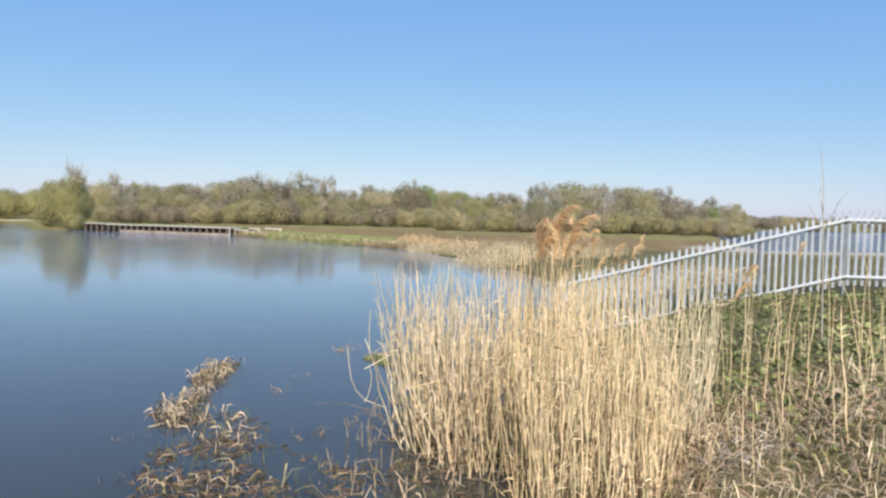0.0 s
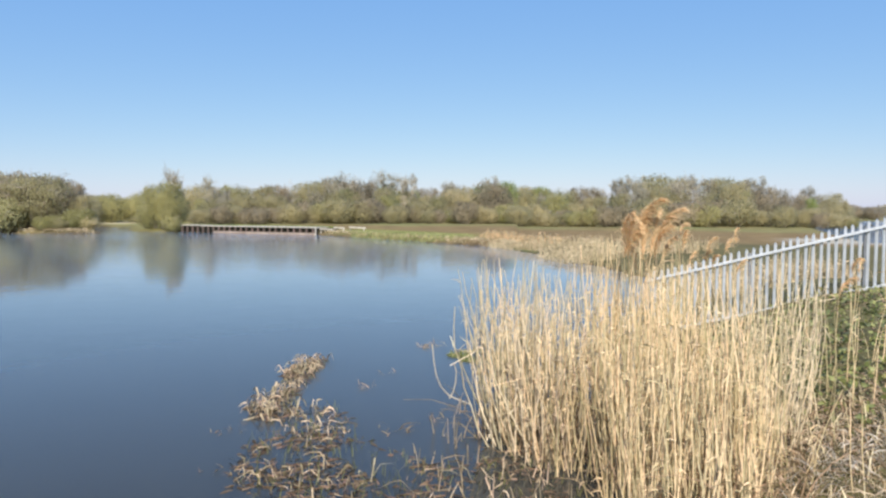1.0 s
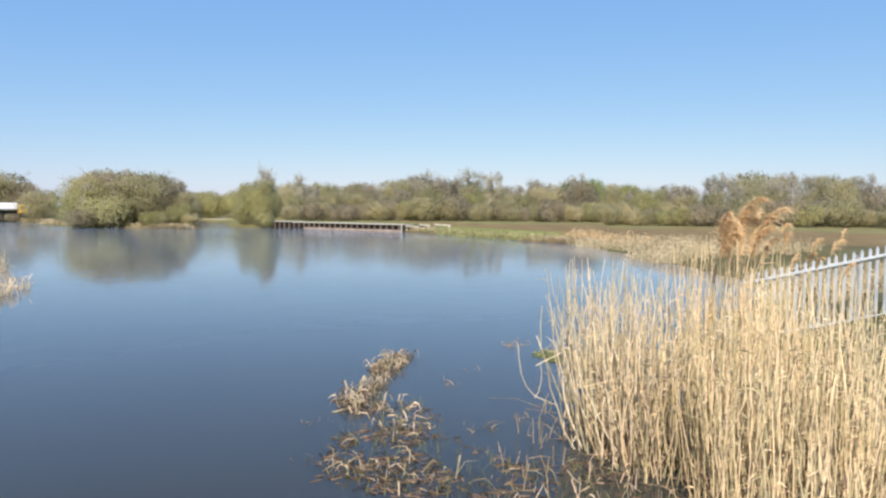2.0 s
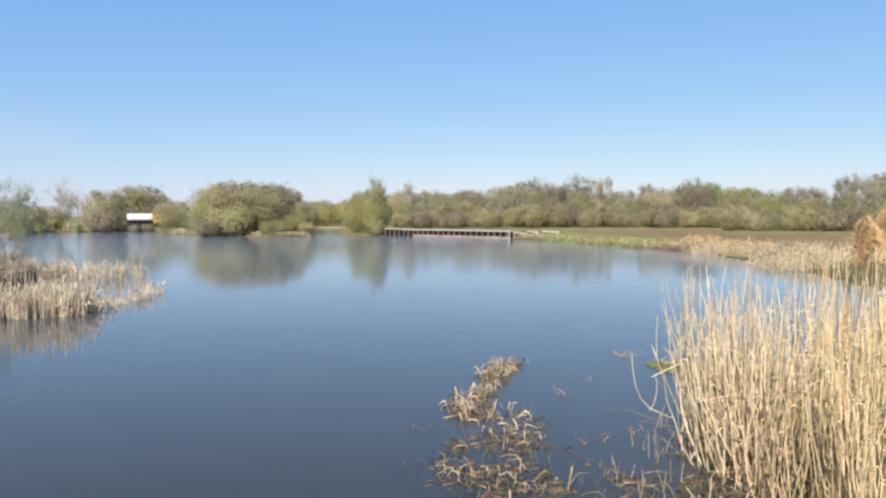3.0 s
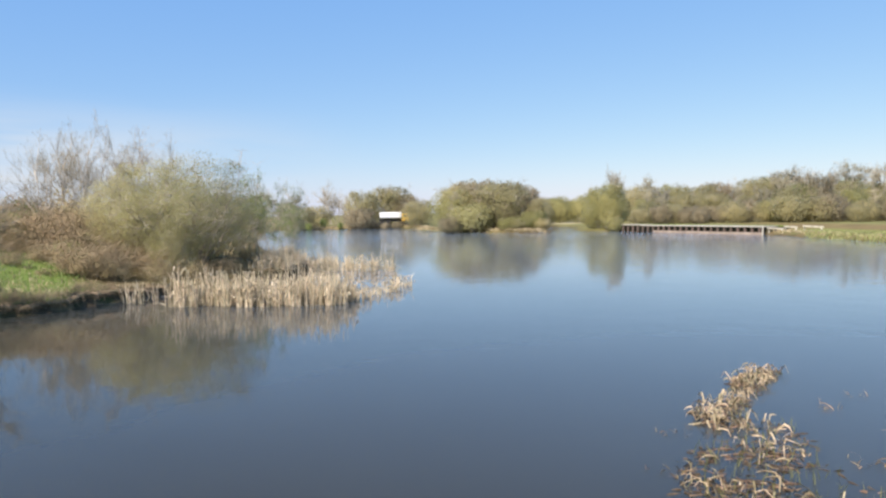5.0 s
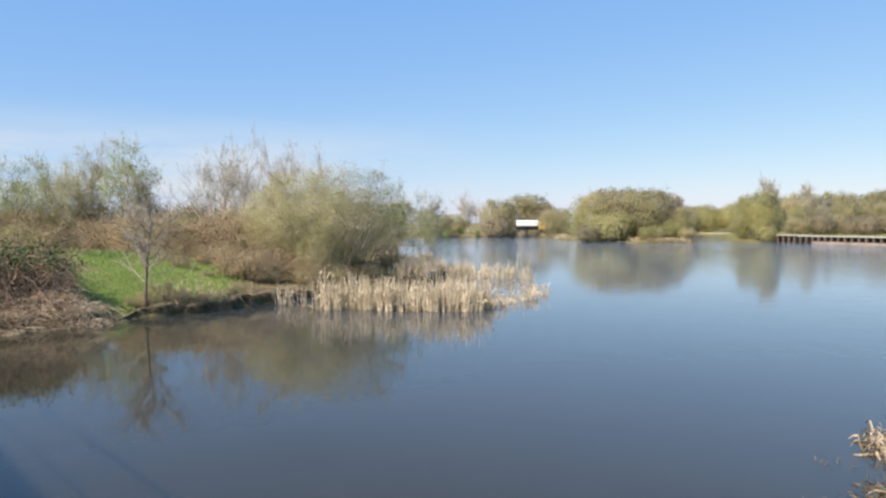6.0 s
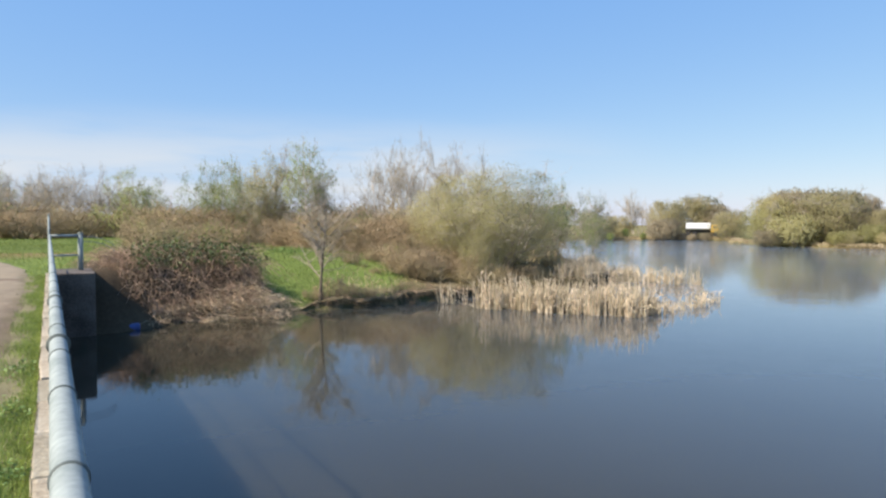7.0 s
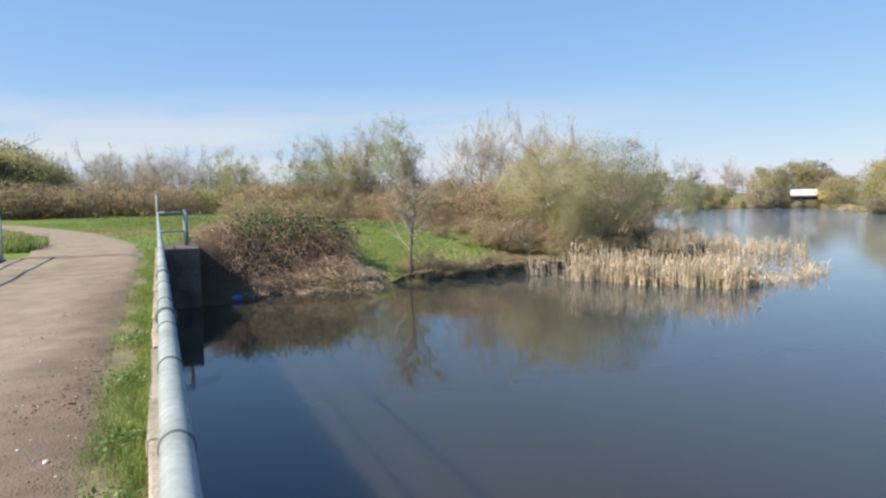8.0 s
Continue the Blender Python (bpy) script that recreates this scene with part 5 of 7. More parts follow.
def tree(name, seed, h, spread, stems, levels, kids, leaf, count, size, label, twig=None, limb=None, fine=0.0, jit=0.0, fill=0.0, slim=0.32, **kw):
    """A prototype: trunk, twigs and a crown of many small leaves, standing at its foot."""
    rng = np.random.default_rng(seed)
    twig, limb = twig or M_TWIG, limb or M_BARK
    g = grow(rng, stems, h, spread, levels, kids, **kw)
    zmax = np.percentile(np.concatenate([q[:, -1, 2] for q, _ in g]), 98)
    k = h / zmax
    ends = np.concatenate([q[:, -1] for q, _ in g[1:]])
    wide = spread / 2 / np.percentile(np.hypot(ends[:, 0], ends[:, 1]), 93)
    g = [(p * np.array([wide, wide, k]), r * k) for p, r in g]
    top = empty(name, 0, 0, 0, label, "shrub" if "shrub" in name or "bush" in name else "tree")
    cut = 2 if levels > 3 and stems > 1 else 1
    part("trunk", raw("trunk", *merge(*[tubes(p, r, 6) for p, r in g[:cut]]), limb, True), top)
    work = [tubes(p, np.maximum(r, fine), 3) if i < 2 else tubes(p[:, ::3], np.maximum(r[:, ::3], fine * np.array([1.0, 0.5])), 3) for i, (p, r) in enumerate(g[:-1]) if i >= cut]
    p, r = g[-1]                        # the finest twigs are flat slivers
    work.append(ribbons(p[:, ::3], 1.9 * np.maximum(r[:, ::3], fine * np.array([1.0, 0.3])), unit(rng.normal(size=(len(p), 3)))))
    part("branchwork", raw("branchwork", *merge(*work), twig), top)["kind"] = "stuff"
    if count:
        p = np.concatenate([q for q, _ in g[-2:]])
        i = rng.integers(0, len(p), count)
        u = rng.uniform(0.3, 3, count).clip(0, 2.999)
        j = u.astype(int)
        f = (u - j)[:, None]
        at = p[i, j] * (1 - f) + p[i, j + 1] * f + rng.normal(size=(count, 3)) * max(jit, size * 0.9)
        q = (at - np.array([0, 0, h * 0.5])) / np.array([spread * 0.53, spread * 0.53, h * 0.54])
        far = np.linalg.norm(q, axis=1)
        pull = np.where(far > 1, rng.uniform(0.8, 1.03, count) / np.maximum(far, 1), 1)[:, None]
        at = np.where(far[:, None] > 1.05, q * pull * np.array([spread * 0.53, spread * 0.53, h * 0.54]) + np.array([0, 0, h * 0.5]), at)
        loose = rng.uniform(0, 1, count) < fill
        ball = unit(rng.normal(size=(count, 3))) * (rng.uniform(0, 1, count) ** 0.28)[:, None] * (1 + 0.07 * np.sin(np.arange(count) * 0.37))[:, None]
        lump = 1 + 0.17 * ripple(ball[:, 0] * 6 + seed, ball[:, 1] * 6 + ball[:, 2] * 5)
        at = np.where(loose[:, None], ball * lump[:, None] * np.array([spread * 0.5, spread * 0.5, h * 0.5]) + np.array([0, 0, h * 0.49]), at)
        at[:, 2] = np.maximum(at[:, 2], 0.05)
        out = unit(at - np.array([0, 0, h * 0.35])) + np.array([0, 0, 0.35])
        v, f, soft = sprays(rng, at, size, slim, out)
        me = raw("crown", v, f, leaf, True)
        me.normals_split_custom_set_from_vertices([tuple(q) for q in soft])    # sprays shade like a soft mass
        part("crown", me, top)
    return top


def put(proto, x, y, h, wide=1.0, turn=0.0, sink=0.1, label=""):
    """Stands a copy of a prototype, h metres tall, on the ground."""
    z = max(float(height(np.array([x]), np.array([y]))[0]), -0.05)
    k = h / proto["tall"]
    ob = copy_thing(proto, pose(x, y, z - sink, 0, 0, turn))
    ob.scale = (k * wide, k * wide, k)
    if label:
        ob["label"] = label
    return ob


PROTO = {}
def proto(key, *a, **kw):
    t = tree(*a, **kw)
    t["tall"] = float(a[2])
    PROTO[key] = t


# far trees: about 130 m off, so leaves stand for sprays of buds
proto("willow1", "willow", 21, 7.0, 7.0, 5, 4, (6, 5, 3), M_WILLOW, 13000, 0.092, "spreading willow in yellow-green spring bud", fine=0.012, jit=0.28, fill=0.62, slim=0.5)
proto("willow2", "willow", 22, 6.0, 7.0, 7, 4, (6, 5, 3), M_OLIVE, 13000, 0.092, "rounded olive-brown willow coming into bud", fine=0.012, jit=0.28, fill=0.62, slim=0.5)
proto("willow3", "willow", 23, 8.0, 6.6, 4, 4, (6, 5, 3), M_OLIVE, 13000, 0.092, "tall budding sallow with an uneven crown", fine=0.012, jit=0.28, fill=0.62, slim=0.5)
proto("green1", "tree", 24, 8.0, 6.0, 2, 4, (8, 5, 4), M_GREEN, 13000, 0.092, "young tree in fresh green leaf", fine=0.012, jit=0.25, fill=0.62, slim=0.5)
proto("purple1", "alder", 25, 6.0, 6.0, 5, 4, (6, 5, 3), M_PURPLE, 13000, 0.092, "dark purplish alder thicket in bud", fine=0.014, jit=0.2, fill=0.62, twig=M_TWIGRED, slim=0.5)
proto("bare1", "tree", 26, 9.0, 6.5, 2, 5, (9, 5, 4, 3), M_GREYBUD, 3800, 0.14, "grey bare-branched tree in early bud", fine=0.012, jit=0.2, slim=0.2)
proto("bare2", "tree", 27, 9.0, 7.5, 1, 5, (14, 5, 4, 3), M_GREYBUD, 3800, 0.14, "pale bare oak-like tree in early bud", fine=0.012, jit=0.2, slim=0.2)
proto("poplar", "poplar", 28, 9.0, 3.0, 2, 5, (16, 6, 4, 2), M_GREYBUD, 2600, 0.12, "narrow pointed bare poplar", fine=0.010, up=0.9, jit=0.16, limb=M_TWIG, r0=0.05, slim=0.2)
proto("shrub1", "shrub", 29, 3.0, 4.0, 8, 3, (7, 6), M_OLIVE, 4600, 0.085, "low olive-brown waterside shrub", fine=0.010, jit=0.18, fill=0.5, slim=0.5)
proto("shrub2", "shrub", 30, 3.0, 4.0, 8, 3, (7, 6), M_PURPLE, 4600, 0.085, "low dark leafless thicket", fine=0.012, twig=M_TWIGRED, jit=0.15, fill=0.5, slim=0.5)
proto("shrub3", "shrub", 31, 3.0, 4.0, 8, 3, (7, 6), M_WILLOW, 4600, 0.085, "low yellow-green sallow shrub", fine=0.010, jit=0.18, fill=0.5, slim=0.5)
proto("sallow", "sallow_shrub", 41, 3.0, 3.4, 8, 3, (7, 6), M_CATKIN, 5200, 0.085, "rounded pale sallow in catkin on the islet", fine=0.010, jit=0.22, fill=0.5, slim=0.5)
# hedge scrub: about 50 m off
proto("scrub1", "scrub_bush", 32, 2.6, 3.6, 13, 3, (7, 7), M_SCRUBLEAF, 1700, 0.055, "tangled brown bramble and thorn scrub", fine=0.009, twig=M_TWIGRED, limb=M_TWIGRED, jit=0.12)
proto("scrub2", "scrub_bush", 33, 2.4, 4.2, 15, 3, (7, 7), M_BRIAR, 1700, 0.055, "tangled red-brown bare scrub", fine=0.009, twig=M_TWIGRED, limb=M_TWIGRED, jit=0.12)
proto("scrub3", "scrub_bush", 34, 2.6, 3.4, 12, 3, (7, 7), M_GREEN, 1500, 0.055, "brown scrub flecked with new green leaf", fine=0.009, twig=M_BRAMBLE, limb=M_TWIGRED, jit=0.12)
# nearer trees
proto("ash1", "ash_tree", 35, 7.0, 4.6, 3, 5, (8, 7, 5, 4), M_GREYBUD, 2200, 0.05, "tall pale leafless tree with fine upswept twigs", fine=0.004, up=0.6, jit=0.08, limb=M_TWIG, r0=0.075, slim=0.18)
proto("ash2", "ash_tree", 36, 7.0, 4.8, 2, 5, (10, 8, 6, 4), M_GREYBUD, 2200, 0.05, "tall pale leafless tree with several stems", fine=0.004, up=0.55, jit=0.08, limb=M_TWIG, r0=0.08, slim=0.18)
proto("leafing1", "tree", 37, 6.5, 4.8, 3, 5, (9, 7, 5, 4), M_WILLOW, 5200, 0.06, "slender tree in sparse yellow-green leaf", fine=0.004, jit=0.14, limb=M_TWIG, r0=0.07)
proto("leafing2", "tree", 38, 6.5, 4.6, 3, 5, (9, 7, 5, 4), M_GREEN, 5200, 0.06, "slender tree in pale fresh leaf", fine=0.004, jit=0.14, limb=M_TWIG, r0=0.07)
proto("bush", "willow_bush", 39, 5.8, 7.4, 12, 5, (8, 5, 4, 3), M_BUSH, 52000, 0.036, "broad rounded willow bush in yellow-green leaf at the water's edge", fine=0.005, jit=0.2, bare=0.05, r0=0.05, fill=0.42, slim=0.42)
proto("sapling", "sapling", 44, 3.5, 2.9, 1, 5, (16, 6, 5, 3), M_GREYBUD, 1500, 0.03, "small bare waterside tree with pale twigs", fine=0.005, up=0.75, bare=0.34, r0=0.085, jit=0.05, limb=M_DARKBARK, twig=M_SAPTWIG, slim=0.2)

def skyline(k, pts):
    return np.interp(k, [p[0] for p in pts], [p[1] for p in pts])


def woods():
    rng = random.Random(7)
    EYE = 3.07
    top = [(-0.42, .031), (-0.339, .031), (-0.28, .033), (-0.25, .042), (-0.20, .042), (-0.167, .026), (-0.12, .034), (-0.075, .033), (-0.037, .041), (0.0, .034), (0.047, .037), (0.079, .024), (0.122, .041), (0.18, .0476), (0.255, .0446), (0.319, .0414), (0.35, .026), (0.376, .033), (0.40, .016), (0.42, .006)]
    kinds = ["willow1", "willow2", "willow2", "willow3", "willow3", "green1", "purple1", "bare1"]
    for row, (d0, d1, n, f0, f1) in enumerate(((146, 170, 46, 0.9, 1.06), (130, 144, 38, 0.66, 0.95), (119, 129, 78, 0.34, 0.6))):
        for i in range(n):
            a = -0.43 + 0.85 * (i + rng.uniform(0.1, 0.9)) / n
            D = rng.uniform(d0, d1) * (1.0 + 0.18 * max(0, a - 0.12) / 0.3 if row < 3 else 1)
            x, y = a * D, math.sqrt(1 - a * a) * D
            h = max(2.2, (EYE - 0.2 + skyline(a, top) * D) * rng.uniform(f0, f1))
            key = rng.choice(kinds) if row < 2 else rng.choice(["shrub1", "shrub2", "shrub2", "willow2", "shrub1", "shrub3"])
            if row == 0 and rng.random() < 0.35:
                key = rng.choice(["bare1", "bare2"])
            put(PROTO[key], x, y, h, rng.uniform(0.85, 1.25), rng.uniform(0, 360))
    # low distant woods: beyond the second water, and beyond the gap by the jetty
    for i in range(26):
        a = 0.40 + 0.24 * (i + rng.random()) / 26
        D = rng.uniform(262, 290)
        put(PROTO[rng.choice(["willow2", "purple1", "bare1", "willow3"])], a * D, math.sqrt(1 - a * a) * D, rng.uniform(4.0, 5.6), 1.5, rng.uniform(0, 360))
    for i in range(22):
        a = -0.60 + 0.20 * (i + rng.random()) / 22
        D = rng.uniform(150, 185)
        put(PROTO[rng.choice(["willow1", "willow2", "willow3", "green1"])], a * D, math.sqrt(1 - a * a) * D, rng.uniform(4.8, 6.2), 1.3, rng.uniform(0, 360))
    # the willow by the jetty with two poplars behind it
    for x, y, h, key in ((-50.8, 95.6, 6.4, "willow1"), (-49.2, 95.6, 5.2, "willow1"), (-50.9, 98.4, 7.0, "willow1"), (-47.9, 93.9, 2.4, "shrub3"), (-52.6, 95.6, 3.0, "shrub3")):
        put(PROTO[key], x, y, h, 0.85, rng.uniform(0, 360))
    put(PROTO["poplar"], -51.2, 99.5, 8.7, 1.3, 40)
    for x, y, h, w, key in ((-54.9, 123.3, 8.7, 0.75, "bare2"), (-36.5, 146.0, 10.3, 1.3, "bare2"), (-29.0, 148.0, 10.6, 1.3, "bare2"), (-23.0, 147.0, 9.8, 1.1, "bare1")):
        put(PROTO[key], x, y, h, w, rng.uniform(0, 360))
    # the wooded islet
    isl = [(-0.72, .024), (-0.69, .028), (-0.66, .0436), (-0.62, .0458), (-0.585, .038), (-0.56, .034), (-0.55, .022), (-0.53, .018)]
    for i in range(22):
        a = -0.643 + 0.103 * (i + rng.random()) / 22
        D = rng.uniform(109.5, 119)
        put(PROTO[rng.choice(["willow1", "willow2", "willow2", "willow3", "purple1", "bare1"])], a * D, math.sqrt(1 - a * a) * D, (3.0 + skyline(a, isl) * D) * rng.uniform(0.78, 1.04), 1.15, rng.uniform(0, 360))
    for i in range(14):
        a = -0.652 + 0.112 * (i + rng.random()) / 14
        D = rng.uniform(104.5, 107.5)
        if abs(a + 0.613) < 0.022:
            continue
        put(PROTO[rng.choice(["shrub1", "shrub2", "shrub3"])], a * D, math.sqrt(1 - a * a) * D, rng.uniform(1.6, 3.0), 1.2, rng.uniform(0, 360))
    put(PROTO["sallow"], -67.3, 85.2, 4.7, 1.3, 20)
    put(PROTO["sallow"], -69.6, 87.4, 3.3, 1.15, 130, label="low sallow bush coming into leaf on the islet")
    for a, D, h in ((-0.712, 146, 1.5), (-0.70, 147, 1.7), (-0.722, 147, 1.8)):
        put(PROTO["shrub2"], a * D, math.sqrt(1 - a * a) * D, h, 1.2, rng.uniform(0, 360))
    # trees round the lorry and along the inlet
    for a, D, h, key in ((-0.735, 152, 8.3, "willow3"), (-0.722, 158, 8.9, "bare2"), (-0.709, 160, 9.0, "willow2"), (-0.69, 158, 7.0, "purple1"), (-0.737, 146, 4.6, "shrub2"), (-0.678, 146, 5.6, "willow2"), (-0.752, 165, 6.6, "ash2"), (-0.745, 168, 7.8, "ash2"), (-0.762, 178, 10.6, "ash2"), (-0.757, 180, 8.8, "ash2"),
                         (-0.775, 160, 4.6, "shrub1"), (-0.79, 150, 5.0, "willow2"), (-0.80, 145, 6.2, "bare1"), (-0.812, 150, 8.2, "bare2"), (-0.80, 140, 7.4, "bare2"), (-0.77, 152, 2.0, "green1"), (-0.783, 140, 1.7, "green1"), (-0.755, 150, 1.6, "green1"), (-0.74, 150, 3.4, "shrub2"), (-0.83, 140, 7.0, "willow3"), (-0.85, 140, 7.0, "willow1"), (-0.84, 130, 5, "willow2"), (-0.87, 120, 7, "willow2")):
        put(PROTO[key], a * D, math.sqrt(1 - a * a) * D, h, 1.15, rng.uniform(0, 360))


woods()

def left_bank():
    rng = random.Random(8)
    put(PROTO["bush"], -31.5, 17.3, 5.4, 1.06, 0)
    put(PROTO["bush"], -33.4, 15.2, 3.9, 0.8, 140)
    put(PROTO["bush"], -29.6, 15.6, 2.8, 0.62, 250)
    put(PROTO["bush"], -33.8, 20.0, 4.3, 0.8, 60)
    put(PROTO["leafing2"], -38.5, 28.5, 5.2, 0.9, 200)
    put(PROTO["leafing2"], -33.0, 22.6, 5.0, 0.8, 10, label="young birch in pale fresh leaf among the rushes")
    for x, y, h in ((-28.6, 16.0, 1.0), (-29.0, 17.6, 0.9), (-30.2, 18.9, 0.8), (-33.2, 22.0, 1.2), (-29.2, 12.9, 1.2), (-28.4, 14.4, 1.0), (-30.6, 12.2, 1.5), (-33.4, 13.6, 1.6), (-37, 22.5, 2.6), (-40, 25, 3.0), (-44, 27.5, 3.0), (-36, 19, 3.0), (-49, 31, 3.4), (-38, 16, 3.2), (-55, 34.5, 3.4), (-62, 39, 3.6), (-70, 44, 3.6)):
        put(PROTO[rng.choice(["scrub1", "scrub2", "scrub1"])], x, y, h, 1.2, rng.uniform(0, 360))
    put(PROTO["sapling"], -25.08, 6.5, 3.8, 0.92, 30)
    for i in range(17):
        u = (i + rng.random()) / 17
        x, y = -25.25 - 1.5 * u ** 1.6, 6.2 + 5.6 * u
        put(PROTO[rng.choice(["scrub1", "scrub2"])], x + rng.uniform(-0.25, 0.1), y, rng.uniform(0.3, 0.55), rng.uniform(0.7, 1.0), rng.uniform(0, 360), 0.15, "low tangle of bare twigs overhanging the undercut bank")
    for x, y, h in ((-25.3, 6.1, 0.45), (-25.4, 7.1, 0.9), (-25.35, 6.6, 0.6), (-25.5, 7.7, 0.6)):
        put(PROTO["scrub2"], x, y, h, 0.7, rng.uniform(0, 360), 0.1, "thin brown scrub at the foot of the small tree")
    def polar(key, dx, dy, D, h, wide=1.0):
        put(PROTO[key], dx * D, dy * D - 0.3, h, wide, rng.uniform(0, 360))
    for dx, dy, D, h, k in ((-.9409, .3387, 44, 6.6, "ash1"), (-.9309, .3654, 44, 7.2, "ash2"), (-.9209, .3898, 46, 6.6, "ash1"), (-.9127, .4086, 47, 6.6, "ash2"), (-.9027, .4303, 45, 6.9, "ash1"), (-.8907, .4547, 45, 6.4, "ash2")):
        polar(k, dx, dy, D, h * 0.94, 0.95)
    for dx, dy, D, h, k in ((-.9938, .111, 52, 5.0, "leafing2"), (-.9898, .1425, 50, 5.1, "leafing2"), (-.9847, .1745, 50, 5.6, "leafing1"), (-.979, .204, 52, 6.2, "ash1"), (-.9717, .2363, 50, 6.3, "leafing2"), (-.9638, .2665, 50, 4.9, "ash2"), (-.981, .194, 49, 4.6, "leafing1")):
        polar(k, dx, dy, D, h * 1.13, 1.0)
    for i in range(15):
        a = -0.165 + 0.215 * (i + rng.random()) / 15
        D = rng.uniform(92, 104)
        polar(rng.choice(["leafing1", "leafing2", "ash1", "ash2"]), -math.sqrt(1 - a * a), a, D, rng.uniform(6.6, 8.6), 1.35)
    for i in range(9):
        a = -0.34 + 0.16 * (i + rng.random()) / 9
        D = rng.uniform(92, 104)
        polar(rng.choice(["willow1", "willow2"]), -math.sqrt(1 - a * a), a, D, rng.uniform(7.4, 9.2) * (0.75 if a > -0.19 else 1), 1.2)
    # the long belt of scrub behind the meadow
    for i in range(86):
        a = -0.36 + 0.80 * (i + rng.random()) / 86
        back = 1.6 if a < 0.04 else 1.0
        D = rng.uniform(50, 58) * back
        polar(rng.choice(["scrub1", "scrub1", "scrub2", "scrub2", "scrub3"] if back == 1 else ["scrub1", "scrub2", "scrub2", "scrub3", "scrub1"]), -math.sqrt(1 - a * a), a, D, rng.uniform(2.3, 3.3) if back == 1 else rng.uniform(2.6, 4.4), rng.uniform(0.9, 1.3) * (1.3 if back > 1 else 1))
    def lawn(a):                 # how far back the open turf reaches
        return float(np.interp(a, [0.15, 0.222, 0.288, 0.344, 0.39], [46, 41.5, 36.8, 33.4, 31.3]))
    for i in range(46):
        a = 0.20 + 0.24 * (i + rng.random()) / 46
        D = max(rng.uniform(37, 49), lawn(a) + rng.uniform(1, 4))
        polar(rng.choice(["scrub1", "scrub2", "scrub2", "scrub3"]), -math.sqrt(1 - a * a), a, D, rng.uniform(1.2, 2.3), rng.uniform(0.8, 1.2))
    for i in range(40):
        a = 0.24 + 0.19 * (i + rng.random()) / 40
        D = max(rng.uniform(33, 42), lawn(a) + rng.uniform(0.5, 3))
        polar(rng.choice(["scrub1", "scrub2", "scrub2", "scrub1"]), -math.sqrt(1 - a * a), a, D, rng.uniform(1.0, 2.1) * (0.45 + 0.6 * smooth(33, 40, D)), rng.uniform(1.1, 1.6))
    for i in range(26):
        x, y = rng.uniform(-36, -28.8), rng.uniform(9.8, 13.0)
        if math.hypot(x, y) > lawn(y / math.hypot(x, y)) + 0.4:
            put(PROTO[rng.choice(["scrub1", "scrub2", "scrub2"])], x, y, rng.uniform(0.5, 1.1), rng.uniform(1.1, 1.6), rng.uniform(0, 360))
    for i in range(22):
        a = rng.uniform(0.23, 0.38)
        D = lawn(a) - rng.uniform(0.2, 2.4)
        polar(rng.choice(["scrub1", "scrub2"]), -math.sqrt(1 - a * a), a, D, rng.uniform(0.25, 0.6), rng.uniform(1.0, 1.7))
    for i in range(16):
        a = 0.02 + 0.14 * (i + rng.random()) / 16
        D = rng.uniform(36, 44)
        polar(rng.choice(["scrub1", "scrub2", "scrub3"]), -math.sqrt(1 - a * a), a, D, rng.uniform(1.2, 2.0), rng.uniform(0.8, 1.2))
    for i in range(12):
        a = 0.36 + 0.10 * (i + rng.random()) / 12
        D = rng.uniform(31, 36)
        polar(rng.choice(["scrub1", "scrub2", "scrub3"]), -math.sqrt(1 - a * a), a, D, rng.uniform(0.9, 1.7), rng.uniform(0.8, 1.2))


left_bank()
for k in PROTO.values():
    for ob in (k, *k.children_recursive):
        bpy.data.objects.remove(ob)

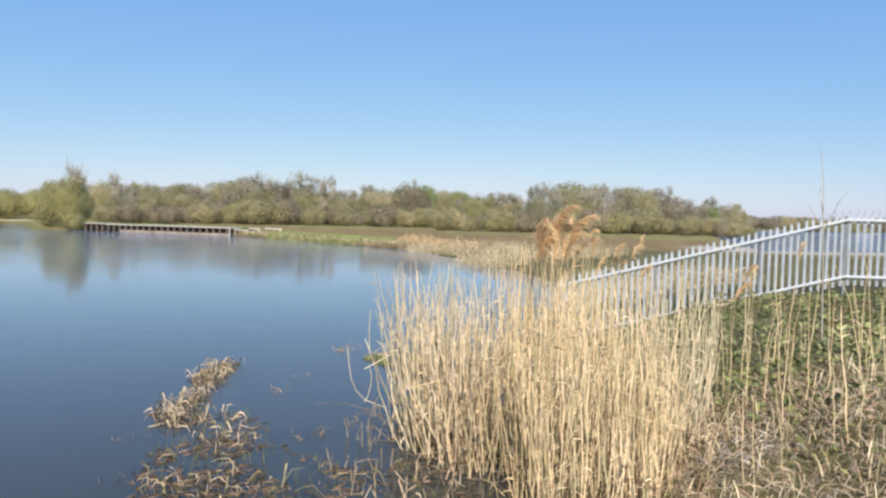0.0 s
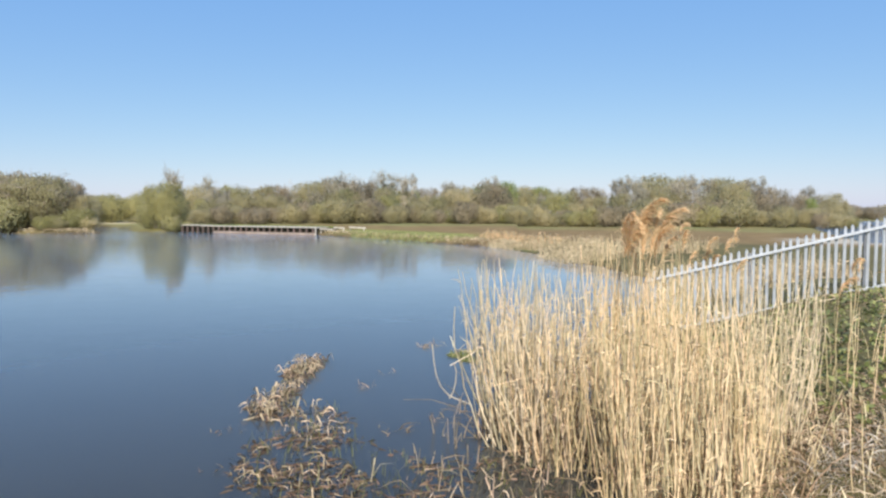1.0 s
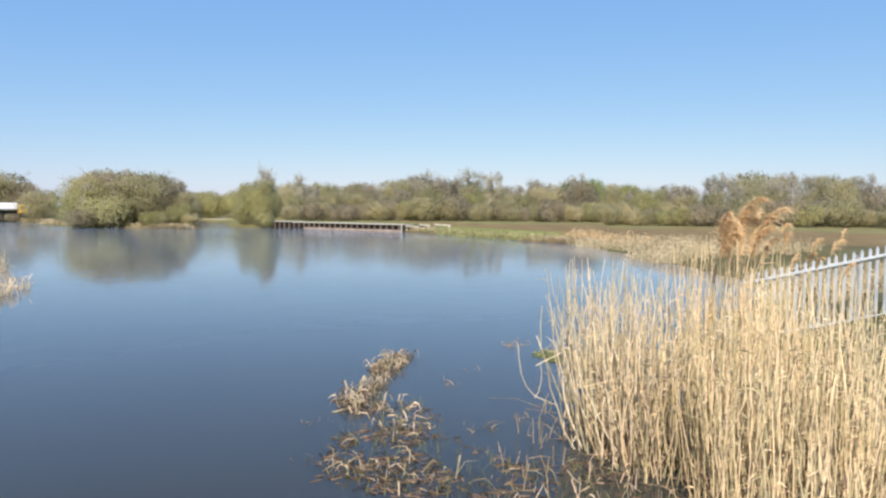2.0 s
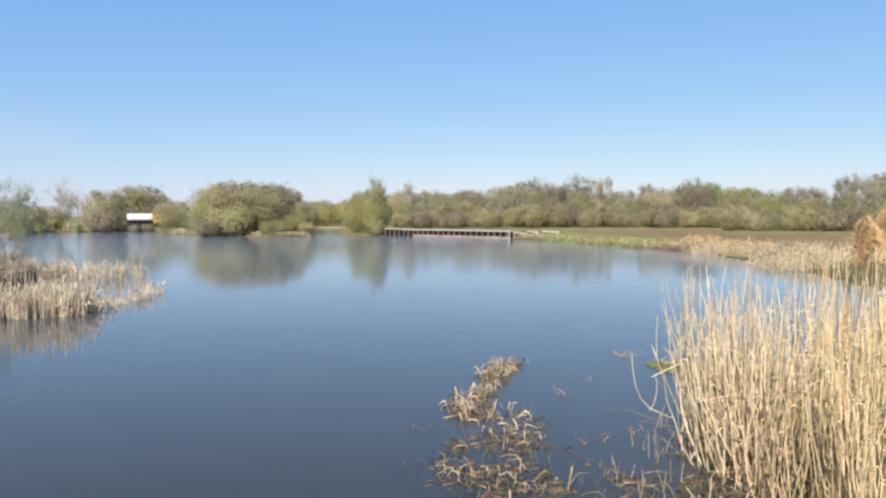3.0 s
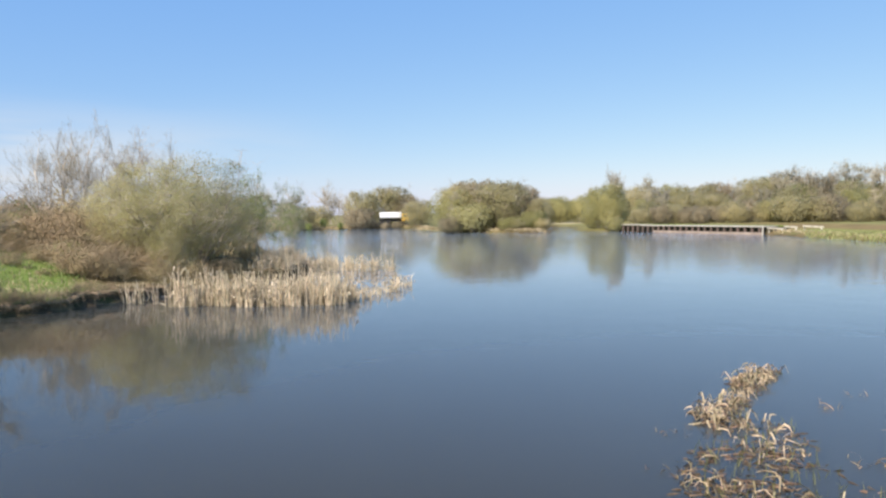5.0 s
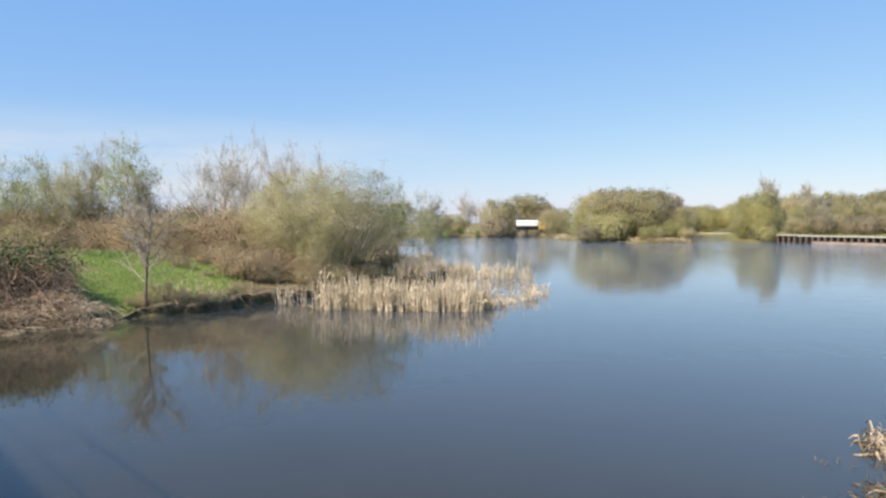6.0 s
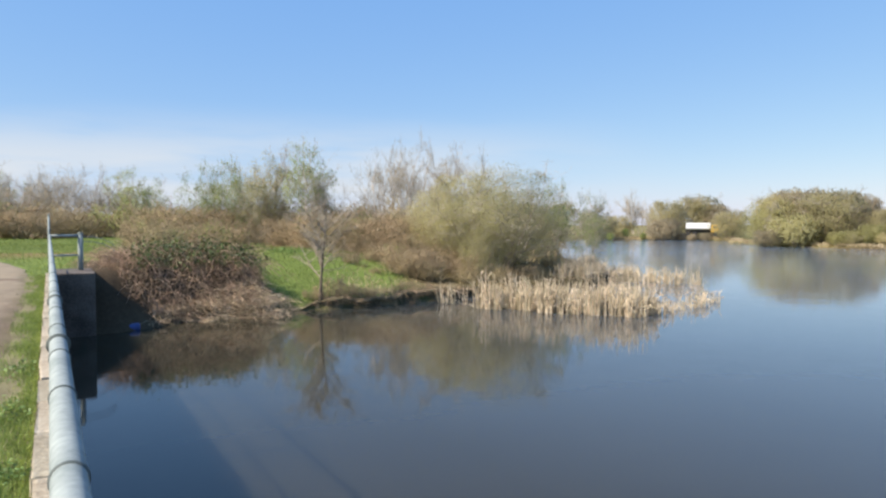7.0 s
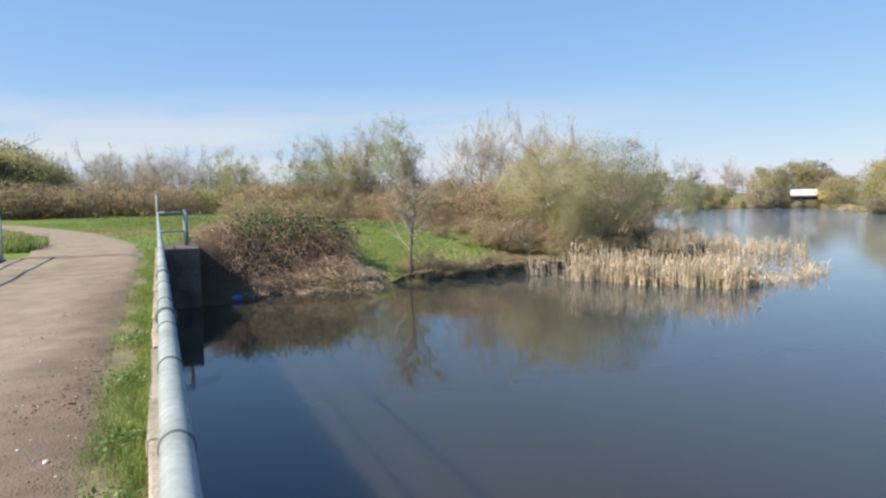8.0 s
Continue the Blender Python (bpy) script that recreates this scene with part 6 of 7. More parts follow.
# ---- undercut bank ----
def undercut_bank():
    """The low crumbling earth face of the left shore, under a lip of turf."""
    rng = np.random.default_rng(57)
    line = np.array([(-24.72, 5.3), (-24.85, 6.6), (-25.05, 8.6), (-26.0, 11.3), (-27.3, 14.1)])
    run = np.concatenate([[0], np.cumsum(np.hypot(*np.diff(line, axis=0).T))])
    s = np.arange(0, run[-1], 0.07)
    ctr = np.column_stack([np.interp(s, run, line[:, 0]), np.interp(s, run, line[:, 1])])
    d = unit(np.gradient(ctr, axis=0))
    land = np.column_stack([-d[:, 1], d[:, 0]])
    bite = 0.10 * np.sin(s * 1.9) * np.sin(s * 0.7 + 1) + 0.05 * np.sin(s * 5.3 + 2) + rng.normal(0, 0.012, len(s))
    tall = 0.36 + 0.07 * np.sin(s * 1.3 + 0.5) + 0.04 * np.sin(s * 4.1) + rng.normal(0, 0.012, len(s))
    tall *= smooth(0, 1.6, s)
    prof = [(-0.16, -0.25, 0), (-0.13, 0.02, 0), (-0.02, 0.30, 1), (-0.05, 0.62, 1), (-0.15, 0.90, 1), (-0.12, 1.0, 1), (0.10, 1.06, 0.5), (0.55, 1.10, 0)]
    rows = [np.column_stack([ctr + land * (off + 0.10 + bite * (0.4 + 0.6 * w) + rng.normal(0, 0.02, len(s)) * w)[:, None], tall * up if up > 0.1 else np.full(len(s), up)]) for off, up, w in prof]
    v = np.stack(rows, 1).reshape(-1, 3)
    m = len(prof)
    i = (np.arange(len(s) - 1)[:, None] * m + np.arange(m - 1)[None]).ravel()
    tagged(new("bank_edge", raw("bank_edge", v, np.stack([i, i + 1, i + m + 1, i + m], 1), M_EARTH, True)), "dark crumbling undercut earth bank at the water's edge", "bank", kind="structure")
    # roots and dead stems that hang from the lip
    k = rng.integers(12, len(s) - 1, 1150)
    base = rows[5][k] + np.column_stack([land[k] * rng.uniform(-0.02, 0.3, 1150)[:, None], rng.uniform(-0.02, 0.04, 1150)])
    out = -land[k] * rng.uniform(0.0, 1.0, 1150)[:, None] + rng.normal(size=(1150, 2)) * 0.35
    L = rng.uniform(0.1, 0.5, 1150)
    u = np.linspace(0, 1, 4)[None, :, None]
    p = base[:, None] + np.concatenate([out, rng.uniform(0.1, 1.1, (1150, 1))], 1)[:, None] * u * L[:, None, None]
    p[..., 2] -= u[..., 0] ** 2 * L[:, None] * rng.uniform(0.3, 1.6, 1150)[:, None]
    p[..., 2] = np.maximum(p[..., 2], 0.01)
    o = base.mean(0)
    v, f = ribbons(p, np.array([0.013, 0.012, 0.009, 0.003])[None] * np.ones((1150, 1)), unit(rng.normal(size=(1150, 3))))
    ob = tagged(new("hanging_roots", raw("hanging_roots", v - o, f, M_ROOT)), "dark roots and dead stems hanging from the bank's lip", "roots", kind="stuff")
    ob.location = o


M_ROOT = mat("dead_root", (0.15, 0.108, 0.068), (0.40, 0.30, 0.19), 3.0, 0.85, 0, 14, island=0.4)
undercut_bank()

# ---- bramble, ivy and grass ----
M_STRAW = mat("dead_edge_straw", (0.38, 0.29, 0.18), (0.74, 0.6, 0.4), 1.2, 0.8, 0, 10, island=0.45, see=0.1)
def bramble_mound():
    """Arching bramble canes with ivy over them beside the abutment."""
    rng = np.random.default_rng(51)
    top = empty("bramble_mound", -26, 2.2, 1, "mound of brown bramble canes topped with dark ivy", "brambles")
    top["kind"] = "stuff"
    o = np.array(top.location)
    xy = scatter(rng, [(-23.3, 0.9), (-23.9, 2.2), (-24.1, 4.1), (-26.0, 4.6), (-29.5, 4.6), (-30.5, 1.2), (-28.0, -0.9), (-25.0, -0.4), (-23.6, 0.2)], 3300)
    n = len(xy)
    h = rng.uniform(0.35, 1.35, n) * (0.6 + 0.5 * smooth(-23.2, -25.5, xy[:, 0]))
    p = blades(rng, on_ground(xy), h, rng.uniform(0.3, 1.3, n), 0.9, 6)
    v, f = tubes(p, np.linspace(0.008, 0.003, 6)[None] * np.ones((n, 1)), 3)
    part("canes", raw("canes", v - o, f, M_BRAMBLE), top)["kind"] = "stuff"
    q = p[:, 2:].reshape(-1, 3)
    sel = q[(q[:, 0] < -24.3) & (q[:, 2] > 1.72) & (q[:, 1] > -0.2) & (ripple(q[:, 0] * 1.3, q[:, 1] * 1.3) > -0.25)]
    at = sel[rng.integers(0, len(sel), 9000)] + rng.normal(size=(9000, 3)) * 0.12
    part("ivy", raw("ivy", *(lambda a, b: (a - o, b))(*leaves(rng, at, 0.045, 0.4, 0.8)), M_IVY), top, "glossy dark ivy leaves")["kind"] = "stuff"
    at = q[rng.integers(0, len(q), 10000)] + rng.normal(size=(10000, 3)) * 0.1
    part("dead_leaves", raw("dead_leaves", *(lambda a, b: (a - o, b))(*leaves(rng, at, 0.028, 0.2, 0.5)), M_BRAMBLE), top, "pale dead leaves caught in the canes")["kind"] = "stuff"
    # straw litter on the water's edge
    xy = scatter(rng, [(-22.7, 0.7), (-23.5, 1.2), (-23.65, 3.5), (-23.6, 4.6), (-24.6, 5.6), (-25.3, 5.2), (-24.6, 2.6), (-23.6, 0.8)], 3200)
    p = blades(rng, on_ground(xy, 0.0), rng.uniform(0.08, 0.42, len(xy)), rng.uniform(0.4, 2.6, len(xy)), 0.5)
    v, f = ribbons(p, np.array([0.013, 0.013, 0.010, 0.003])[None] * np.ones((len(xy), 1)), unit(rng.normal(size=(len(xy), 3))))
    part("straw", raw("straw", v - o, f, M_STRAW), top, "straw-coloured dead grass at the edge")["kind"] = "stuff"


bramble_mound()

def ivy_bank():
    """The green bramble-covered bank under the palisade fence."""
    rng = np.random.default_rng(52)
    top = empty("bramble_bank", 6, 12, 1.2, "low green bramble cover on the bank below the fence", "brambles")
    top["kind"] = "stuff"
    o = np.array(top.location)
    xy = scatter(rng, [(3.0, 9.2), (4.4, 7.4), (7.0, 7.5), (12, 13), (14.5, 15.4), (10.0, 16.4), (4.6, 17.4), (3.4, 13.0)], 2600)
    n = len(xy)
    p = blades(rng, on_ground(xy), rng.uniform(0.1, 0.5, n) * (0.7 + 0.5 * ripple(xy[:, 0] * 2, xy[:, 1] * 2)), rng.uniform(0.3, 1.6, n), 0.7, 5)
    v, f = tubes(p, np.linspace(0.006, 0.003, 5)[None] * np.ones((n, 1)), 3)
    part("canes", raw("canes", v - o, f, M_BRAMBLE), top)["kind"] = "stuff"
    q = p[:, 1:].reshape(-1, 3)
    at = q[rng.integers(0, len(q), 15000)] + rng.normal(size=(15000, 3)) * np.array([0.09, 0.09, 0.05])
    part("leaves", raw("leaves", *(lambda a, b: (a - o, b))(*leaves(rng, at, 0.045, 0.5, 0.75)), M_BANKLEAF), top)["kind"] = "stuff"


M_BANKLEAF = mat("bramble_leaf", (0.105, 0.125, 0.04), (0.28, 0.30, 0.105), 1.0, 0.5, 0, 6, island=0.5, see=0.2, spec=0.4)
ivy_bank()

def grass():
    rng = np.random.default_rng(53)
    def tuft(name, xy, hgt, wid, material, label, zs=None, lean=(0.1, 0.9)):
        base = on_ground(xy, 0.02) if zs is None else np.column_stack([xy, zs])
        h = hgt * rng.uniform(0.4, 1.4, len(xy))
        p = blades(rng, base, h, rng.uniform(*lean, len(xy)), 0.4)
        c = base.mean(0)
        v, f = ribbons(p, np.array([1, 0.9, 0.65, 0.12])[None] * wid * np.ones((len(xy), 1)), unit(rng.normal(size=(len(xy), 3)) * np.array([1, 1, 0.1])))
        ob = tagged(new(name, raw(name, v - c, f, material)), label, "grass", kind="stuff")
        ob.location = c
    # verge by the rail
    n = 30000
    x = -1.0 - 22 * rng.uniform(0, 1, n) ** 1.6
    c = -0.42 - rng.beta(1.0, 1.5, n) * np.interp(-x, [0, 4, 8, 14, 23], [0.36, 0.36, 0.40, 0.40, 0.42])
    keep = ripple(x * 4.1, c * 9) + rng.normal(0, 0.35, n) > -0.30 - 1.2 * (c + 0.42)
    keep |= c > -0.52
    x, c = x[keep], c[keep]
    n = len(x)
    tuft("verge_grass", np.column_stack([x, c + SLOPE * x]), 0.06, 0.005, M_VERGEGRASS, "short bright green grass tufts along the coping", np.full(n, 1.645))
    n = 9000
    x = rng.uniform(-1.3, 8.0, n)
    c = -0.42 - rng.beta(1.0, 1.5, n) * 0.36
    tuft("verge_grass", np.column_stack([x, c + SLOPE * x]), 0.06, 0.006, M_VERGEGRASS, "short bright green grass tufts along the coping", np.full(n, 1.642))
    # broad-leaved weeds in the verge
    for x, c, r, k in ((-2.15, -0.56, 0.10, 190), (-2.5, -0.50, 0.08, 120), (-2.95, -0.52, 0.10, 150), (-3.6, -0.6, 0.12, 150), (-4.6, -0.55, 0.13, 150), (-6.2, -0.6, 0.16, 150), (-8.0, -0.58, 0.18, 150)):
        at = np.column_stack([rng.normal(x, r, k), rng.normal(c, r * 0.6, k).clip(-0.8, -0.41), 1.66 + np.abs(rng.normal(0, 0.035, k))])
        at[:, 1] += SLOPE * at[:, 0]
        q = np.array([x, c + SLOPE * x, 1.65])
        v, f = leaves(rng, at, 0.017, 0.4, 0.6)
        ob = tagged(new("weed_clump", raw("weed_clump", v - q, f, M_VERGEWEED)), "low clump of broad-leaved green weeds in the verge", "weeds", kind="stuff")
        ob.location = q
    # meadow
    xy = scatter(rng, [(-25.0, 5.0), (-25.3, 8.2), (-26.4, 11.4), (-28.6, 12.0), (-31.4, 11.8), (-36.6, 11.5), (-42, 10.2), (-48, 8), (-48, 3), (-36, 3.0), (-30, 4.4)], 15000)
    xy = xy[signed(xy[:, 0], xy[:, 1], LAKE) > 0.3]
    tuft("meadow_grass", xy, 0.13, 0.022, M_GRASS, "lush green grass on the far bank")
    dry = xy[(ripple(xy[:, 0] * 0.9, xy[:, 1] * 1.3) + rng.normal(0, 0.3, len(xy)) + 0.10 * (xy[:, 1] - 8.5) > 0.42)]
    tuft("dry_grass", dry, 0.2, 0.02, M_DRYGRASS, "patches of last year's dry grass in the green bank")
    rank = xy[(ripple(xy[:, 0] * 1.4 + 9, xy[:, 1] * 1.7) + rng.normal(0, 0.2, len(xy)) > 0.55)]
    tuft("meadow_grass", rank, 0.28, 0.024, M_VERGEWEED, "darker rank tussocks in the green bank")
    xy = scatter(rng, [(-23.5, -2.8), (-27, -2.9), (-36, -5.0), (-60, -14.5), (-62, -8), (-52, 2), (-30, -1.2), (-24, -1.8)], 14000)
    tuft("meadow_grass", xy, 0.10, 0.022, M_GRASS, "green grass beside the bend of the path")
    xy = scatter(rng, [(-50, -7.0), (-62, -8.5), (-80, -19), (-88, -20), (-88, 4), (-60, 4), (-48, 2)], 9000)
    tuft("meadow_grass", xy, 0.13, 0.035, M_GRASS, "green grass on the common beyond the path")
    xy = scatter(rng, [(-24.6, -5.8), (-25.5, -6.6), (-40, -9), (-60, -16), (-62, -24), (-24, -9)], 6000)
    tuft("meadow_grass", xy, 0.12, 0.022, M_GRASS, "green grass on the inside of the bend")
    # rank weeds at the end of the far rail
    xy = scatter(rng, [(-24.4, -6.4), (-24.6, -5.55), (-27.6, -5.9), (-28.6, -6.6), (-26, -7.6)], 2600)
    tuft("weeds", xy, 0.42, 0.03, M_GRASS, "rank green weeds by the end of the rail")
    # dead edge grass along the left shore
    line = np.array([(-24.8, 4.8), (-25.05, 6.7), (-25.25, 8.5), (-26.2, 11.2), (-27.6, 13.5)])
    u = rng.uniform(0, len(line) - 1.001, 1300)
    i = u.astype(int)
    xy = line[i] + (line[i + 1] - line[i]) * (u - i)[:, None] + rng.normal(size=(1300, 2)) * 0.25 + np.array([-0.35, 0])
    xy = xy[ripple(xy[:, 0] * 3, xy[:, 1] * 2.2) + rng.normal(0, 0.25, len(xy)) > 0.25]
    tuft("edge_grass", xy, 0.2, 0.014, M_DRYGRASS, "dry brown grass hanging over the water's edge")
    n = 700
    u = rng.uniform(1.1, 3.6, n)
    i = u.astype(int)
    xy = line[i] + (line[i + 1] - line[i]) * (u - i)[:, None] + rng.normal(size=(n, 2)) * 0.2 + np.array([-0.12, 0])
    tuft("overhanging_twigs", xy, 0.34, 0.012, M_TWIGRED, "dark brown twigs hanging over the undercut bank", lean=(0.4, 1.6))
    # bleached edge of the far shore
    line = np.array([(-123.0, 89.0), (-114.5, 97.0), (-111.5, 109.0), (-96.0, 105.0), (-87.0, 95.0), (-78.0, 89.3), (-64.0, 85.5), (-55.2, 86.0)])
    u = rng.uniform(0, len(line) - 1.001, 4200)
    i = u.astype(int)
    xy = line[i] + (line[i + 1] - line[i]) * (u - i)[:, None] + rng.normal(size=(4200, 2)) * 0.5 + np.array([0, 0.4])
    tuft("edge_grass", xy, 0.34, 0.10, M_DRYGRASS, "bleached grass along the far shore")
    # the spit's edge
    line = np.array([(-24.0, 85.5), (-16.0, 76.5), (-7.2, 66.2), (-1.6, 60.4), (0.2, 56), (3.0, 47.5), (4.2, 42.5)])
    u = rng.uniform(0, len(line) - 1.001, 2800)
    i = u.astype(int)
    xy = line[i] + (line[i + 1] - line[i]) * (u - i)[:, None] + np.abs(rng.normal(size=(2800, 2))) * np.array([1.3, 0.6]) - np.array([0.3, 0.2])
    tuft("edge_grass", xy, 0.26, 0.07, M_DRYGRASS, "bleached grass along the edge of the spit")
    # turf on the bank behind the jetty
    u = rng.uniform(0, 1, 2600)
    xy = np.array([(-47.9, 94.6)]) + u[:, None] * np.array([(23.2, -10.0)]) + rng.uniform(2.2, 4.6, 2600)[:, None] * np.array([(0.396, 0.918)])
    tuft("bank_grass", xy, 0.24, 0.07, M_GRASS, "green turf on the bank behind the jetty", np.full(2600, 0.84))
    # far spit
    xy = scatter(rng, [(-18, 76.6), (-7.6, 65.8), (-4, 66), (-5, 70), (-13, 80), (-20, 82.5)], 3600)
    tuft("spit_grass", xy, 0.3, 0.07, M_SPIT, "pale yellow-green grass on the low spit")


grass()

def whip():
    """A thin bare sapling in front of the fence."""
    rng = np.random.default_rng(54)
    top = empty("sapling", 6.1, 10.6, 1.1, "thin bare sapling with three upright shoots", "tree")
    def shoot(pts, r):
        pts = np.array([pts], float)
        return tubes(pts, np.linspace(r, 0.004, pts.shape[1])[None], 5)
    part("trunk", raw("trunk", *shoot([(0.1, 0.1, -0.1), (0.03, 0.03, 0.9), (-0.02, 0, 1.9), (-0.06, -0.02, 2.6), (-0.13, -0.02, 3.1)], 0.016), M_TWIG, True), top)
    part("branch", raw("branch", *shoot([(-0.02, 0, 1.85), (0.1, 0, 2.05), (0.22, 0.02, 2.3), (0.36, 0.03, 2.45)], 0.010), M_TWIG, True), top)
    part("branch", raw("branch", *shoot([(-0.01, 0, 1.8), (-0.12, 0, 2.0), (-0.2, 0.02, 2.15), (-0.25, 0.03, 2.25)], 0.009), M_TWIG, True), top)
    part("branch", raw("branch", *shoot([(-0.03, 0, 2.1), (-0.07, 0.05, 2.4), (-0.03, 0.08, 2.6), (-0.04, 0.1, 2.75)], 0.009), M_TWIG, True), top)


whip()

def drum():
    top = empty("plastic_drum", -22.62, 0.16, -0.02, "blue plastic drum half sunk in the shade by the abutment", "drum")
    bm = pipe(bmesh.new(), (0, -0.22, 0.02), (0.04, 0.22, 0.05), 0.17, sides=20)
    bmesh.ops.bevel(bm, geom=[e for e in bm.edges if len(e.link_faces) == 2 and any(len(f.verts) > 4 for f in e.link_faces)], offset=0.03, segments=2, affect="EDGES")
    part("body", solid("body", bm, M_BLUE, False), top)
    part("bung", solid("bung", pipe(bmesh.new(), (0.02, -0.25, 0.1), (0.02, -0.22, 0.1), 0.03, sides=10), M_BLUE), top)


drum()


def clods(rng):
    """Flattened crumbs of dark mud, in patches on the muddy side of the path."""
    n = 3400
    x = -2.0 - 14 * rng.uniform(0, 1, n) ** 1.4
    c = -0.78 - np.abs(rng.normal(0, 0.42, n)).clip(0, 1.6)
    keep = ripple(x * 3.3, c * 6) + rng.normal(0, 0.3, n) > 0.05
    x, c = x[keep], c[keep]
    n = len(x)
    ring = np.array([(math.cos(a), math.sin(a), 0) for a in np.arange(5) * 1.2566] + [(0, 0, 0.55)])
    size = rng.gamma(2.2, 0.0040, n).clip(0.002, 0.02)
    v = np.column_stack([x, c + SLOPE * x, np.full(n, 1.664)])[:, None] + ring[None] * size[:, None, None] * rng.uniform(0.5, 1.3, (n, 6, 1))
    f = np.array([(0, 1, 5), (1, 2, 5), (2, 3, 5), (3, 4, 5), (4, 0, 5)])[None] + np.arange(n)[:, None, None] * 6
    return raw("mud_clods", v.reshape(-1, 3), f.reshape(-1, 3), M_MUD, True)


M_MUD = mat("dark_trodden_mud", (0.11, 0.08, 0.057), (0.215, 0.16, 0.115), 5.0, 0.9, 0.2, 40, island=0.3)
def small_things():
    rng = np.random.default_rng(55)
    bm = bmesh.new()
    bmesh.ops.create_icosphere(bm, subdivisions=2, radius=0.015)
    for v in bm.verts:
        v.co = Vector((v.co.x * 1.8, v.co.y * 1.1, v.co.z * 0.7)) * (1 + 0.25 * noise.noise(v.co * 60))
    ob = tagged(new("stone", solid("stone", bm, M_WHITESTONE)), "small white flint stone on the gravel path", "stone")
    ob.location = (-4.35, -1.25, 1.672)
    bm = box(bmesh.new(), -0.025, 0.025, -0.016, 0.016, 0, 0.004, 0.001)
    for v in bm.verts:
        v.co.z += 0.006 * math.sin(v.co.x * 90)
    ob = tagged(new("scrap", solid("scrap", bm, M_REDSCRAP)), "crumpled red plastic scrap on the path", "litter")
    ob.location = (-5.6, -1.34, 1.667)
    # loose gravel and earth crumbs
    n = 1500
    x = -2.6 - 15 * rng.uniform(0, 1, n) ** 1.5
    c = -0.70 - np.abs(rng.normal(0, 0.55, n)).clip(0, 3)
    base = np.column_stack([x, c + SLOPE * x, np.full(n, 1.668)])
    oct_v = np.array([(1, 0, 0), (0, 1, 0), (-1, 0, 0), (0, -1, 0), (0, 0, 0.7), (0, 0, -0.7)])
    oct_f = np.array([(0, 1, 4), (1, 2, 4), (2, 3, 4), (3, 0, 4), (1, 0, 5), (2, 1, 5), (3, 2, 5), (0, 3, 5)])
    size = rng.gamma(2.0, 0.0022, n).clip(0.0015, 0.011)
    v = (base[:, None] + oct_v[None] * size[:, None, None] * rng.uniform(0.6, 1.3, (n, 6, 1))).reshape(-1, 3)
    f = (oct_f[None] + np.arange(n)[:, None, None] * 6).reshape(-1, 3)
    o = base.mean(0)
    ob = tagged(new("mud_clods", clods(rng)), "dark trodden mud clods and leaf bits on the muddy side of the path", "mud", kind="stuff")
    ob = tagged(new("gravel", raw("gravel", v - o, f, M_CRUMB)), "loose stones and earth crumbs on the path", "gravel", kind="stuff")
    ob.location = o
    n = 34
    x = -1.7 - 5.5 * rng.uniform(0, 1, n) ** 1.5
    c = -0.80 - np.abs(rng.normal(0, 0.4, n))
    base = np.column_stack([x, c + SLOPE * x, np.full(n, 1.670)])
    size = rng.uniform(0.004, 0.010, n)
    v = (base[:, None] + oct_v[None] * size[:, None, None] * rng.uniform(0.6, 1.4, (n, 6, 1))).reshape(-1, 3)
    o = base.mean(0)
    ob = tagged(new("pebbles", raw("pebbles", v - o, (oct_f[None] + np.arange(n)[:, None, None] * 6).reshape(-1, 3), M_WHITESTONE, True)), "scattered pale pebbles on the muddy path", "pebbles", kind="stuff")
    ob.location = o
    # dark slivers added to paint the darker streaks of wind ripples
    for x, y, wx, wy, k in ((-5.4, 33.5, 2.4, 0.35, 260), (-2.6, 27.8, 0.7, 0.35, 40), (-3.0, 36.5, 1.8, 0.3, 150), (0.4, 24.5, 0.5, 0.4, 30)):
        q = np.column_stack([rng.normal(x, wx, k), rng.normal(y, wy, k), np.full(k, -0.01)])
        p = blades(rng, q, rng.uniform(0.010, 0.018, k), rng.uniform(8, 22, k), 0.2)
        v, f = ribbons(p, np.array([0.012, 0.02, 0.014, 0.004])[None] * np.ones((k, 1)), unit(rng.normal(size=(k, 3)) * np.array([1, 1, 0.15])))
        ob = tagged(new("weed_drift", raw("weed_drift", v - np.array([x, y, 0]), f, M_SODDEN)), "thin dark slivers drawn for a ripple streak on the water", "water weed", kind="stuff")
        ob.location = (x, y, 0)
    # tufts of debris floating on the open water
    for x, y, k in ((-1.98, 15.28, 26), (-1.81, 15.7, 9), (-2.3, 12.6, 8), (-1.6, 9.3, 16), (-1.1, 9.9, 12), (-3.9, 8.9, 10), (-3.4, 7.6, 10), (-2.6, 11.6, 8), (0.6, 21.6, 16), (-0.6, 19.0, 8)):
        q = np.column_stack([rng.normal(x, 0.13, k), rng.normal(y, 0.1, k), np.full(k, -0.01)])
        p = blades(rng, q, rng.uniform(0.03, 0.16, k), rng.uniform(0.2, 2.2, k), 0.3)
        v, f = ribbons(p, np.array([0.013, 0.014, 0.01, 0.003])[None] * np.ones((k, 1)), unit(rng.normal(size=(k, 3))))
        ob = tagged(new("floating_debris", raw("floating_debris", v - np.array([x, y, 0]), f, M_REEDDARK)), "small tuft of dark dead stems in the water", "debris", "debris in the water", "stuff")
        ob.location = (x, y, 0)


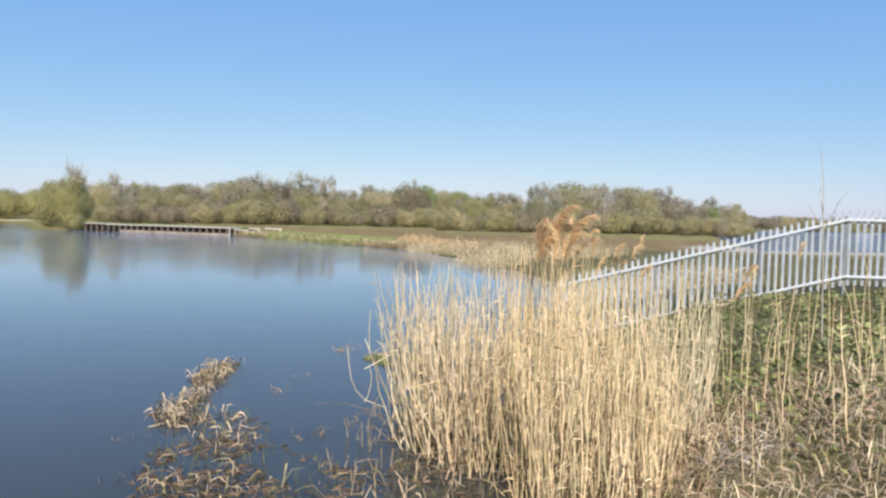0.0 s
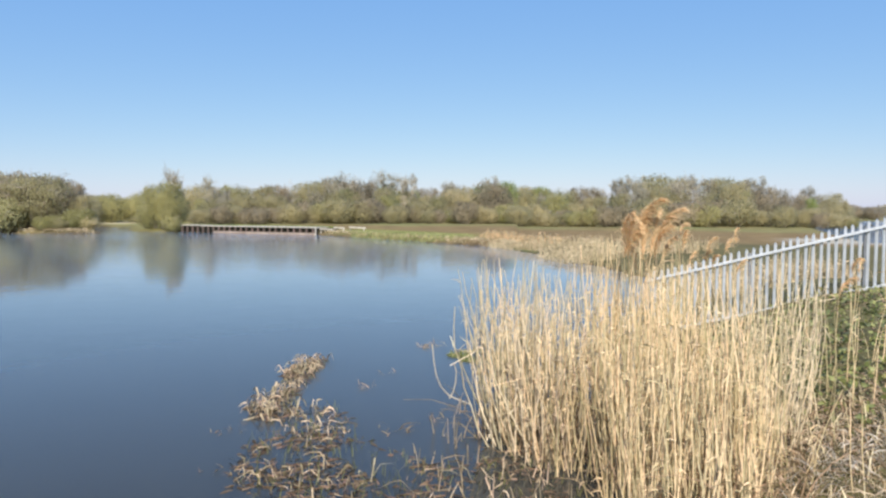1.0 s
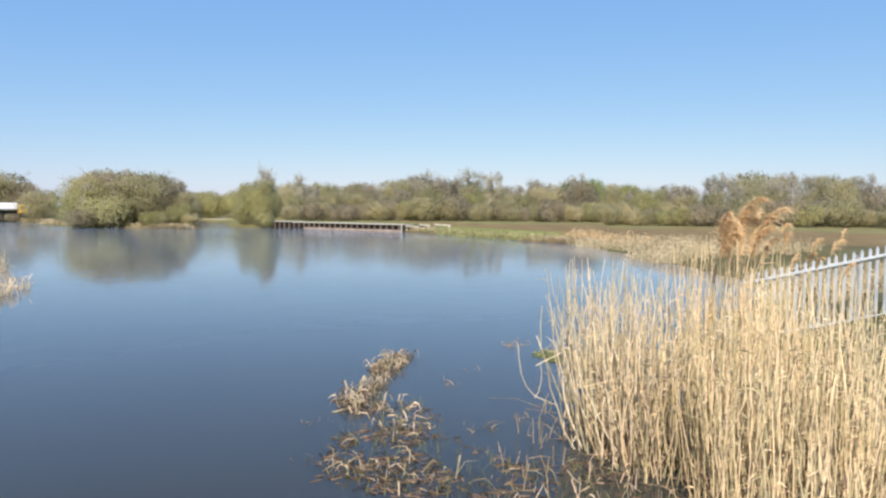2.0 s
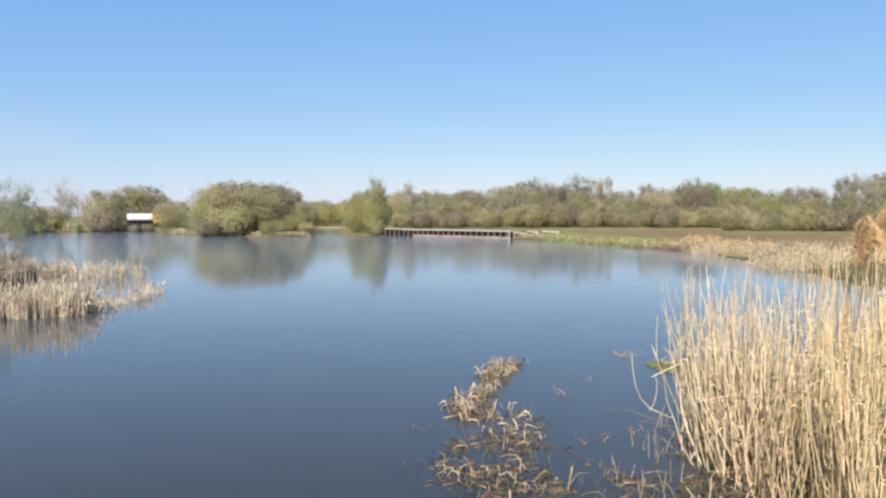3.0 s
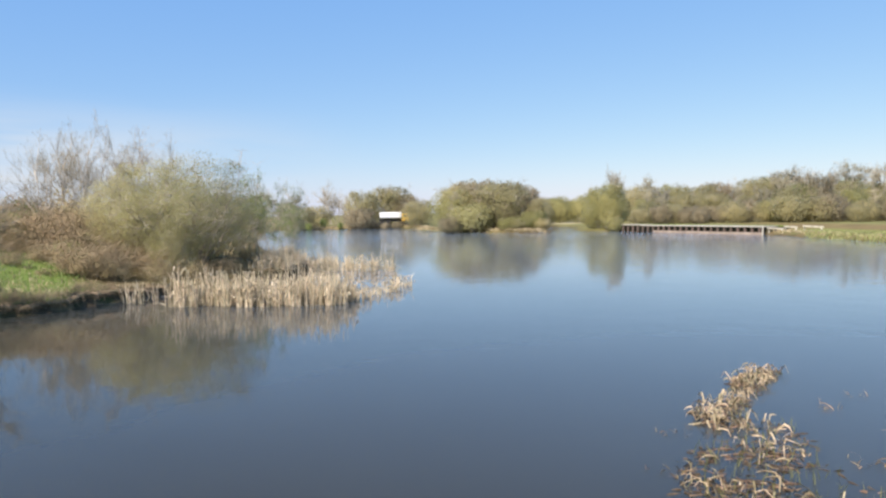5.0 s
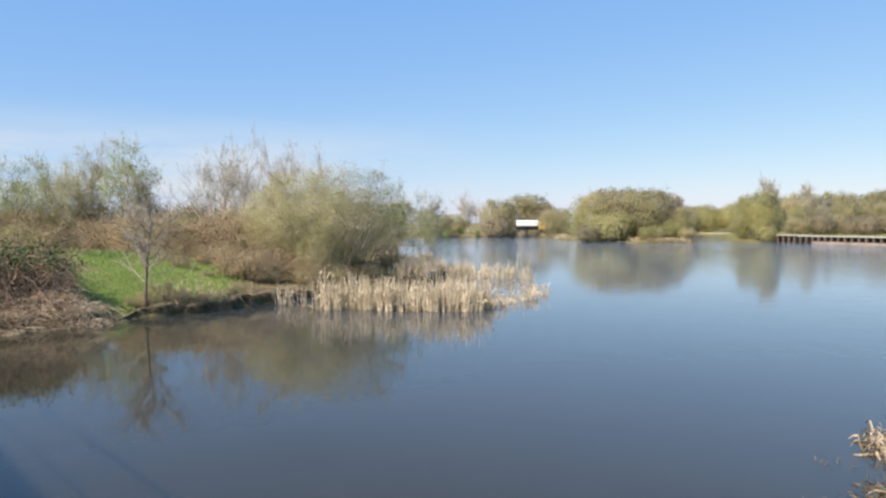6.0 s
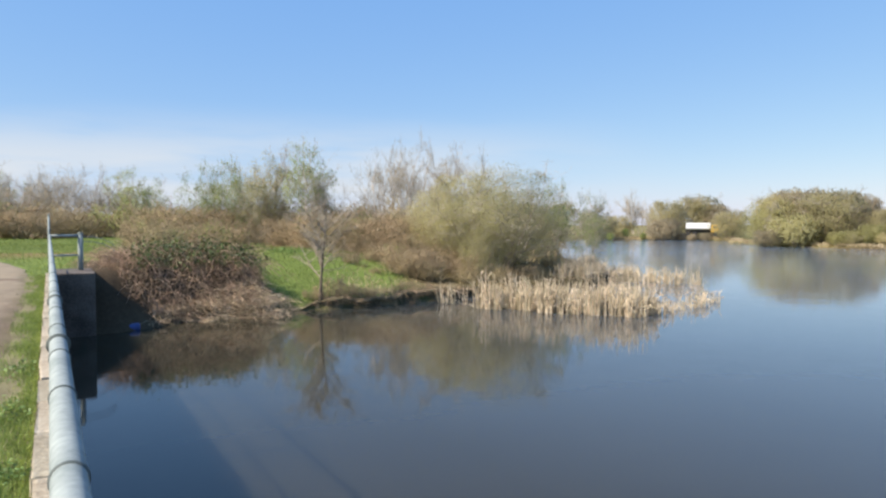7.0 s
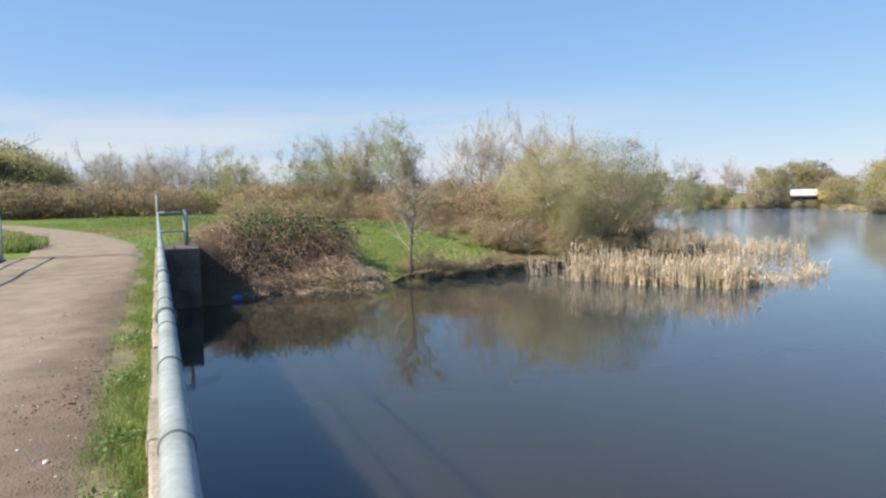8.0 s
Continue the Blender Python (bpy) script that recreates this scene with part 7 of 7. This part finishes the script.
M_WHITESTONE = mat("white_flint", (0.48, 0.46, 0.42), (0.68, 0.66, 0.61), 20, 0.7, 0, 60)
M_REDSCRAP = mat("red_plastic", (0.45, 0.05, 0.04), (0.6, 0.09, 0.07), 20, 0.5, 0, 60)
M_CRUMB = mat("gravel_crumb", (0.16, 0.12, 0.088), (0.29, 0.235, 0.18), 6, 0.9, 0, 60, island=0.3)
small_things()
